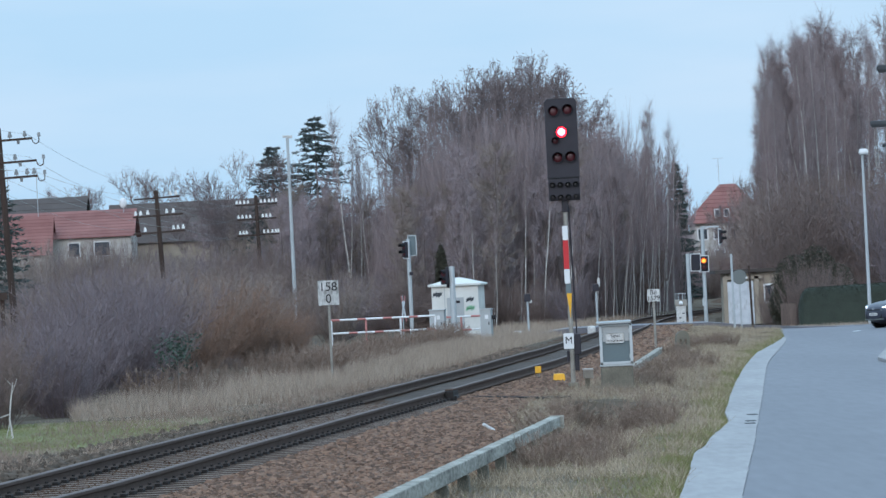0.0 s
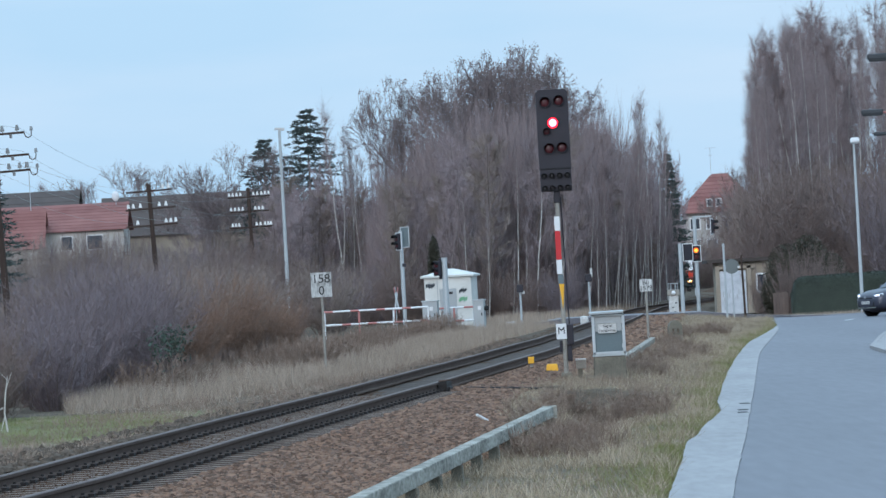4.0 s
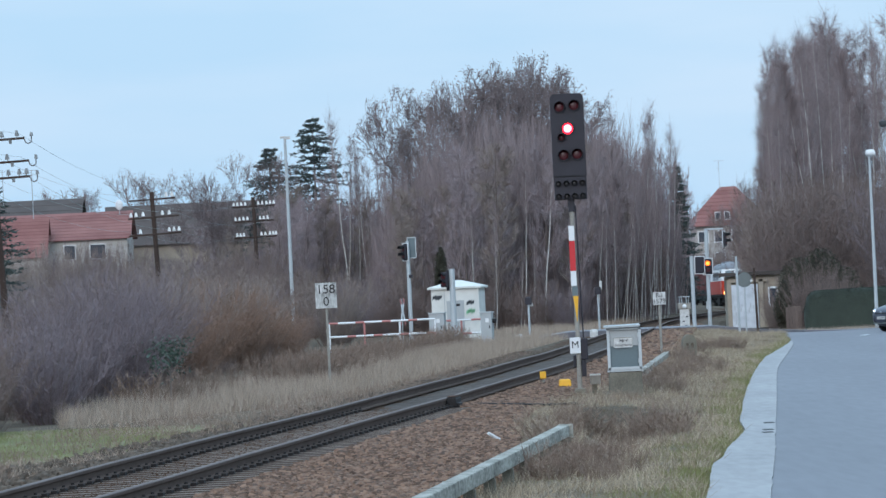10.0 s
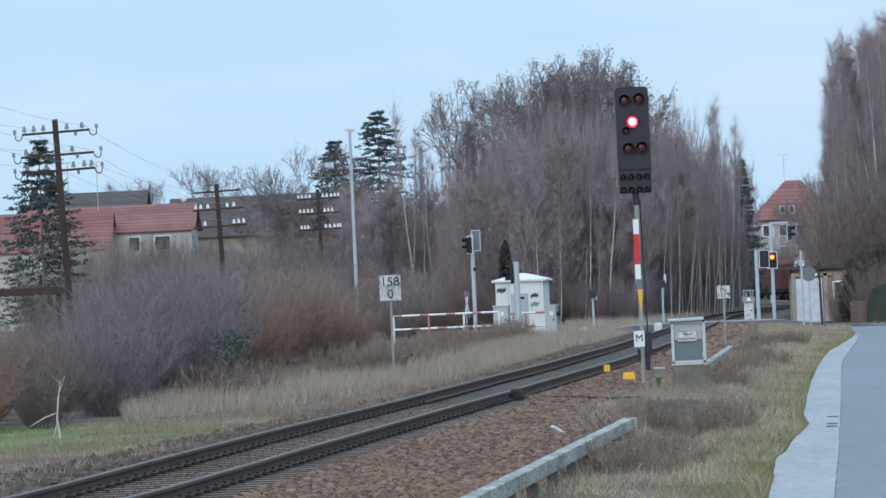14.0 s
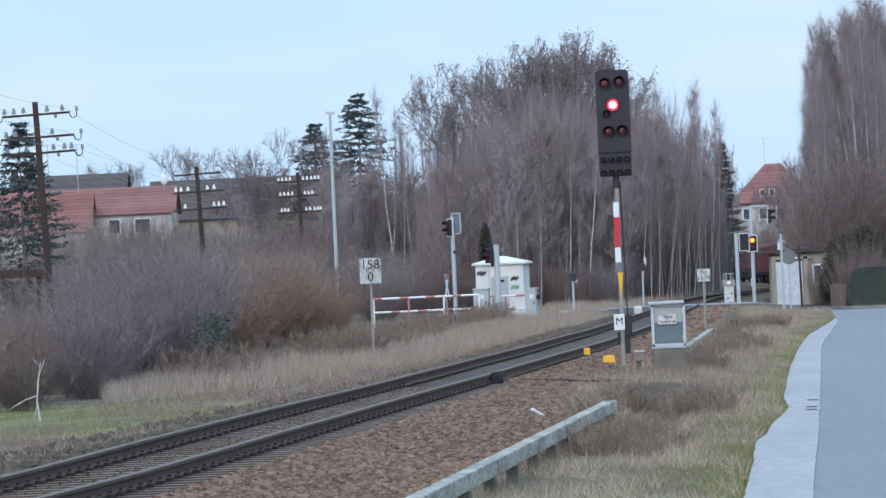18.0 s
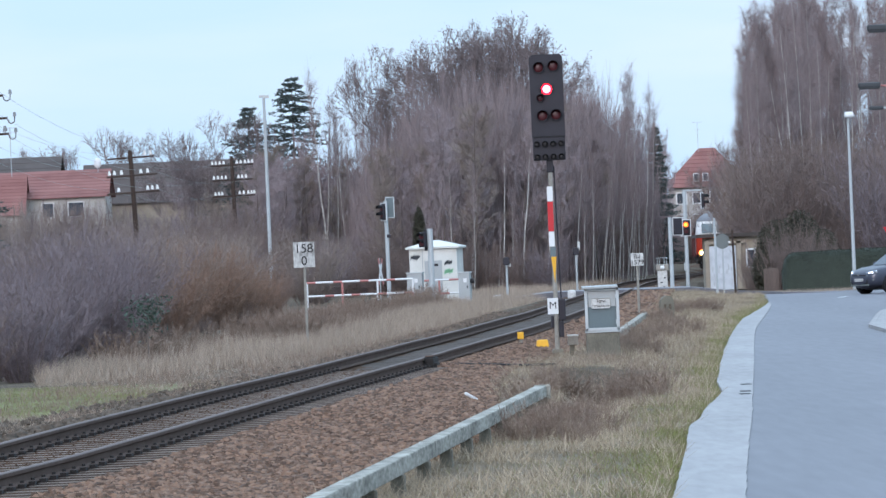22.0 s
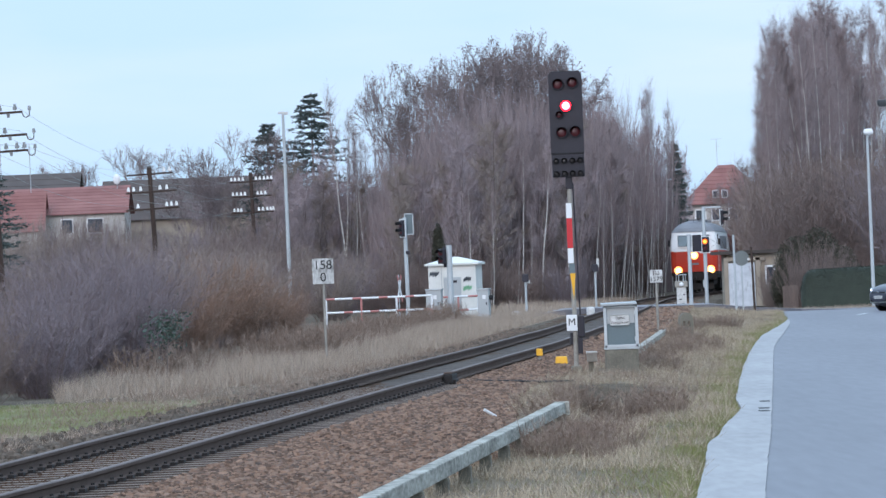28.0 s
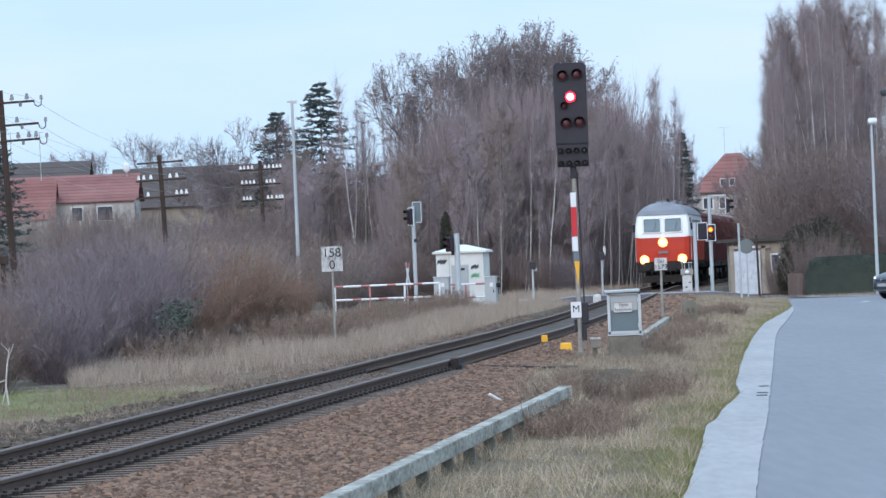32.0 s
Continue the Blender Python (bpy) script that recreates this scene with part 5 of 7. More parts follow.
    # garden trees far to the side
    for x, y, top, i, w in ((-25.9, 443, 13.6, 7, 0.95), (-13.95, 372, 12.6, 7, 0.8), (-15.3, 374, 10.4, 1, 0.8), (-17.0, 380, 9.6, 7, 0.9), (-19.2, 430, 10.2, 5, 1.0), (-16.0, 440, 10.8, 4, 1.0), (-21.6, 436, 10.4, 2, 1.0), (-29.8, 420, 11.5, 3, 0.8), (-13.4, 400, 10.5, 4, 1.0),
                            (-11.2, 366, 9.4, 5, 0.9), (-8.3, 362, 10.6, 4, 0.9), (-15.4, 372, 8.6, 5, 1.0), (-17.5, 386, 8.8, 4, 1.0), (-34.0, 440, 11.5, 7, 0.8), (-18.2, 398, 9.5, 3, 0.8), (-14.4, 396, 10.0, 2, 0.8),
                            (37.5, 690, 15.0, 7, 0.9), (39.0, 690, 14.5, 7, 0.8), (27.0, 690, 11.5, 5, 1.0), (31.2, 640, 11.5, 7, 0.5), (33.8, 636, 12.5, 7, 0.6)):
        put(i, x, y, top, rng.uniform(0, 360), w)


woods()


def bush_built(seed, height, shoots, twigs, twig_w, lean=0.45, twig_len=0.34, upright=0.15, r0=0.010):
    rng = np.random.default_rng(seed)
    wood, thin, ta, tb = [], [], [], []
    for i in range(shoots):
        az, r = rng.random() * 6.283, rng.random() ** 0.5 * (0.5 if r0 < 0.02 else 3.0)
        p = np.array([r * math.cos(az), r * math.sin(az), -0.1])
        d = np.array([math.cos(az) * lean * rng.random() * 1.6, math.sin(az) * lean * rng.random() * 1.6, 1.0])
        d /= np.linalg.norm(d)
        length = height * (rng.uniform(0.55, 1.05) if r0 < 0.02 else rng.uniform(0.35, 1.05))
        segs, pts, ways = bent(rng, p, d, length, r0, r0 * 0.3, 5, 0.12 if r0 < 0.02 else 0.05, 0.02)
        (wood if i < shoots // 3 else thin).extend(segs)
        for j in range(twigs // shoots):
            t = 0.5 + rng.random() * 4.4
            q = int(t)
            o = pts[q] + (pts[q + 1] - pts[q]) * (t - q)
            w = ways[q] * 0.5 + rng.normal(size=3) * (0.65 if r0 < 0.02 else 0.25)
            w[2] += upright
            w /= np.linalg.norm(w)
            ta.append(o)
            tb.append(o + w * twig_len * rng.uniform(0.4, 1.5))
    ta, tb = np.array(ta), np.array(tb)
    return wood, thin, wedges(ta, tb, np.full(len(ta), twig_w) * rng.uniform(0.7, 1.4, len(ta)), rng), None


def thickets():
    kinds = {}
    for i, (key, twig, kw) in enumerate((("brown", "bush_brown", dict(height=3.6, shoots=70, twigs=7000, twig_w=0.010, upright=0.4)), ("purple", "bush_purple", dict(height=3.4, shoots=90, twigs=7200, twig_w=0.009, twig_len=0.5, upright=0.6)),
                                         ("orange", "twig_orange", dict(height=3.0, shoots=90, twigs=7200, twig_w=0.008, twig_len=0.55, upright=0.35, lean=0.7)), ("pale", "twig_pale", dict(height=3.6, shoots=70, twigs=5200, twig_w=0.011, twig_len=0.5, upright=0.7)),
                                         ("sapling", "sapling", dict(height=11.0, shoots=110, twigs=7700, twig_w=0.022, lean=0.06, twig_len=1.3, upright=0.35, r0=0.021)), ("low", "weed", dict(height=1.0, shoots=60, twigs=900, twig_w=0.014, lean=0.45, twig_len=0.22, upright=0.4)))):
        kinds[key] = [bush_built(300 + i, **kw), twig, None]
    words = dict(brown="dense leafless brown bush beside the line", purple="dense leafless bush with purplish twigs", orange="dense leafless bush with russet twigs", pale="tangled leafless bush with pale tan twigs", low="low patch of dead brown weeds", sapling="dense clump of tall leafless saplings")

    def put(key, x, y, h, turn, wide=1.0, drop=0.0, called=None):
        rec = kinds[key]
        base = dict(brown=3.6, purple=3.4, orange=3.0, pale=3.6, low=1.0, sapling=11.0)[key]
        k = h / base
        m = at_scale(x, y, ground_z(x, y) - drop, turn, k * wide, k)
        if rec[2] is None:
            rec[2] = tree_thing("weed_patch" if key == "low" else "sapling_clump" if key == "sapling" else "bush", words[key], "weeds" if key == "low" else "sapling clump" if key == "sapling" else "bush", rec[0], "bark" if key not in ("low", "sapling") else rec[1], rec[1], m, "weeds of the verge" if key == "low" else "bushes beside the line", many=True)
        else:
            ob = copy_thing(rec[2], Matrix.Identity(4))
            ob.matrix_basis = m
            if called:
                ob.name = called[0]
                tagged(ob, called[1], called[2], called[3])
    UNDER = ("undergrowth_clump", "low leafless undergrowth at the foot of the wood", "undergrowth", "undergrowth of the wood")
    SCRUB = ("scrub_clump", "tall fine-twigged tan scrub beyond the side road", "scrub", "scrub beyond the side road")
    rng = random.Random(21)
    # the thicket on the far side of the line: its foot runs away from the lawn towards the crossing
    def foot_y(u):
        return float(np.interp(u, [-0.110, -0.0968, -0.0864, -0.0771, -0.0656, -0.0449, -0.0300, -0.0221], [88, 90, 92.5, 102, 120, 156, 190, 224]))
    for row in range(7):
        u = -0.104 + 0.0012 * row
        while u < -0.030:
            y = foot_y(u) + row * rng.uniform(2.6, 4.0) + rng.uniform(0, 1.5) + (1.0 if u < -0.077 else 0.0)
            if u < -0.0770:
                key, h = rng.choice(("brown", "brown", "orange", "brown")), rng.uniform(1.45, 1.95)
            elif u < -0.0575:
                key, h = rng.choice(("purple", "purple", "brown")), float(np.interp(u, [-0.077, -0.072, -0.064], [2.3, 2.7, 3.1])) * rng.uniform(0.8, 1.05) + 0.1 * row
            elif u < -0.0525:
                key, h = rng.choice(("brown", "pale", "purple", "pale")), rng.uniform(2.0, 2.9) + 0.08 * row
            elif u < -0.0330:
                key, h = ("orange" if row < 5 else "pale"), float(np.interp(u, [-0.049, -0.042, -0.033], [2.75, 3.0, 1.9])) * rng.uniform(0.85, 1.05)
            else:
                key, h = rng.choice(("brown", "pale")), rng.uniform(1.3, 2.0)
            if row < 2 and -0.058 < u < -0.036:
                key, h = rng.choice(("brown", "brown", "purple")), rng.uniform(0.5, 1.0)
            put(key, u * y, y, h, rng.uniform(0, 360), rng.uniform(0.85, 1.15))
            u += rng.uniform(0.010, 0.015) * 100 / y
    for row, (d, gap, h0, h1) in enumerate(((-12.2, 3.2, 3.2, 4.3), (-15.0, 4.0, 3.4, 4.6), (-18.5, 5.0, 3.6, 4.8))):
        y = 120 + row * 2
        while y < 214:
            x = track_x(y) + d + rng.uniform(-0.7, 0.7)
            u = x / y
            if u < -0.098 or u > -0.037 or y < foot_y(u) + 18:
                y += 1.0
                continue
            key = rng.choice(("brown", "purple", "pale", "brown", "pale"))
            put(key, x, y, rng.uniform(h0, h1) * (0.40 if u < -0.075 else rng.choice((0.6, 0.7, 0.78, 0.85))), rng.uniform(0, 360), rng.uniform(1.0, 1.35))
            y += gap * rng.uniform(0.75, 1.25)
    # brush before the far telegraph pole
    for u, y, h in ((-0.0385, 322, 5.7), (-0.0365, 326, 5.9), (-0.0350, 318, 5.4), (-0.0400, 328, 6.0)):
        put("brown", u * y, y, h, rng.uniform(0, 360), 0.9)
    for n in range(70):
        y = rng.uniform(210, 345)
        u = rng.uniform(-0.088, -0.012)
        x = u * y
        top = EYE + float(np.interp(u, [-0.09, -0.05, -0.03, -0.015], [0.0085, 0.0085, 0.0075, 0.006])) * y
        if -9.6 < x < 3 and y < 262 or -0.066 < u < -0.046 and y < 276:
            continue
        put(rng.choice(("brown", "pale", "brown", "brown", "purple")), x, y, max(2.4, top * rng.uniform(0.75, 1.0)), rng.uniform(0, 360), rng.uniform(1.0, 1.4))
    for n in range(26):
        y = rng.uniform(342, 385)
        u = rng.uniform(-0.062, -0.030)
        put(rng.choice(("pale", "brown", "purple", "purple")), u * y, y, EYE + y * rng.uniform(0.0085, 0.0122), rng.uniform(0, 360), rng.uniform(0.8, 1.1))
    for n in range(14):
        y = rng.uniform(340, 378)
        u = rng.uniform(-0.088, -0.060)
        put(rng.choice(("pale", "brown", "purple")), u * y, y, EYE + y * rng.uniform(0.0085, 0.0135), rng.uniform(0, 360), rng.uniform(0.5, 0.8))
    # brush before the red-roofed house
    for n in range(12):
        y = rng.uniform(344, 378)
        put(rng.choice(("pale", "brown", "brown")), rng.uniform(-0.080, -0.058) * y, y, EYE + y * rng.uniform(0.0115, 0.0145), rng.uniform(0, 360), rng.uniform(0.5, 0.8))
    for n in range(12):
        y = rng.uniform(618, 640)
        put(rng.choice(("pale", "purple", "brown")), rng.uniform(0.0415, 0.0505) * y, y, rng.uniform(5.0, 7.6), rng.uniform(0, 360), rng.uniform(0.6, 0.9))
    for x, y, h in ((14.5, 253.0, 2.6), (14.15, 252.0, 1.8), (14.9, 243.0, 2.7), (15.4, 247.0, 3.0), (15.9, 246.0, 2.6), (16.2, 241.0, 3.0), (15.6, 244.0, 3.4), (17.0, 244.0, 2.8), (14.9, 248, 2.6)):
        put("brown", x, y, h, rng.uniform(0, 360), 0.7)
    # tall young growth that fills the front of the wood
    for n in range(110):
        u = -0.013 + 0.049 * (n + rng.random()) / 110
        y = rng.uniform(318, 352) if u < 0.02 else rng.uniform(352, 385) if u < 0.029 else rng.uniform(395, 440)
        x = u * y
        if x > track_x(y) - 4.5:
            continue
        dome = dome_slope(u)
        put("sapling", x, y, EYE + dome * y * rng.choice((0.6, 0.75, 0.85, 0.95, 1.05)) * rng.uniform(0.93, 1.07), rng.uniform(0, 360), rng.uniform(0.6, 0.9))
    for n in range(44):
        u = rng.uniform(0.022, 0.0378)
        y = rng.uniform(345, 372) if u < 0.028 else rng.uniform(372, 400) if u < 0.033 else rng.uniform(405, 455)
        if u * y > track_x(y) - 3.6:
            continue
        put("sapling", u * y, y, EYE + y * float(np.interp(u, [0.022, 0.03, 0.038], [0.028, 0.024, 0.018])) * rng.uniform(0.7, 1.05), rng.uniform(0, 360), rng.uniform(0.4, 0.6))
    # undergrowth along the foot of the wood
    for n in range(80):
        u = rng.uniform(-0.02, 0.0365)
        y = rng.uniform(300, 345) if u < 0.02 else rng.uniform(350, 420) if u < 0.034 else rng.uniform(430, 500)
        x = u * y
        if x > track_x(y) - 4.5:
            continue
        put(rng.choice(("brown", "purple", "brown")), x, y, rng.uniform(2.4, 4.2) * (1.0 if u < 0.02 else 1.5), rng.uniform(0, 360), rng.uniform(0.9, 1.3), called=UNDER)
    # young growth at the wood's far corner
    for u, y, h in ((0.0398, 548, 7.0), (0.0404, 556, 6.4), (0.0410, 545, 5.6), (0.0414, 560, 5.4), (0.0418, 552, 4.6), (0.0395, 540, 7.5)):
        put("brown", u * y, y, h, rng.uniform(0, 360), 0.30)
    # tan scrub beyond the side road and above the garage
    for n in range(76):
        u = rng.uniform(0.0535, 0.088)
        y = rng.uniform(262, 330)
        if u * y < track_x(y) + 3.5:
            continue
        h = EYE + float(np.interp(u, [0.053, 0.058, 0.064, 0.09], [0.012, 0.020, 0.023, 0.021])) * y * rng.uniform(0.65, 1.0)
        put(rng.choice(("purple", "brown", "brown", "pale", "brown")), u * y, y, h * (0.72 if u < 0.057 else 1.0), rng.uniform(0, 360), 0.34 if u < 0.057 else rng.uniform(0.5, 0.8) if u < 0.061 else rng.uniform(0.7, 1.0), called=SCRUB)
    # by the traffic signs
    for x, y, h, key in ((15.3, 176.0, 1.5, "brown"), (16.4, 178.0, 1.8, "brown"), (15.9, 172.5, 1.3, "orange"), (17.6, 182, 2.0, "brown"), (14.9, 170.5, 0.9, "brown")):
        put(key, x, y, h, rng.uniform(0, 360), 1.1)
    # low dead weeds along the verge and before the thicket
    for n in range(44):
        y = 62 + 110 * rng.random() ** 1.2
        a, b = track_x(y) + float(foot_at(y)) + 0.5, gutter_x(y) - 0.9
        if b - a < 0.4:
            continue
        x = a + (b - a) * rng.random()
        if 1.5 < x < 3.9 and 86 < y < 104:
            continue
        put("low", x, y, rng.uniform(0.22, 0.5), rng.uniform(0, 360), rng.uniform(1.0, 1.5))
    for n in range(46):
        y = rng.uniform(114, 225)
        x = track_x(y) - rng.uniform(6.2, 8.2)
        put("low", x, y, rng.uniform(0.5, 1.1), rng.uniform(0, 360), rng.uniform(0.8, 1.2))


thickets()


def conifer(name, label, x, y, height, radius, seed, mat="needle", dense=1.0, fine=1.0, shape=0.8):
    rng = np.random.default_rng(seed)
    t = thing(name, label, "tree", pose(x, y, ground_z(x, y)))
    part("trunk", rod(B(), (0, 0, -0.2), (0, 0, height * 0.97), height * 0.012, 0.01, 8), "bark", t)
    a, b = [], []
    tiers = int(height * 4)
    for i in range(tiers):
        z = height * (0.06 + 0.93 * (i + rng.uniform(-0.6, 0.6)) / tiers)
        r = radius * (1 - i / tiers) ** shape * rng.uniform(0.8, 1.15) + 0.04
        for k in range(9):
            az = rng.random() * 6.283
            rr = r * rng.uniform(0.65, 1.1)
            way = np.array([math.cos(az), math.sin(az), rng.uniform(-0.28, 0.12)])
            for q in range(int(16 * dense)):
                s = rng.random() ** 0.7
                o = np.array([0, 0, z]) + way * rr * s + rng.normal(size=3) * 0.06 * fine
                d = (way * 0.25 + rng.normal(size=3) * 0.13 + np.array([0, 0, -0.06 + 0.08 * s])) * fine
                a.append(o)
                b.append(o + d)
    a, b = np.array(a), np.array(b)
    v, f = wedges(a, b, np.full(len(a), 0.15 * fine), rng)
    bulk("crown", v, f, mat, t)


conifer("spruce_tree", "tall dark blue-green spruce behind the thicket", -9.6, 374.8, 14.85, 5.0, 1, "needle", 2.4, 0.6, 0.62)
conifer("spruce_tree", "dark spruce half hidden by bare branches", -12.7, 376.0, 12.95, 4.6, 2, "needle", 2.2, 0.6, 0.62)
conifer("spruce_tree", "large dark spruce behind the telegraph pole", -22.9, 262.0, 10.3, 3.8, 3, "needle", 2.0, 0.6, 0.7)
conifer("spruce_tree", "narrow dark spruce at the edge of the wood", 17.6, 440.0, 11.7, 2.0, 5, "needle", 1.6, 0.7, 0.75)


def leafy_mass(name, label, category, boxes, mat, count, size, seed):
    """Clipped or rounded evergreen growth: a dark core with many small leaves over it."""
    rng = np.random.default_rng(seed)
    t = thing(name, label, category)
    bm = B()
    for cx, cy, cz, sx, sy, sz, rnd in boxes:
        if rnd:
            bmesh.ops.create_icosphere(bm, subdivisions=3, radius=0.5, matrix=Matrix.Translation((cx, cy, cz)) @ Matrix.Diagonal((sx * 0.7, sy * 0.7, sz * 0.8, 1)))
        else:
            box(bm, cx, cy, cz, sx * 0.95, sy * 0.92, sz * 0.95, 0.25)
    for v in bm.verts:
        v.co += v.co.normalized() * 0.0 + Vector((1, 1, 1)) * 0.12 * noise.noise(v.co * 1.3)
    part("core", bm, mat, t)
    av, fv = [], []
    for cx, cy, cz, sx, sy, sz, rnd in boxes:
        n = int(count * sx * sz / sum(q[3] * q[5] for q in boxes))
        if rnd:
            d = rng.normal(size=(n, 3))
            d /= np.linalg.norm(d, axis=1)[:, None]
            c = d * np.array([sx, sy, sz]) / 2 * rng.uniform(0.7, 1.12, (n, 1)) + np.array([cx, cy, cz])
        else:
            c = (rng.random((n, 3)) - 0.5) * np.array([sx, sy, sz])
            face = rng.integers(0, 3, n)
            c[face == 0, 1] = -sy / 2
            c[face == 1, 2] = sz / 2
            c[face == 2, 0] = np.sign(c[face == 2, 0]) * sx / 2
            c += rng.normal(size=(n, 3)) * 0.05 + np.array([cx, cy, cz])
        av.append(c)
    c = np.concatenate(av)
    v, f = wedges(c, c + rng.normal(size=c.shape) * size, np.full(len(c), size * 0.9), rng)
    bulk("leaves", v, f, mat, t)


leafy_mass("thuja_tree", "narrow dark thuja column behind the hut", "tree", [(-0.85, 243.6, 1.9, 0.62, 0.62, 4.4, True), (-0.85, 243.6, 3.3, 0.34, 0.34, 1.9, True)], "ivy", 9000, 0.06, 4)
def clipped_hedge():
    """A clipped hedge: a rounded block, slightly uneven, covered with small leaves."""
    rng = np.random.default_rng(9)
    t = thing("hedge", "tall clipped dark green hedge with rounded edges beyond the side road", "hedge")
    x0, x1, y0, depth, top = 14.75, 27.6, 236.8, 1.8, 1.74
    nx, nk = 90, 14
    v = []
    for i in range(nx + 1):
        f = i / nx
        x = x0 + (x1 - x0) * f
        end = min(1.0, (x - x0) / 0.55, (x1 - x) / 0.55)
        k = math.sqrt(max(0.0, 1 - (1 - end) ** 2)) * 0.45 + 0.55 if end < 1 else 1.0
        for j in range(nk + 1):
            a = math.pi * j / nk
            cy, cz = -math.cos(a), math.sin(a)
            yy = math.copysign(abs(cy) ** 0.35, cy) * depth / 2 * k
            zz = (abs(cz) ** 0.35) * (top + 0.012 * (x - x0)) * k
            n = 0.07 * noise.noise(Vector((x * 0.9, yy * 1.3, zz * 1.1)))
            v.append((x + n, y0 + depth / 2 + yy + n, zz + n - 0.12))
    f = [(i * (nk + 1) + j, (i + 1) * (nk + 1) + j, (i + 1) * (nk + 1) + j + 1, i * (nk + 1) + j + 1) for i in range(nx) for j in range(nk)]
    f += [tuple(range(nk + 1)), tuple(range(nx * (nk + 1) + nk, nx * (nk + 1) - 1, -1))]
    sheet("core", v, f, "hedge", None, t)
    v = np.array(v)
    idx = rng.integers(0, nx, 60000) * (nk + 1) + rng.integers(0, nk, 60000)
    a, b = rng.random((60000, 1)), rng.random((60000, 1))
    c = (v[idx] * (1 - a) + v[idx + nk + 1] * a) * (1 - b) + (v[idx + 1] * (1 - a) + v[idx + nk + 2] * a) * b + rng.normal(size=(60000, 3)) * 0.018
    tagged(bulk("leaves", *wedges(c, c + rng.normal(size=c.shape) * 0.026, np.full(len(c), 0.03), rng), "hedge", t), kind="stuff")


clipped_hedge()
leafy_mass("evergreen_shrub", "large dark bramble and ivy mound beside the garage", "bush", [(15.15, 247.0, 1.5, 1.9, 1.4, 3.0, True), (16.2, 247.6, 1.8, 2.0, 1.4, 3.1, True), (14.5, 246.4, 0.8, 1.1, 1.0, 1.7, True), (17.1, 247.0, 1.5, 1.6, 1.4, 2.2, True)], "ivy", 26000, 0.06, 10)


# a green holly growing through the thicket
rng = np.random.default_rng(31)
s = thing("holly_bush", "small dark green holly growing in the bare thicket", "bush", pose(-6.15, 114.5, ground_z(-6.15, 114.5)))
part("stem", rod(B(), (0, 0, -0.1), (0.05, 0, 1.3), 0.02, 0.008, 6), "bark", s)
d = rng.normal(size=(420, 3)) * np.array([0.20, 0.2, 0.20]) + np.array([0.0, 0.0, 1.15])
tagged(bulk("leaves", *wedges(d, d + rng.normal(size=d.shape) * 0.05, np.full(len(d), 0.05), rng), "holly", s), kind="stuff")

# short board fence between the garage and the hedge
s = thing("board_fence", "short weathered board fence beside the hedge", "fence", pose(14.05, 238.6, -0.05))
for i in range(5):
    boxed("board", "fence_wood", s, (i * 0.135, 0, 0.52 + 0.02 * (i % 2)), (0.12, 0.025, 1.0), 0.006)
for z in (0.25, 0.85):
    boxed("fence_rail", "fence_wood", s, (0.27, 0.035, z), (0.66, 0.04, 0.07), 0.006)

# a pale bent sapling by the lawn
s = thing("birch_sapling", "small bent white birch sapling beside the lawn", "tree", pose(-7.45, 87.0, ground_z(-7.45, 87.0)))
bm = B()
for p, q, r0, r1 in (((0, 0, -0.1), (-0.05, 0, 0.30), 0.019, 0.016), ((-0.05, 0, 0.30), (-0.02, 0, 0.62), 0.016, 0.013), ((-0.02, 0, 0.62), (0.03, 0, 0.92), 0.013, 0.006)):
    rod(bm, p, q, r0, r1, 7)
part("stem", bm, "birch", s)
for p, q, r0 in (((-0.05, 0, 0.40), (-0.24, 0.03, 0.34), 0.014), ((-0.24, 0.03, 0.34), (-0.50, 0.06, 0.20), 0.010), ((0.0, 0, 0.72), (0.10, 0, 0.98), 0.007), ((0.02, 0, 0.86), (-0.10, 0, 1.0), 0.005), ((-0.05, 0, 0.25), (-0.12, 0.02, 0.02), 0.012)):
    part("side_branch", rod(B(), p, q, r0, r0 * 0.6, 5), "birch", s)


# ---- grass ----
def grass(name, label, count, seed, place, hmin, hmax, width, mat, lean=0.35):
    rng = np.random.default_rng(seed)
    x, y = place(rng, count)
    z = np.array([ground_z(p, q) for p, q in zip(x, y)])
    a = np.stack([x, y, z - 0.02], 1)
    h = hmin + (hmax - hmin) * rng.random(len(x)) ** 1.6
    d = rng.normal(size=(len(x), 3)) * lean
    d[:, 2] = 1.0
    b = a + d / np.linalg.norm(d, axis=1)[:, None] * h[:, None]
    v, f = wedges(a, b, np.full(len(x), width) * rng.uniform(0.7, 1.4, len(x)), rng)
    tagged(bulk(name, v, f, mat), label, "grass", kind="stuff")


TX = np.array([track_x(q) for q in np.linspace(20, 420, 401)])


def tx(y):
    return np.interp(y, np.linspace(20, 420, 401), TX)


def gx(y):
    return np.array([gutter_x(q) for q in y])


def clumped(rng, x, y, keep=0.5, scale=0.8):
    n = np.array([noise.noise(Vector((p * scale, q * scale * 0.5, 4.0))) for p, q in zip(x, y)])
    m = n > np.quantile(n, 1 - keep) - 0.25 * rng.random(len(n))
    return x[m], y[m]


def left_strip(rng, n):
    y = 97 + 142 * rng.random(n) ** 1.1
    x = tx(y) - np.interp(y, [98, 104, 110, 135, 190, 240], [6.8, 5.6, 4.3, 3.7, 3.2, 2.8]) - rng.random(n) ** 0.8 * np.interp(y, [98, 110, 240], [1.8, 4.4, 5.6])
    keep = x / y > -0.074
    return clumped(rng, x[keep], y[keep], 0.7, 1.1)


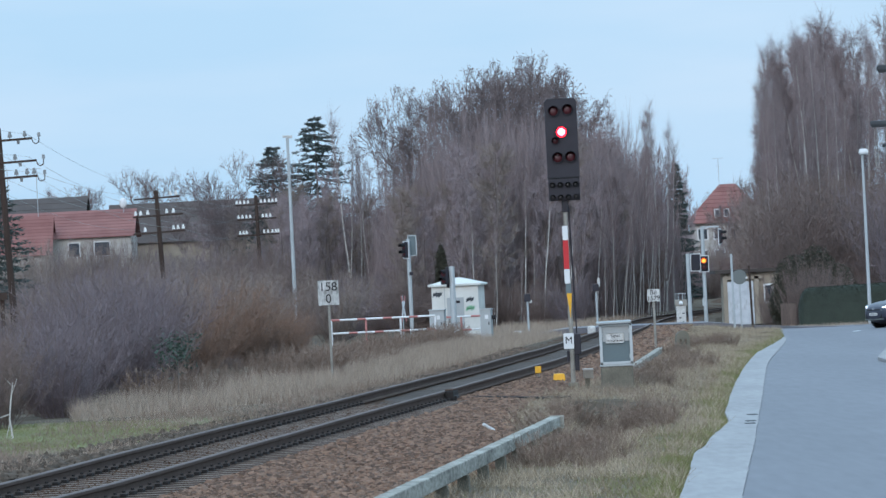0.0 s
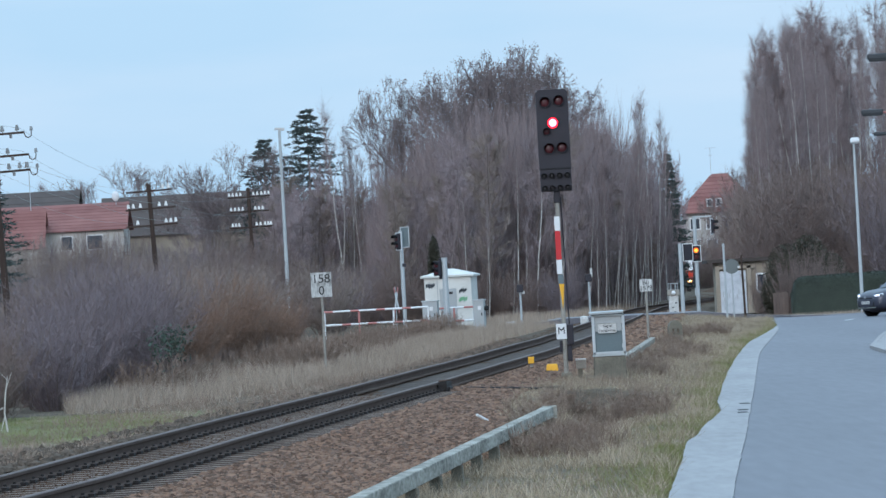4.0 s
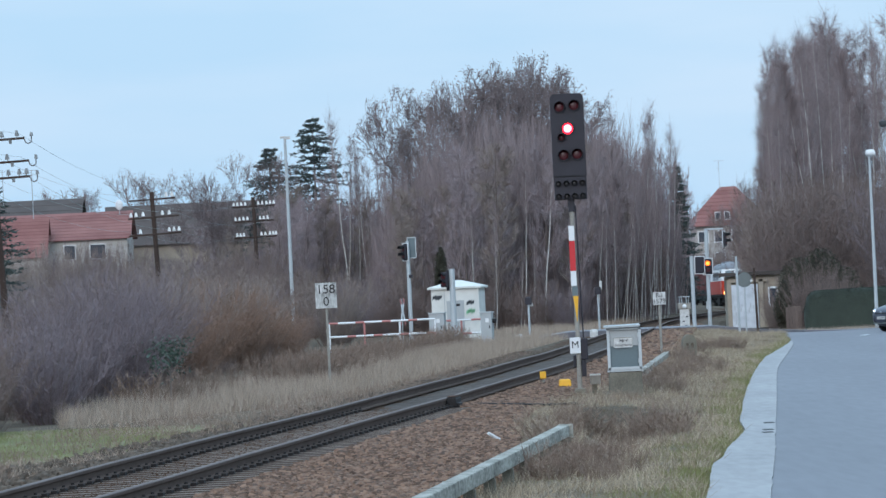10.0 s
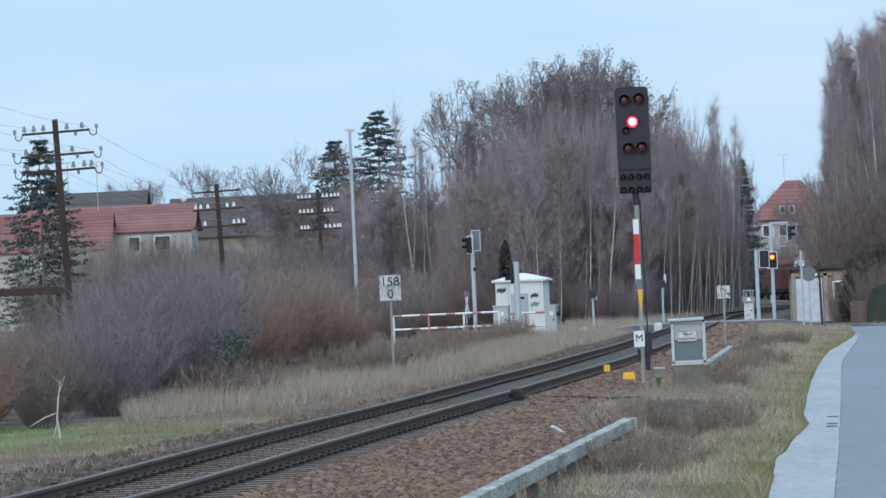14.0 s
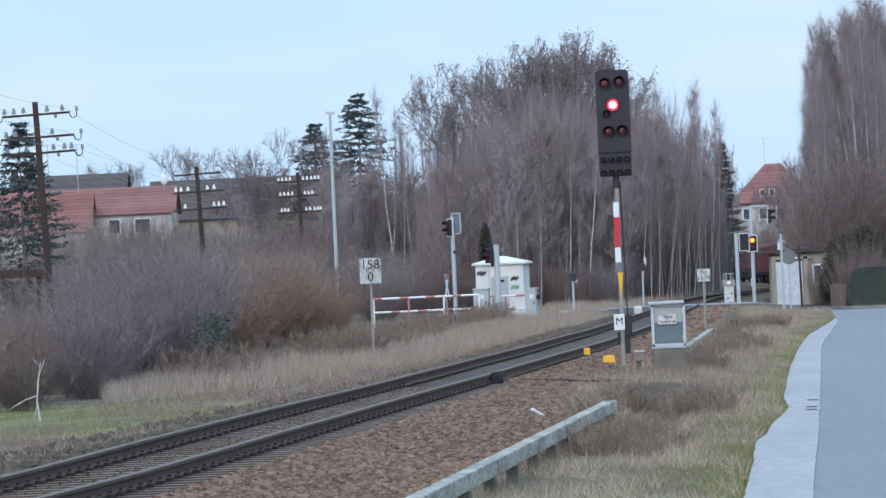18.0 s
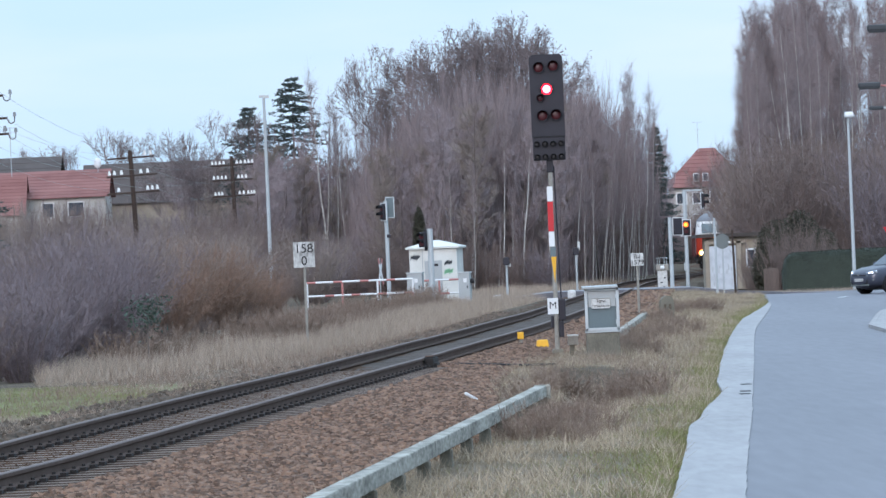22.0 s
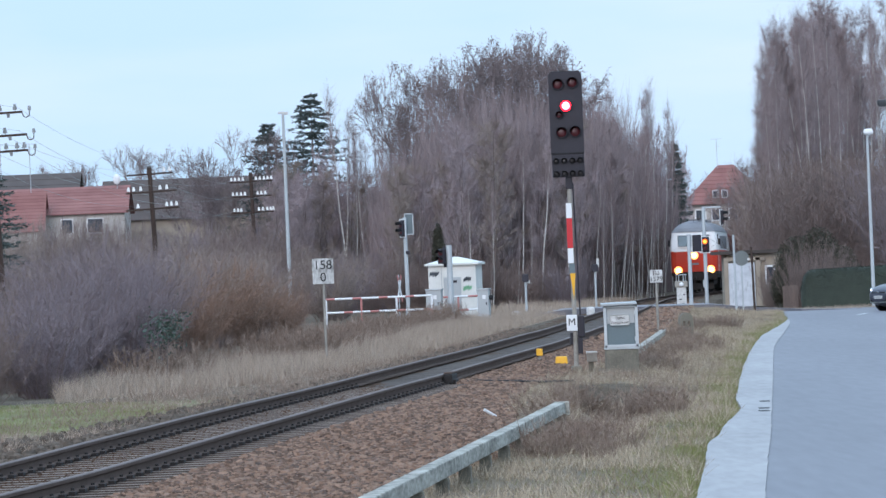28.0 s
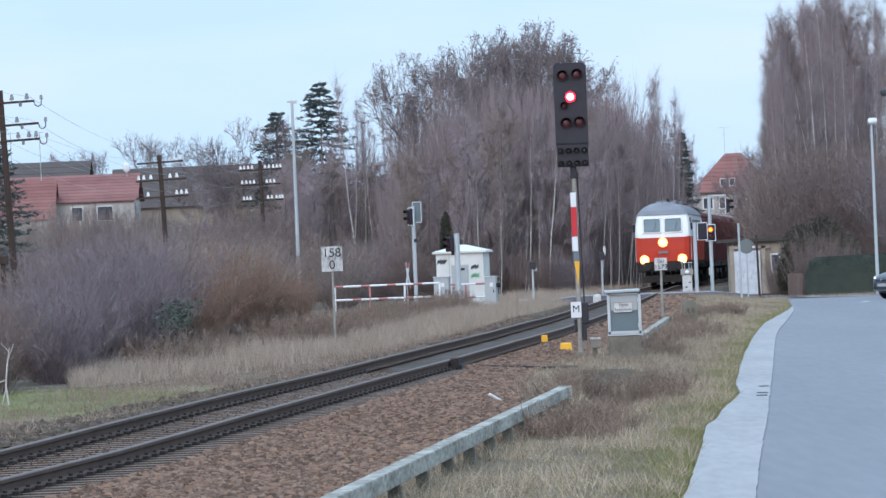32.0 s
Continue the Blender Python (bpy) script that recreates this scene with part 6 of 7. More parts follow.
def left_low(rng, n):
    y = 55 + 130 * rng.random(n)
    return clumped(rng, tx(y) - 2.5 - rng.random(n) * 3.2, y, 0.65)


def lawn(rng, n):
    y = 79 + 18 * rng.random(n)
    return tx(y) - np.interp(y, [79, 91, 97], [2.9, 3.4, 5.2]) - rng.random(n) * 4.4, y


def verge(rng, n):
    y = 38 + 188 * rng.random(n) ** 1.3
    a = tx(y) + foot_at(y) + 0.05
    return a + (gx(y) - 0.05 - a) * rng.random(n), y


def verge_clumps(rng, n):
    x, y = verge(rng, n)
    return clumped(rng, x, y, 0.38, 0.9)


def verge_bare(rng, n):
    y = 74 + 70 * rng.random(n)
    a, b = tx(y) + foot_at(y) + 0.1, gx(y) - 0.5
    x = a + (b - a) * np.clip(0.45 + 0.28 * rng.normal(size=n), 0, 1)
    return clumped(rng, x, y, 0.5, 1.3)


def gutter_edge(rng, n):
    y = 38 + 186 * rng.random(n) ** 1.25
    return np.array([gutter_grown(q) for q in y]) - np.abs(rng.normal(size=n)) * 0.28 + 0.04, y


def green_edge(rng, n):
    y = 38 + 150 * rng.random(n) ** 1.2
    x = gx(y) - np.abs(rng.normal(size=n)) * np.interp(y, [38, 60, 95, 180], [1.5, 0.8, 0.35, 0.35])
    return clumped(rng, x, y, 0.6, 0.5)


def crossing_side(rng, n):
    x = 12.5 + 14 * rng.random(n)
    return x, np.interp(x, [10, 11, 13, 16.2, 18, 21, 60], [242.5, 238.5, 227, 225.5, 227.5, 231.5, 223]) + rng.random(n) * np.interp(x, [12, 13, 17, 21], [3.0, 9.0, 9.0, 4.0])


def wood_edge(rng, n):
    y = 246 + 90 * rng.random(n)
    return tx(y) - 2.6 - rng.random(n) * 6, y


grass("dry_grass", "tall dry straw-coloured grass before the thicket", 140000, 1, left_strip, 0.08, 0.56, 0.011, "straw", 0.4)
grass("dry_weeds", "short dry weeds beside the track", 44000, 2, left_low, 0.05, 0.24, 0.010, "weed", 0.6)
def left_near(rng, n):
    y = np.where(rng.random(n) < 0.6, 50 + 29 * rng.random(n), 91 + 40 * rng.random(n))
    return clumped(rng, tx(y) - 2.3 - rng.random(n) * 4.5, y, 0.7, 0.7)


grass("trackside_straw", "thin straw-coloured grass beside the ballast", 40000, 13, left_near, 0.04, 0.20, 0.009, "straw", 0.7)
grass("lawn_grass", "mown green grass beside the line", 56000, 3, lawn, 0.02, 0.07, 0.012, "green", 0.7)
grass("verge_grass", "matted olive winter grass on the verge", 90000, 4, verge, 0.03, 0.17, 0.008, "olive", 1.0)
grass("verge_straw", "straw-coloured tufts of dead grass on the verge", 120000, 5, verge_clumps, 0.06, 0.32, 0.007, "straw_bright", 0.75)
grass("verge_weeds", "brown broken weed stalks on the verge", 32000, 12, verge_bare, 0.04, 0.26, 0.009, "weed", 0.8)
grass("gutter_grass", "green grass growing over the concrete strip", 56000, 6, gutter_edge, 0.02, 0.11, 0.009, "green", 0.8)
grass("verge_green", "short green grass along the concrete strip", 60000, 11, green_edge, 0.03, 0.12, 0.009, "green", 0.8)
grass("roadside_grass", "dry grass along the far edge of the side road", 16000, 7, crossing_side, 0.06, 0.26, 0.016, "straw", 0.5)
grass("wood_edge_grass", "dry grass between the track and the wood", 14000, 8, wood_edge, 0.15, 0.6, 0.03, "straw", 0.3)


# distant woods close the place behind the trees
def distant_woods():
    v, f = [], []
    n = 260
    for i in range(n + 1):
        a = -math.pi + 2 * math.pi * i / n
        r = 780 if abs(a) < 0.2 else 420
        x, y = math.sin(a) * r, math.cos(a) * r
        u = x / max(1.0, y) if y > 0 else 9
        h = 6.0 + 2.5 * noise.noise(Vector((a * 9, 0, 0))) + 1.0 * noise.noise(Vector((a * 90, 3, 0)))
        if -0.03 < u < 0.042:
            h = EYE + sky_slope(u) * r * 0.55 + 1.2 * noise.noise(Vector((a * 300, 3, 0)))
        elif u < 9 and u < -0.03 and y > 0:
            h = 6.4 + 1.0 * noise.noise(Vector((a * 200, 3, 0)))
        elif 0.042 <= u < 0.054:
            h = 5.0
        elif 0.054 <= u < 0.2:
            h = 12.0 + 2 * noise.noise(Vector((a * 200, 3, 0)))
        v += [(x, y, -0.5), (x * 1.002, y * 1.002, h * 0.5), (x * 1.006, y * 1.006, h)]
    for i in range(n):
        for k in range(2):
            f.append((i * 3 + k, i * 3 + 3 + k, i * 3 + 4 + k, i * 3 + 1 + k))
    tagged(sheet("distant_woods", v, f, "far_wood"), "dim brown bank of distant winter woods", "woods", kind="stuff")


distant_woods()


# ---- masts, telegraph poles, street lamps ----
def telegraph(x, y, top, arms, lean, insul, label, hooks=False, ware="insulator"):
    p = thing("telegraph_pole", label, "telegraph pole", pose(x, y, 0.0, 0, lean, 4), group="telegraph poles")
    rodded("pole", "wood_pole", p, (0, 0, -0.5), (0, 0, top), 0.15, 0.11, 10, "dark creosoted wooden pole")
    for (z, w), row in zip(arms, insul):
        a = boxed("cross_arm", "wood_pole", p, (0, -0.10, z), (w, 0.07, 0.085), 0.008)
        for sx in row:
            bm = B()
            rod(bm, (sx, -0.10, z + 0.02), (sx, -0.10, z + 0.12), 0.014, n=6)
            part("pin", bm, "wood_pole", a)
            bm = B()
            rod(bm, (sx, -0.10, z + 0.09), (sx, -0.10, z + 0.20), 0.085, 0.078, 10)
            rod(bm, (sx, -0.10, z + 0.20), (sx, -0.10, z + 0.30), 0.058, 0.05, 10)
            part("insulator", bm, ware, a, "porcelain insulator")
        if hooks:
            # curved iron brackets under the ends of the arm, with a lower insulator
            for e in (-1, 1):
                bm = B()
                pts = [(e * (w / 2 - 0.02), -0.10, z), (e * (w / 2 + 0.02), -0.10, z - 0.16), (e * (w / 2 + 0.12), -0.10, z - 0.22), (e * (w / 2 + 0.24), -0.10, z - 0.16), (e * (w / 2 + 0.26), -0.10, z + 0.06)]
                for q, r in zip(pts, pts[1:]):
                    rod(bm, q, r, 0.018, n=6)
                part("bracket", bm, "wood_pole", a)
                bm = B()
                rod(bm, (e * (w / 2 + 0.26), -0.10, z + 0.04), (e * (w / 2 + 0.26), -0.10, z + 0.2), 0.07, 0.05, 10)
                part("insulator", bm, ware, a, "porcelain insulator")
            bm = B()
            rod(bm, (0.72, -0.10, z - 0.02), (0.72, -0.10, z - 0.18), 0.065, 0.05, 10)
            part("insulator", bm, ware, a, "porcelain insulator")
    return p


telegraph(-16.75, 203.0, 9.18, ((8.70, 2.5), (7.86, 2.7), (7.28, 2.7)), -2.2, ((-1.15, -0.8, -0.45, 0.42, 0.98), (-1.15, -0.8, 0.55), (-1.15, -0.45, 0.55, 0.95, 1.22)), "tall leaning telegraph pole with three insulator arms", True, "dull_insulator")
telegraph(-14.72, 270.7, 7.98, ((7.60, 2.3), (6.72, 2.5), (5.88, 2.6)), -2.0, ((0.7, 0.98), (-1.1, -0.85, -0.5, 0.45, 0.78), (-0.7, 0.72, 0.95, 1.2)), "dark telegraph pole with three insulator arms")
telegraph(-12.3, 336.0, 8.75, ((8.18, 2.6), (7.28, 2.4), (6.30, 2.6)), -1.0, ((-1.2, -0.98, -0.74, -0.5, 0.3, 0.54, 0.8, 1.02, 1.24), (-1.14, -0.9, -0.66, -0.42, 0.36, 0.58, 0.82), (-1.1, -0.9, -0.7, 0.38, 0.62, 0.9, 1.1, 1.26)), "far telegraph pole with rows of white insulators")
b = thing("rail_fence", "old weathered wooden rail by the telegraph pole", "fence", pose(-18.9, 200.0, 0))
part("fence_rail", box(B(), 0.0, 0, 2.85, 4.2, 0.12, 0.28, 0.02), "wood_pole", b)
for q in (1.9,):
    part("fence_post", box(B(), q, 0.12, 1.2, 0.16, 0.16, 3.2, 0.02), "wood_pole", b)


def wires():
    w = thing("telegraph_wires", "thin sagging copper telegraph wires between the poles", "wires")
    spans = []
    a, b2, c = (-17.1, 203.0), (-14.9, 270.7), (-12.3, 336.0)
    for z0, z1, z2 in ((8.9, 7.8, 8.35), (8.05, 6.9, 7.45), (7.48, 6.05, 6.5)):
        for sx in (-1.1, 1.1):
            spans.append(((a[0] + sx, a[1], z0), (b2[0] + sx, b2[1], z1)))
            spans.append(((b2[0] + sx, b2[1], z1), (c[0] + sx, c[1], z2)))
            spans.append(((a[0] + sx - 2.2, a[1] - 66, z0 + 1.2), (a[0] + sx, a[1], z0)))
    for p, q in spans:
        bm = B()
        p, q = Vector(p), Vector(q)
        pts = [p.lerp(q, i / 10) - Vector((0, 0, 0.55 * 4 * (i / 10) * (1 - i / 10))) for i in range(11)]
        rings = [[bm.verts.new(s + Vector((0.006 * math.cos(g), 0, 0.006 * math.sin(g)))) for g in (1.57, 3.67, 5.76)] for s in pts]
        for s, t in zip(rings, rings[1:]):
            for i in range(3):
                bm.faces.new((s[i], s[(i + 1) % 3], t[(i + 1) % 3], t[i]))
        part("wire", bm, "wire", w)


wires()


def lamps():
    m = thing("lighting_mast", "tall grey steel mast with a small lamp on top", "mast", pose(-9.08, 295.3, 0))
    rodded("pole", "galvanised", m, (0, 0, -0.3), (0, 0, 11.0), 0.12, 0.075, 10)
    part("lamp_head", box(box(B(), -0.1, 0, 11.08, 0.32, 0.2, 0.12, 0.02), 0.16, 0, 11.05, 0.22, 0.2, 0.16, 0.02), "dirty_white", m)
    s = thing("street_lamp", "slim grey street lamp post with a white lantern", "street lamp", pose(17.35, 231.0, 0), group="street lamps")
    rodded("pole", "galvanised", s, (0, 0, -0.3), (0, 0, 7.22), 0.085, 0.05, 10)
    part("lantern", box(B(), 0.05, 0, 7.36, 0.43, 0.38, 0.19, 0.06, 0.75), "white", s, "white lantern")
    part("lantern_glass", box(B(), 0.05, 0, 7.24, 0.36, 0.32, 0.07, 0.03), "galvanised", s)
    for x, y, z, reach, w, lab, mat in ((12.85, 157.2, 8.1, 2.6, 0.78, "street lamp with a long dark lantern on an arm", "galvanised"), (14.85, 187.4, 7.3, 2.6, 0.76, "street lamp with a dark lantern on a rusty arm", "faded_red")):
        s = thing("street_lamp", lab, "street lamp", pose(x + reach, y, 0), group="street lamps")
        rodded("pole", "concrete", s, (0, 0, -0.3), (0, 0, z - 0.35), 0.12, 0.09, 10)
        rodded("arm", mat, s, (0, 0, z - 0.35), (-reach * 0.5, 0, z - 0.06), 0.04, 0.035, 8)
        rodded("arm", mat, s, (-reach * 0.5, 0, z - 0.06), (-reach + 0.3, 0, z + 0.02), 0.035, 0.03, 8)
        part("lantern", box(box(B(), -reach + 0.0, 0, z + 0.04, w, 0.26, 0.18, 0.05), -reach, 0, z - 0.06, w * 0.9, 0.2, 0.08, 0.03), "lamp_dark", s, "dark flat lantern")
    s = thing("street_lamp", "concrete street lamp post with a curved bracket", "street lamp", pose(17.7, 211.8, 0), group="street lamps")
    rodded("pole", "concrete", s, (0, 0, -0.3), (0, 0, 6.3), 0.13, 0.085, 10)
    bm = B()
    pts = [(0, 0, 6.3), (0.0, 0, 6.75), (-0.06, 0, 6.98), (-0.2, 0, 7.1), (-0.42, 0, 7.12)]
    for p, q in zip(pts, pts[1:]):
        rod(bm, p, q, 0.035, n=8)
    part("bracket", bm, "galvanised", s)
    part("lantern", box(B(), -0.68, 0, 7.12, 0.56, 0.26, 0.15, 0.05), "lamp_dark", s)


lamps()


def traffic_signs():
    s = thing("warning_sign", "red-bordered triangular railway warning sign with distance plates", "traffic sign", pose(15.62, 187.0, 0))
    rodded("post", "galvanised", s, (0, 0.05, -0.3), (0, 0.05, 2.5), 0.035, n=8)

    def tri(name, r, y, z, mat, parent, up=1, lab="", x=0.0):
        v = []
        for yy in (y, y + 0.012):
            v += [(x - r * 0.866, yy, z - up * r * 0.5), (x + r * 0.866, yy, z - up * r * 0.5), (x, yy, z + up * r)]
        return sheet(name, v, [(0, 1, 2), (5, 4, 3), (0, 3, 4, 1), (1, 4, 5, 2), (2, 5, 3, 0)], mat, None, parent, lab)
    t = tri("triangle_board", 0.54, 0.0, 2.05, "red", s, 1, "red triangle border")
    tri("face", 0.40, -0.008, 2.05, "white", t)
    bm = B()
    box(bm, 0.02, -0.016, 1.93, 0.34, 0.006, 0.10)
    box(bm, 0.11, -0.016, 2.03, 0.14, 0.006, 0.14)
    box(bm, -0.10, -0.016, 2.01, 0.05, 0.006, 0.10)
    part("train_symbol", bm, "black", t)
    boxed("distance_plate", "white", s, (0.05, 0.0, 1.52), (0.50, 0.015, 0.27), 0.01, "white distance plate")
    text_mesh("lettering", "50 m", 0.19, "black", s, pose(0.05, -0.012, 1.52, 90))
    boxed("arrow_plate", "white", s, (0.05, 0.0, 1.21), (0.50, 0.015, 0.27), 0.01, "white plate with a black arrow")
    bm = B()
    box(bm, 0.08, -0.011, 1.21, 0.26, 0.006, 0.03)
    box(bm, 0.20, -0.0115, 1.17, 0.03, 0.006, 0.10)
    part("arrow", bm, "black", s)
    v = [(-0.15, -0.012, 1.21), (-0.04, -0.012, 1.14), (-0.04, -0.012, 1.28), (-0.15, -0.008, 1.21), (-0.04, -0.008, 1.14), (-0.04, -0.008, 1.28)]
    sheet("arrow_tip", v, [(0, 1, 2), (5, 4, 3), (0, 3, 4, 1), (1, 4, 5, 2), (2, 5, 3, 0)], "black", None, s)
    g = thing("give_way_sign", "red and white give way sign behind the warning sign", "traffic sign", pose(16.25, 196.0, 0))
    rodded("post", "galvanised", g, (0, 0.05, -0.3), (0, 0.05, 2.6), 0.035, n=8)
    t = tri("triangle_board", 0.52, 0.0, 2.25, "red", g, -1, "inverted red triangle")
    tri("face", 0.33, -0.008, 2.25, "white", t, -1)


traffic_signs()


def road_details():
    v, f = [], []
    for i, (x, y) in enumerate(((14.78, 203.0), (21.0, 199.0), (27.2, 195.5))):
        d = Vector((1.0, 6.0, 0)).normalized() * 1.5 if i == 0 else Vector((1.0, -0.55, 0)).normalized()
        n = Vector((-d.y, d.x, 0)).normalized() * 0.08
        c = Vector((x, y, 0.006))
        m = thing("road_mark", "short white painted road mark", "road marking", group="road marks")
        sheet("paint", [tuple(c - d + n), tuple(c - d - n), tuple(c + d - n), tuple(c + d + n)], [(0, 1, 2, 3)], "white", None, m)
    # raised pavement with a pale kerb at the corner
    pts = []
    ys = np.arange(40, 168, 1.0)
    for y in ys:
        pts.append((road_right(y), y))
    for k in range(int(len(ys) / 3)):
        y0, y1 = ys[0] + k * 3.0, ys[0] + k * 3.0 + 2.98
        if y0 < 100:
            continue
        x0, x1 = road_right(y0), road_right(y1)
        v = [(x0, y0, -0.1), (x1, y1, -0.1), (x1 + 0.15, y1, -0.1), (x0 + 0.15, y0, -0.1), (x0, y0, 0.08), (x1, y1, 0.08), (x1 + 0.15, y1, 0.10), (x0 + 0.15, y0, 0.10)]
        kb = sheet("kerb_stone", v, [(4, 7, 6, 5), (0, 4, 5, 1), (3, 2, 6, 7), (0, 3, 7, 4), (1, 5, 6, 2)], "gutter", None, None)
        kb.parent = KERB
    v, f = [], []
    for y in ys:
        x = road_right(y) + 0.15
        v += [(x, y, 0.095), (x + 1.6, y, 0.11), (x + 1.7, y, -0.1)]
    for j in range(len(ys) - 1):
        for i in range(2):
            f.append((j * 3 + i, j * 3 + 1 + i, j * 3 + 4 + i, j * 3 + 3 + i))
    tagged(sheet("pavement", v, f, "gutter"), "pale concrete pavement at the road corner", "pavement", kind="structure")


DRAIN = thing("drain_grate", "dark iron drain slots at the edge of the concrete strip", "drain")
for y in (79.2, 80.6, 84.5):
    boxed("drain_slot", "black", DRAIN, (road_edge(y) - 0.11, y, 0.013), (0.15, 0.5, 0.008))
KERB = tagged(new("kerb"), "pale concrete kerb round the road corner", "kerb", kind="structure")
road_details()


# ---- the waiting car ----
def car():
    """Faces +y in its own space, its middle at the origin."""
    c = thing("car", "dark blue-grey sport utility car with lit headlights waiting at the junction", "car", pose(18.0, 212.85, 0.0, 0, 0, 122))
    # stations along the body: y, half width, sill, shoulder height
    stations = [(-2.28, 0.62, 0.52, 0.86), (-2.18, 0.82, 0.36, 1.0), (-1.8, 0.90, 0.28, 1.06), (-0.9, 0.92, 0.25, 1.05), (0.2, 0.92, 0.25, 1.02), (0.9, 0.92, 0.25, 1.01), (1.5, 0.90, 0.26, 0.98), (1.95, 0.84, 0.28, 0.90), (2.18, 0.70, 0.32, 0.80), (2.28, 0.48, 0.40, 0.70)]
    bm = B()
    rings = []
    for y, w, lo, hi in stations:
        half = [(w * 0.80, lo), (w * 0.97, lo + 0.10), (w, lo + (hi - lo) * 0.5), (w * 0.97, lo + (hi - lo) * 0.82), (w * 0.84, hi), (w * 0.45, hi + 0.045)]
        rings.append([bm.verts.new((x, y, z)) for x, z in half] + [bm.verts.new((-x, y, z)) for x, z in half[::-1]])
    n = 12
    for a, b in zip(rings, rings[1:]):
        for i in range(n):
            bm.faces.new((a[i], a[(i + 1) % n], b[(i + 1) % n], b[i]))
    bm.faces.new(rings[0][::-1])
    bm.faces.new(rings[-1])
    bmesh.ops.recalc_face_normals(bm, faces=bm.faces)
    bmesh.ops.subdivide_edges(bm, edges=bm.edges[:], cuts=1, use_grid_fill=True, smooth=0.6)
    part("body", bm, "car_paint", c, "dark blue-grey metallic body", smooth=True)
    bm = B()
    rows = []
    for y, z, w in ((-2.16, 1.03, 0.80), (-1.92, 1.36, 0.70), (-1.55, 1.58, 0.62), (-0.7, 1.67, 0.60), (0.05, 1.645, 0.61), (0.40, 1.53, 0.64), (0.80, 1.27, 0.72), (1.18, 1.01, 0.80)):
        side = 0.80 + (0.60 - 0.80) * max(0.0, (z - 1.0) / 0.67)
        rows.append([bm.verts.new(q) for q in ((-0.84, y, 1.0), (-side - 0.02, y, z - 0.07 * (z > 1.1)), (-w * 0.75, y, z), (0, y, z + 0.02), (w * 0.75, y, z), (side + 0.02, y, z - 0.07 * (z > 1.1)), (0.84, y, 1.0))])
    for a, b in zip(rows, rows[1:]):
        for i in range(6):
            bm.faces.new((a[i], a[i + 1], b[i + 1], b[i]))
    bmesh.ops.recalc_face_normals(bm, faces=bm.faces)
    part("cabin", bm, "car_paint", c, smooth=True)
    v = [(-0.66, 1.10, 1.075), (0.66, 1.10, 1.075), (0.55, 0.42, 1.545), (-0.55, 0.42, 1.545)]
    sheet("windscreen", [(x, y + 0.012, z + 0.014) for x, y, z in v], [(0, 1, 2, 3)], "window", None, c, "reflecting windscreen")
    for s in (-1, 1):
        v = [(s * 0.842, 0.78, 1.08), (s * 0.842, -1.5, 1.10), (s * 0.70, -1.32, 1.50), (s * 0.695, 0.18, 1.50)]
        sheet("side_window", v, [(0, 1, 2, 3)], "window", None, c)
        h = part("headlight", box(B(), 0, 0, 0, 0.46, 0.10, 0.12, 0.04, m=pose(s * 0.62, 2.10, 0.80, 0, s * -10, s * -28)), "chrome", c, "slanted headlight")
        part("lamp_glow", box(B(), 0, 0, 0, 0.20, 0.03, 0.08, 0.014, m=pose(s * 0.60, 2.165, 0.79, 0, s * -10, s * -28)), "car_light", h)
        part("fog_lamp", box(B(), 0, 0, 0, 0.13, 0.03, 0.06, 0.01, m=pose(s * 0.66, 2.17, 0.50, 0, 0, s * -30)), "chrome", c)
        part("bumper_sweep", box(B(), 0, 0, 0, 0.36, 0.04, 0.05, 0.012, m=pose(s * 0.60, 2.20, 0.60, 0, s * 32, s * -26)), "sign_grey", c, "grey curved bumper trim")
        boxed("mirror", "car_paint", c, (s * 1.0, 0.72, 1.12), (0.2, 0.12, 0.15), 0.04)
        for y in (1.38, -1.36):
            part("arch", rod(B(), (s * 0.78, y, 0.37), (s * 0.925, y, 0.37), 0.42, 0.41, 24), "black", c)
            w = part("wheel", rod(B(), (s * 0.72, y, 0.355), (s * 0.945, y, 0.355), 0.355, 0.35, 24), "tyre", c)
            part("rim", rod(B(), (s * 0.90, y, 0.355), (s * 0.952, y, 0.355), 0.235, 0.225, 18), "chrome", w)
            for k in range(5):
                a = k * 1.2566
                boxed("spoke_gap", "black", w, (s * 0.953, y + 0.14 * math.cos(a), 0.355 + 0.14 * math.sin(a)), (0.006, 0.07, 0.07), 0.0)
    boxed("grille", "black", c, (0, 2.255, 0.70), (0.86, 0.06, 0.07), 0.02, "narrow black grille")
    boxed("badge", "chrome", c, (0, 2.30, 0.74), (0.13, 0.02, 0.08), 0.008)
    boxed("lower_intake", "black", c, (0, 2.25, 0.46), (1.05, 0.06, 0.20), 0.03)
    boxed("bumper_trim", "sign_grey", c, (0, 2.25, 0.33), (1.15, 0.06, 0.05), 0.015)
    p = boxed("number_plate", "dirty_white", c, (0, 2.295, 0.53), (0.52, 0.015, 0.11), 0.005)
    for k in range(6):
        boxed("plate_bar", "sign_grey", p, (-0.2 + 0.08 * k, 2.304, 0.53), (0.035, 0.003, 0.05))


car()


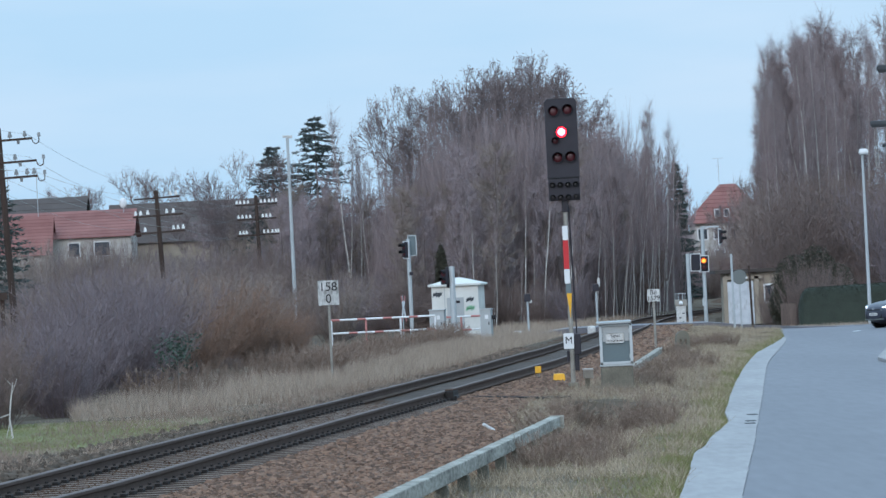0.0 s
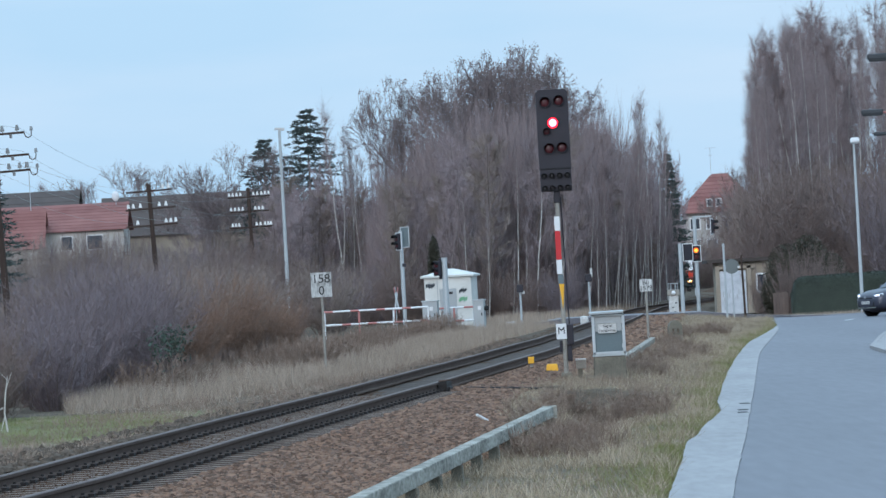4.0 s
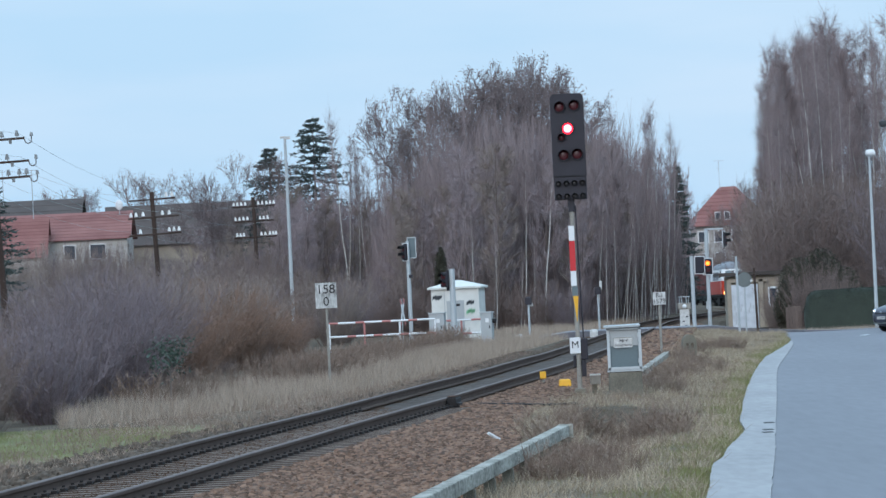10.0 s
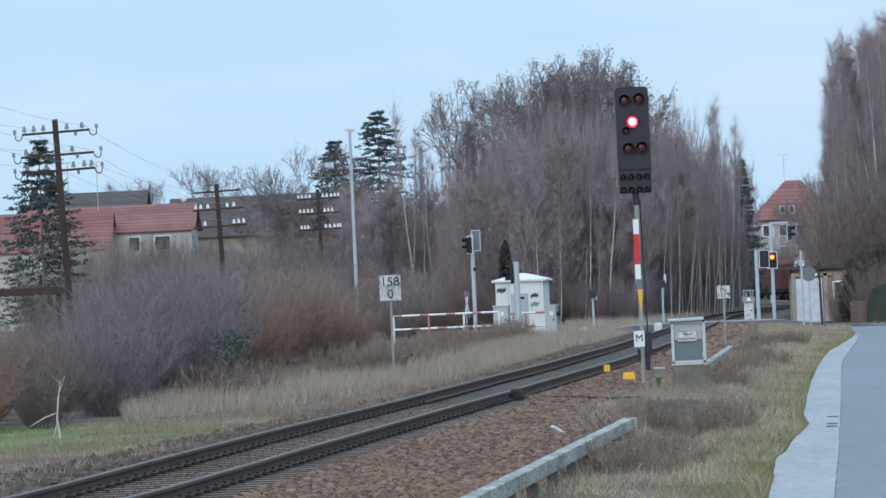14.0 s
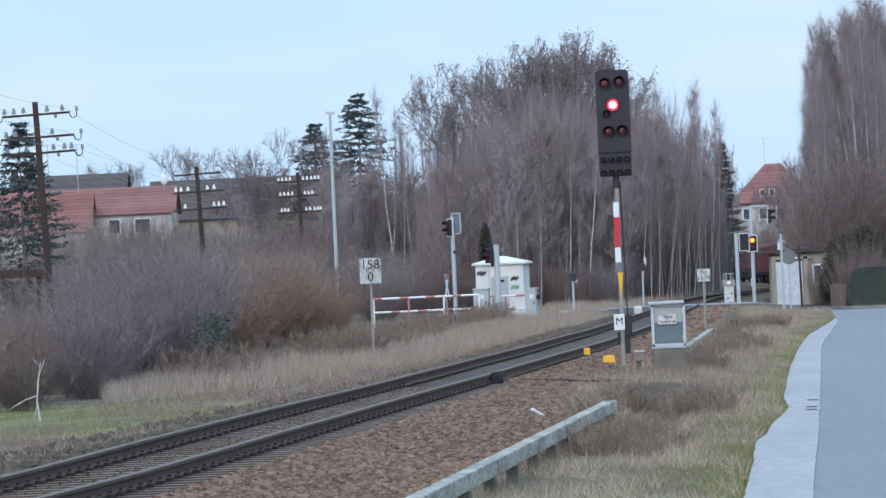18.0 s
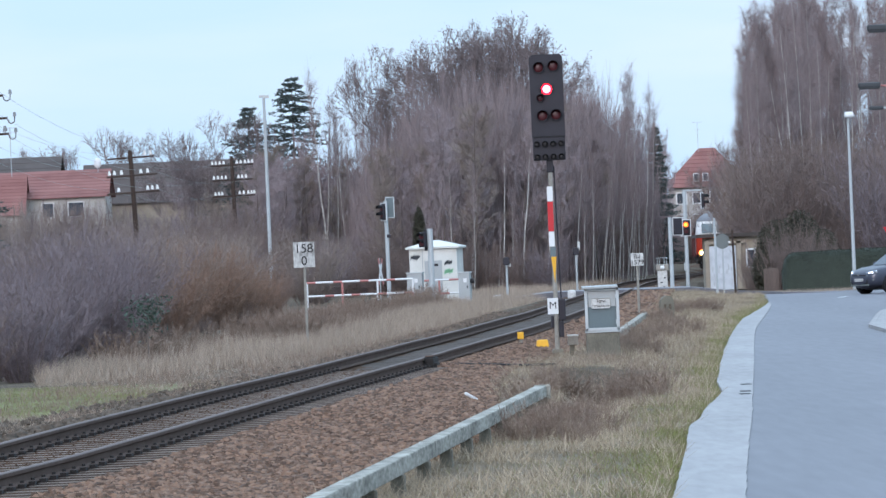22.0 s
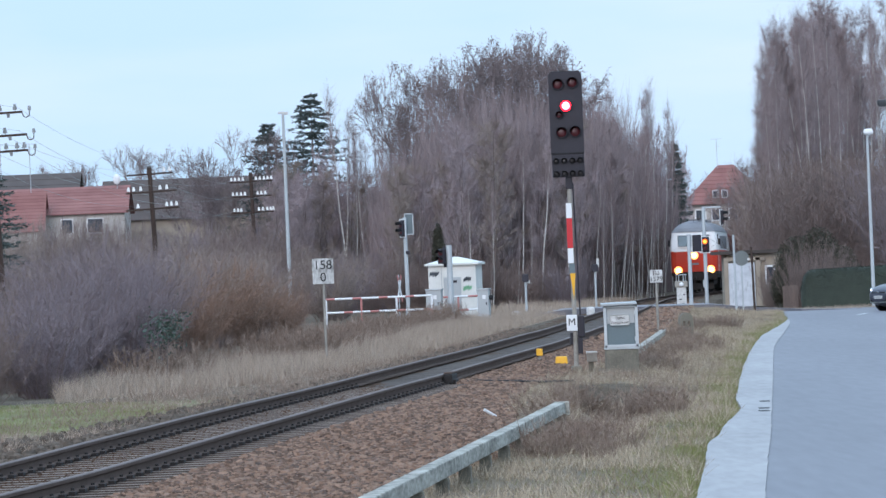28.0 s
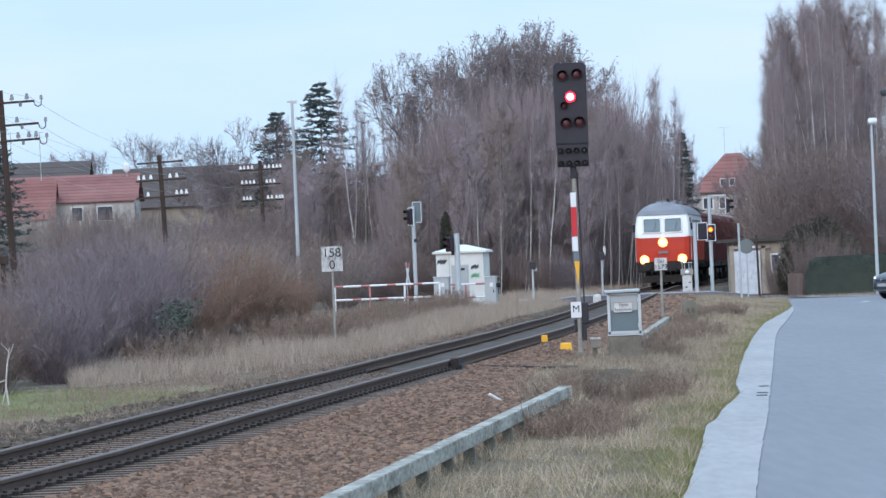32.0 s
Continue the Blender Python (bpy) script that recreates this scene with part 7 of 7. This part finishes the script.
# ---- houses ----
def gable_house(name, label, x0, x1, y, eave, ridge, depth, tile, wall, windows, rows, at_chimneys=()):
    h = thing(name, label, "house", pose(0, y, 0))
    boxed("wall", wall, h, ((x0 + x1) / 2, depth / 2, eave / 2), (x1 - x0 - 0.6, depth - 0.6, eave), 0.02)
    k = rows
    for s in (0, 1):
        yy0, yy1 = (0.0, depth / 2) if s == 0 else (depth, depth / 2)
        for i in range(k):
            a, b = i / k, (i + 1) / k
            ya, yb = yy0 + (yy1 - yy0) * a, yy0 + (yy1 - yy0) * b
            za, zb = eave + (ridge - eave) * a, eave + (ridge - eave) * b
            v = [(x0, ya, za + 0.025), (x1, ya, za + 0.025), (x1, yb, zb), (x0, yb, zb), (x0, ya, za - 0.03), (x1, ya, za - 0.03), (x1, yb, zb - 0.08), (x0, yb, zb - 0.08)]
            sheet("roof_course", v, [(0, 1, 2, 3), (4, 5, 1, 0), (7, 6, 5, 4), (0, 3, 7, 4), (1, 5, 6, 2), (3, 2, 6, 7)], tile, None, h)
            if s:
                break
    v = [(x0 + 0.35, 0.3, eave), (x0 + 0.35, depth - 0.3, eave), (x0 + 0.35, depth / 2, ridge - 0.1), (x1 - 0.35, 0.3, eave), (x1 - 0.35, depth - 0.3, eave), (x1 - 0.35, depth / 2, ridge - 0.1)]
    sheet("gable", v, [(0, 2, 1), (3, 4, 5), (0, 3, 5, 2), (1, 2, 5, 4)], wall, None, h)
    v = [(x0, depth, eave), (x1, depth, eave), (x1, depth / 2, ridge - 0.01), (x0, depth / 2, ridge - 0.01)]
    sheet("roof_back", v, [(0, 3, 2, 1)], tile, None, h)
    for wx, wz, ww, wh in windows:
        w = boxed("window", "white", h, (wx, 0.28, wz), (ww, 0.1, wh), 0.01)
        boxed("pane", "window", w, (wx, 0.22, wz), (ww - 0.16, 0.03, wh - 0.16))
    for cx, cz, cw, ch in at_chimneys:
        boxed("chimney", "tile_brown", h, (cx, depth / 2, cz), (cw, 0.6, ch), 0.02)
    return h


def antenna(x, y, z, ht, bars):
    a = thing("roof_antenna", "thin television antenna on a roof", "antenna", pose(x, y, z))
    rodded("mast", "galvanised", a, (0, 0, -0.4), (0, 0, ht), 0.03, n=6)
    for dz, w in bars:
        rodded("element", "galvanised", a, (-w / 2, 0, ht - dz), (w / 2, 0, ht - dz), 0.02, n=5)


def houses():
    h = gable_house("house", "old house with a red tiled roof and pale walls", -36.0, -23.2, 389.8, 7.35, 9.35, 8.0, "tile_red", "house_wall",
                    ((-27.6, 6.5, 0.9, 1.1), (-25.6, 6.5, 1.2, 1.1)), 9)
    bm = B()
    bmesh.ops.create_uvsphere(bm, u_segments=16, v_segments=8, radius=0.34, matrix=Matrix.Translation((-24.1, 392.6, 9.75)) @ Matrix.Diagonal((0.8, 0.35, 1.1, 1)))
    d = thing("satellite_dish", "white satellite dish on the roof ridge", "satellite dish")
    part("dish", bm, "white", d, smooth=True)
    rodded("stay", "galvanised", d, (-24.1, 392.8, 9.1), (-24.1, 392.8, 9.7), 0.03, n=6)
    gable_house("house", "lower wing with a red ribbed tile roof", -37.5, -28.9, 386.5, 6.2, 9.0, 6.0, "tile_red", "house_wall", (), 12)
    gable_house("house", "house with a dull brown roof behind the red one", -36.5, -27.7, 405.0, 8.9, 10.7, 8.0, "tile_brown", "plaster", (), 4, ((-35.0, 10.9, 0.7, 1.0), (-36.2, 10.9, 0.5, 0.8)))
    gable_house("barn", "long dark-roofed barn behind the thicket", -26.0, -12.6, 402.0, 6.9, 9.9, 9.0, "tile_brown", "plaster", (), 5)
    gable_house("outbuilding", "low outbuilding with a dull red roof before the villa", 29.3, 33.2, 634.0, 3.3, 4.6, 5.0, "wagon", "plaster", (), 3)
    antenna(-30.2, 392.0, 9.2, 3.3, ((0.0, 0.7), (0.35, 0.3)))
    antenna(-33.6, 408.0, 10.4, 2.6, ((0.1, 0.5),))
    g = thing("gabled_shed", "dark brown boarded gable half hidden by birches", "house", pose(21.35, 356.0, -0.1))
    boxed("wall", "hidden_wall", g, (0, 3.0, 4.75), (2.6, 5.6, 9.5), 0.02)
    v = [(-1.35, 0.16, 9.48), (1.35, 0.16, 9.48), (0.05, 0.16, 10.35), (-1.35, 5.8, 9.48), (1.35, 5.8, 9.48), (0.05, 5.8, 10.35)]
    sheet("gable", v, [(0, 1, 2), (5, 4, 3), (0, 3, 4, 1)], "hidden_wall", None, g)
    for sx in (-1, 1):
        v = [(0.05, -0.1, 10.45), (0.05, 6.0, 10.45), (sx * 1.6, 6.0, 9.42), (sx * 1.6, -0.1, 9.42), (0.05, -0.1, 10.36), (0.05, 6.0, 10.36), (sx * 1.6, 6.0, 9.33), (sx * 1.6, -0.1, 9.33)]
        sheet("roof", v, [(0, 1, 2, 3), (4, 7, 6, 5), (0, 3, 7, 4), (1, 5, 6, 2), (3, 2, 6, 7)], "roof_dark", None, g)
    # the villa at the end of the line
    v0 = thing("villa", "pale villa with a steep red hipped tile roof", "house", pose(31.1, 650.0, 0, 0, 0, -14) @ Matrix.Diagonal((1.22, 1.15, 1.0, 1)))
    boxed("wall", "house_wall", v0, (0, 4.0, 4.5), (6.4, 8.0, 9.0), 0.02)
    k = 10
    for i in range(k):
        a, b = i / k, (i + 1) / k
        def ring(t, dz):
            s = 1 - t
            return [(-3.55 * s - 0.75 * t, 4 - 4.7 * s - 0.2 * t, 8.9 + 4.6 * t + dz), (3.55 * s + 0.75 * t, 4 - 4.7 * s - 0.2 * t, 8.9 + 4.6 * t + dz),
                    (3.55 * s + 0.75 * t, 4 + 4.7 * s + 0.2 * t, 8.9 + 4.6 * t + dz), (-3.55 * s - 0.75 * t, 4 + 4.7 * s + 0.2 * t, 8.9 + 4.6 * t + dz)]
        r0, r1 = ring(a, 0.06), ring(b, 0.0)
        sheet("roof_course", r0 + r1 + ring(a, -0.05), [(0, 1, 5, 4), (1, 2, 6, 5), (2, 3, 7, 6), (3, 0, 4, 7), (8, 9, 1, 0), (9, 10, 2, 1), (10, 11, 3, 2), (11, 8, 0, 3), (4, 5, 6, 7)], "tile_red", None, v0)
    boxed("dormer", "tile_red", v0, (0.2, 0.6, 10.0), (1.9, 2.4, 1.5), 0.05)
    for dx in (-0.25, 0.65):
        w = boxed("window", "white", v0, (dx, -0.63, 10.0), (0.62, 0.1, 1.0), 0.01)
        boxed("pane", "window", w, (dx, -0.70, 10.0), (0.42, 0.03, 0.8))
    for dx in (-1.9, -0.3, 1.4):
        for z in (7.6, 5.0):
            w = boxed("window", "white", v0, (dx, -0.04, z), (1.1, 0.12, 1.5), 0.01)
            boxed("pane", "window", w, (dx, -0.12, z), (0.85, 0.03, 1.2))
    antenna(31.2, 654.0, 13.0, 3.6, ((0.0, 1.3), (0.9, 0.5)))


houses()


# ---- the train: a diesel locomotive and its freight wagons ----
def bogie(parent, y, axles, wheel_r=0.52):
    b = part("bogie", box(box(B(), 0, y, 0.62, 2.2, axles * 1.75, 0.28, 0.03), 0, y, 0.85, 1.4, 1.2, 0.3, 0.03), "under", parent)
    for i in range(axles):
        yy = y + (i - (axles - 1) / 2) * 1.85
        for s in (-0.755, 0.755):
            part("wheel", rod(B(), (s - 0.06, yy, wheel_r), (s + 0.07, yy, wheel_r), wheel_r, wheel_r - 0.02, 18), "under", b)
    return b


def locomotive():
    """Front at y = 0, looking towards -y; rail head at z = 0."""
    c = thing("diesel_locomotive", "red diesel locomotive with white cab band and lit headlights", "locomotive", group="train")
    length = 20.6
    # height: half width, front y, corner rounding
    def shell(name, levels, mat, label):
        bm = B()
        rings = []
        for z, w, y0, r in levels:
            yb = length - y0
            pts = [(-w, y0 + r * 1.4), (-w + r * 0.45, y0 + r * 0.35), (-w + r * 1.5, y0), (w - r * 1.5, y0), (w - r * 0.45, y0 + r * 0.35), (w, y0 + r * 1.4),
                   (w, yb - r * 1.4), (w - r * 0.45, yb - r * 0.35), (w - r * 1.5, yb), (-w + r * 1.5, yb), (-w + r * 0.45, yb - r * 0.35), (-w, yb - r * 1.4)]
            rings.append([bm.verts.new((x, y, z)) for x, y in pts])
        n = 12
        for a, b in zip(rings, rings[1:]):
            for i in range(n):
                bm.faces.new((a[i], a[(i + 1) % n], b[(i + 1) % n], b[i]))
        bm.faces.new(rings[-1])
        bm.faces.new(rings[0][::-1])
        return part(name, bm, mat, c, label)
    body = shell("body", [(1.30, 1.465, 0.07, 0.22), (1.9, 1.475, 0.02, 0.22), (2.60, 1.475, 0.0, 0.22)], "loco_red", "red painted lower body")
    shell("skirt", [(1.02, 1.36, 0.16, 0.20), (1.12, 1.45, 0.12, 0.20), (1.298, 1.462, 0.075, 0.22)], "under", "dark grimy lower skirt")
    shell("cab_band", [(2.60, 1.478, 0.0, 0.22), (2.78, 1.475, 0.03, 0.22), (3.32, 1.44, 0.24, 0.22), (3.76, 1.37, 0.42, 0.24)], "loco_white", "white band round the cab windows")
    shell("roof", [(3.76, 1.40, 0.38, 0.26), (3.80, 1.38, 0.40, 0.28), (4.02, 1.22, 0.62, 0.30), (4.22, 1.00, 0.95, 0.30), (4.38, 0.66, 1.35, 0.25), (4.46, 0.30, 1.8, 0.12)], "loco_roof", "sooty grey rounded roof")
    for s in (-0.56, 0.56):
        w = boxed("windscreen_frame", "loco_white", c, (0, 0, 0), (1.00, 0.06, 0.86), 0.06)
        w.matrix_basis = pose(s, 0.165, 3.20, -20)
        boxed("windscreen", "windscreen", w, (0, -0.035, 0), (0.86, 0.02, 0.72), 0.05, "greenish cab windscreen")
        rodded("wiper", "black", w, (0.1, -0.055, -0.34), (0.22, -0.055, 0.18), 0.012, n=5)
        boxed("cab_side_window", "window", c, (1.44 * (1 if s > 0 else -1), 1.25, 3.28), (0.06, 0.8, 0.66), 0.03)
        rodded("handrail", "loco_white", c, (s * 2.64, 0.55, 1.3), (s * 2.64, 0.55, 2.9), 0.02, n=6)
        b = part("buffer", rod(B(), (s * 1.56, 0.16, 1.05), (s * 1.56, -0.42, 1.05), 0.10, 0.10, 12), "under", c)
        part("buffer_head", rod(B(), (s * 1.56, -0.40, 1.05), (s * 1.56, -0.48, 1.05), 0.24, 0.23, 16), "under", b)
        h = part("headlight", rod(B(), (s * 1.80, 0.10, 1.41), (s * 1.80, -0.08, 1.41), 0.24, 0.23, 16), "loco_red", c)
        part("lamp_glow", rod(B(), (s * 1.80, -0.08, 1.41), (s * 1.80, -0.10, 1.41), 0.25, 0.245, 18), "headlight", h, "lit warm headlight")
        part("bulb", rod(B(), (s * 1.80, -0.10, 1.41), (s * 1.80, -0.112, 1.41), 0.105, 0.10, 14), "headlight_core", h)
        m = boxed("mirror", "black", c, (s * 2.78, 0.75, 3.1), (0.12, 0.06, 0.4), 0.02)
    h = part("headlight", rod(B(), (0, 0.06, 2.31), (0, -0.10, 2.31), 0.24, 0.23, 16), "loco_red", c)
    part("lamp_glow", rod(B(), (0, -0.10, 2.31), (0, -0.12, 2.31), 0.25, 0.245, 18), "headlight", h, "lit warm headlight")
    part("bulb", rod(B(), (0, -0.12, 2.31), (0, -0.132, 2.31), 0.105, 0.10, 14), "headlight_core", h)
    boxed("white_stripe", "loco_white", c, (0, -0.012, 2.60), (2.5, 0.03, 0.07), 0.008)
    boxed("number_panel", "loco_roof", c, (0, 0.0, 1.78), (0.5, 0.03, 0.12), 0.008)
    boxed("buffer_beam", "under", c, (0, 0.14, 0.98), (2.7, 0.22, 0.46), 0.03, "dark buffer beam")
    part("coupling", box(box(B(), 0, -0.16, 0.92, 0.16, 0.5, 0.12, 0.02), 0, -0.3, 0.74, 0.10, 0.1, 0.45, 0.02), "under", c)
    boxed("rail_guard", "under", c, (0, 0.1, 0.38), (2.3, 0.1, 0.38), 0.03)
    for x in (-0.35, 0.35, -0.65, 0.65):
        part("brake_hose", rod(rod(B(), (x, 0.0, 0.9), (x, -0.16, 0.7), 0.025, n=6), (x, -0.16, 0.7), (x + 0.05, -0.1, 0.42), 0.025, n=6), "black", c)
    boxed("fuel_tank", "under", c, (0, length / 2, 0.62), (2.5, 4.2, 0.8), 0.06)
    boxed("underframe", "under", c, (0, length / 2, 1.0), (2.6, length - 0.6, 0.2), 0.02)
    for y in (4.4, length - 4.4):
        bogie(c, y, 3)
    for y, w in ((3.0, 0.7), (7.0, 1.1), (9.0, 1.1), (12.5, 1.3)):
        boxed("roof_hatch", "loco_roof", c, (0, y, 4.50), (w, 1.4, 0.14), 0.03)
    rodded("horn", "under", c, (0.3, 1.7, 4.52), (0.3, 1.2, 4.56), 0.05, 0.09, 10)
    rodded("aerial", "black", c, (0, 1.1, 4.35), (0, 1.1, 4.72), 0.012, n=5)
    for y in (5.2, 7.4, 9.6, 11.8, 14.0):
        for s in (-1, 1):
            boxed("side_grille", "loco_roof", c, (s * 1.47, y, 3.1), (0.05, 1.5, 0.8), 0.01)
    return c


def wagon():
    c = thing("freight_wagon", "tall brown freight wagon behind the locomotive", "freight wagon", group="train")
    length = 14.0
    boxed("body", "wagon", c, (0, length / 2, 2.45), (2.86, length - 1.2, 2.5), 0.05, "brown ribbed wagon body")
    boxed("roof", "wagon", c, (0, length / 2, 3.86), (2.7, length - 1.2, 0.36), 0.14, "rounded brown roof", 0.86)
    for i in range(9):
        y = 0.9 + i * (length - 1.8) / 8
        for s in (-1, 1):
            boxed("rib", "wagon", c, (s * 1.45, y, 2.45), (0.07, 0.10, 2.4), 0.01)
    for x in (-0.95, -0.3, 0.3, 0.95):
        boxed("end_rib", "wagon", c, (x, 0.57, 2.45), (0.08, 0.07, 2.4), 0.01)
    boxed("underframe", "under", c, (0, length / 2, 1.05), (2.5, length - 1.0, 0.3), 0.02)
    for s in (-0.875, 0.875):
        part("buffer", rod(rod(B(), (s, 0.6, 1.05), (s, 0.05, 1.05), 0.10, 0.10, 10), (s, 0.08, 1.05), (s, 0.02, 1.05), 0.23, 0.22, 12), "under", c)
    for y in (2.6, length - 2.6):
        bogie(c, y, 2, 0.46)
    return c


LOCO = locomotive()
WAGONS = [wagon()]
for _ in range(8):
    WAGONS.append(copy_thing(WAGONS[0], Matrix.Identity(4)))

# distance along the line, for placing the train
LINE_Y = np.arange(20, 900, 0.5)
LINE_X = np.array([track_x(v) for v in LINE_Y])
LINE_S = np.concatenate([[0.0], np.cumsum(np.hypot(np.diff(LINE_X), 0.5))])


def on_line(s):
    y = float(np.interp(s, LINE_S, LINE_Y))
    return Vector((track_x(y), y, rail_z(y)))


def front_at(t):
    """Where the front of the train stands along the line at t seconds."""
    k = 32.0 - t
    y = 291.0 + 12.6 * k - 0.048 * k * k
    return float(np.interp(y, LINE_Y, LINE_S))


def vehicle_pose(s, length):
    a, b = on_line(s + length * 0.2), on_line(s + length * 0.8)
    d = (b - a).normalized()
    o = a - d * (length * 0.2)
    return pose(o.x, o.y, o.z, math.degrees(math.asin(d.z)), 0, -math.degrees(math.atan2(d.x, d.y)))


def motions():
    times = [float(t) for t in range(33)]
    walk(LOCO, [(t, vehicle_pose(front_at(t), 20.6)) for t in times])
    for i, w in enumerate(WAGONS):
        walk(w, [(t, vehicle_pose(front_at(t) + 21.0 + 14.1 * i, 14.0)) for t in times])


motions()
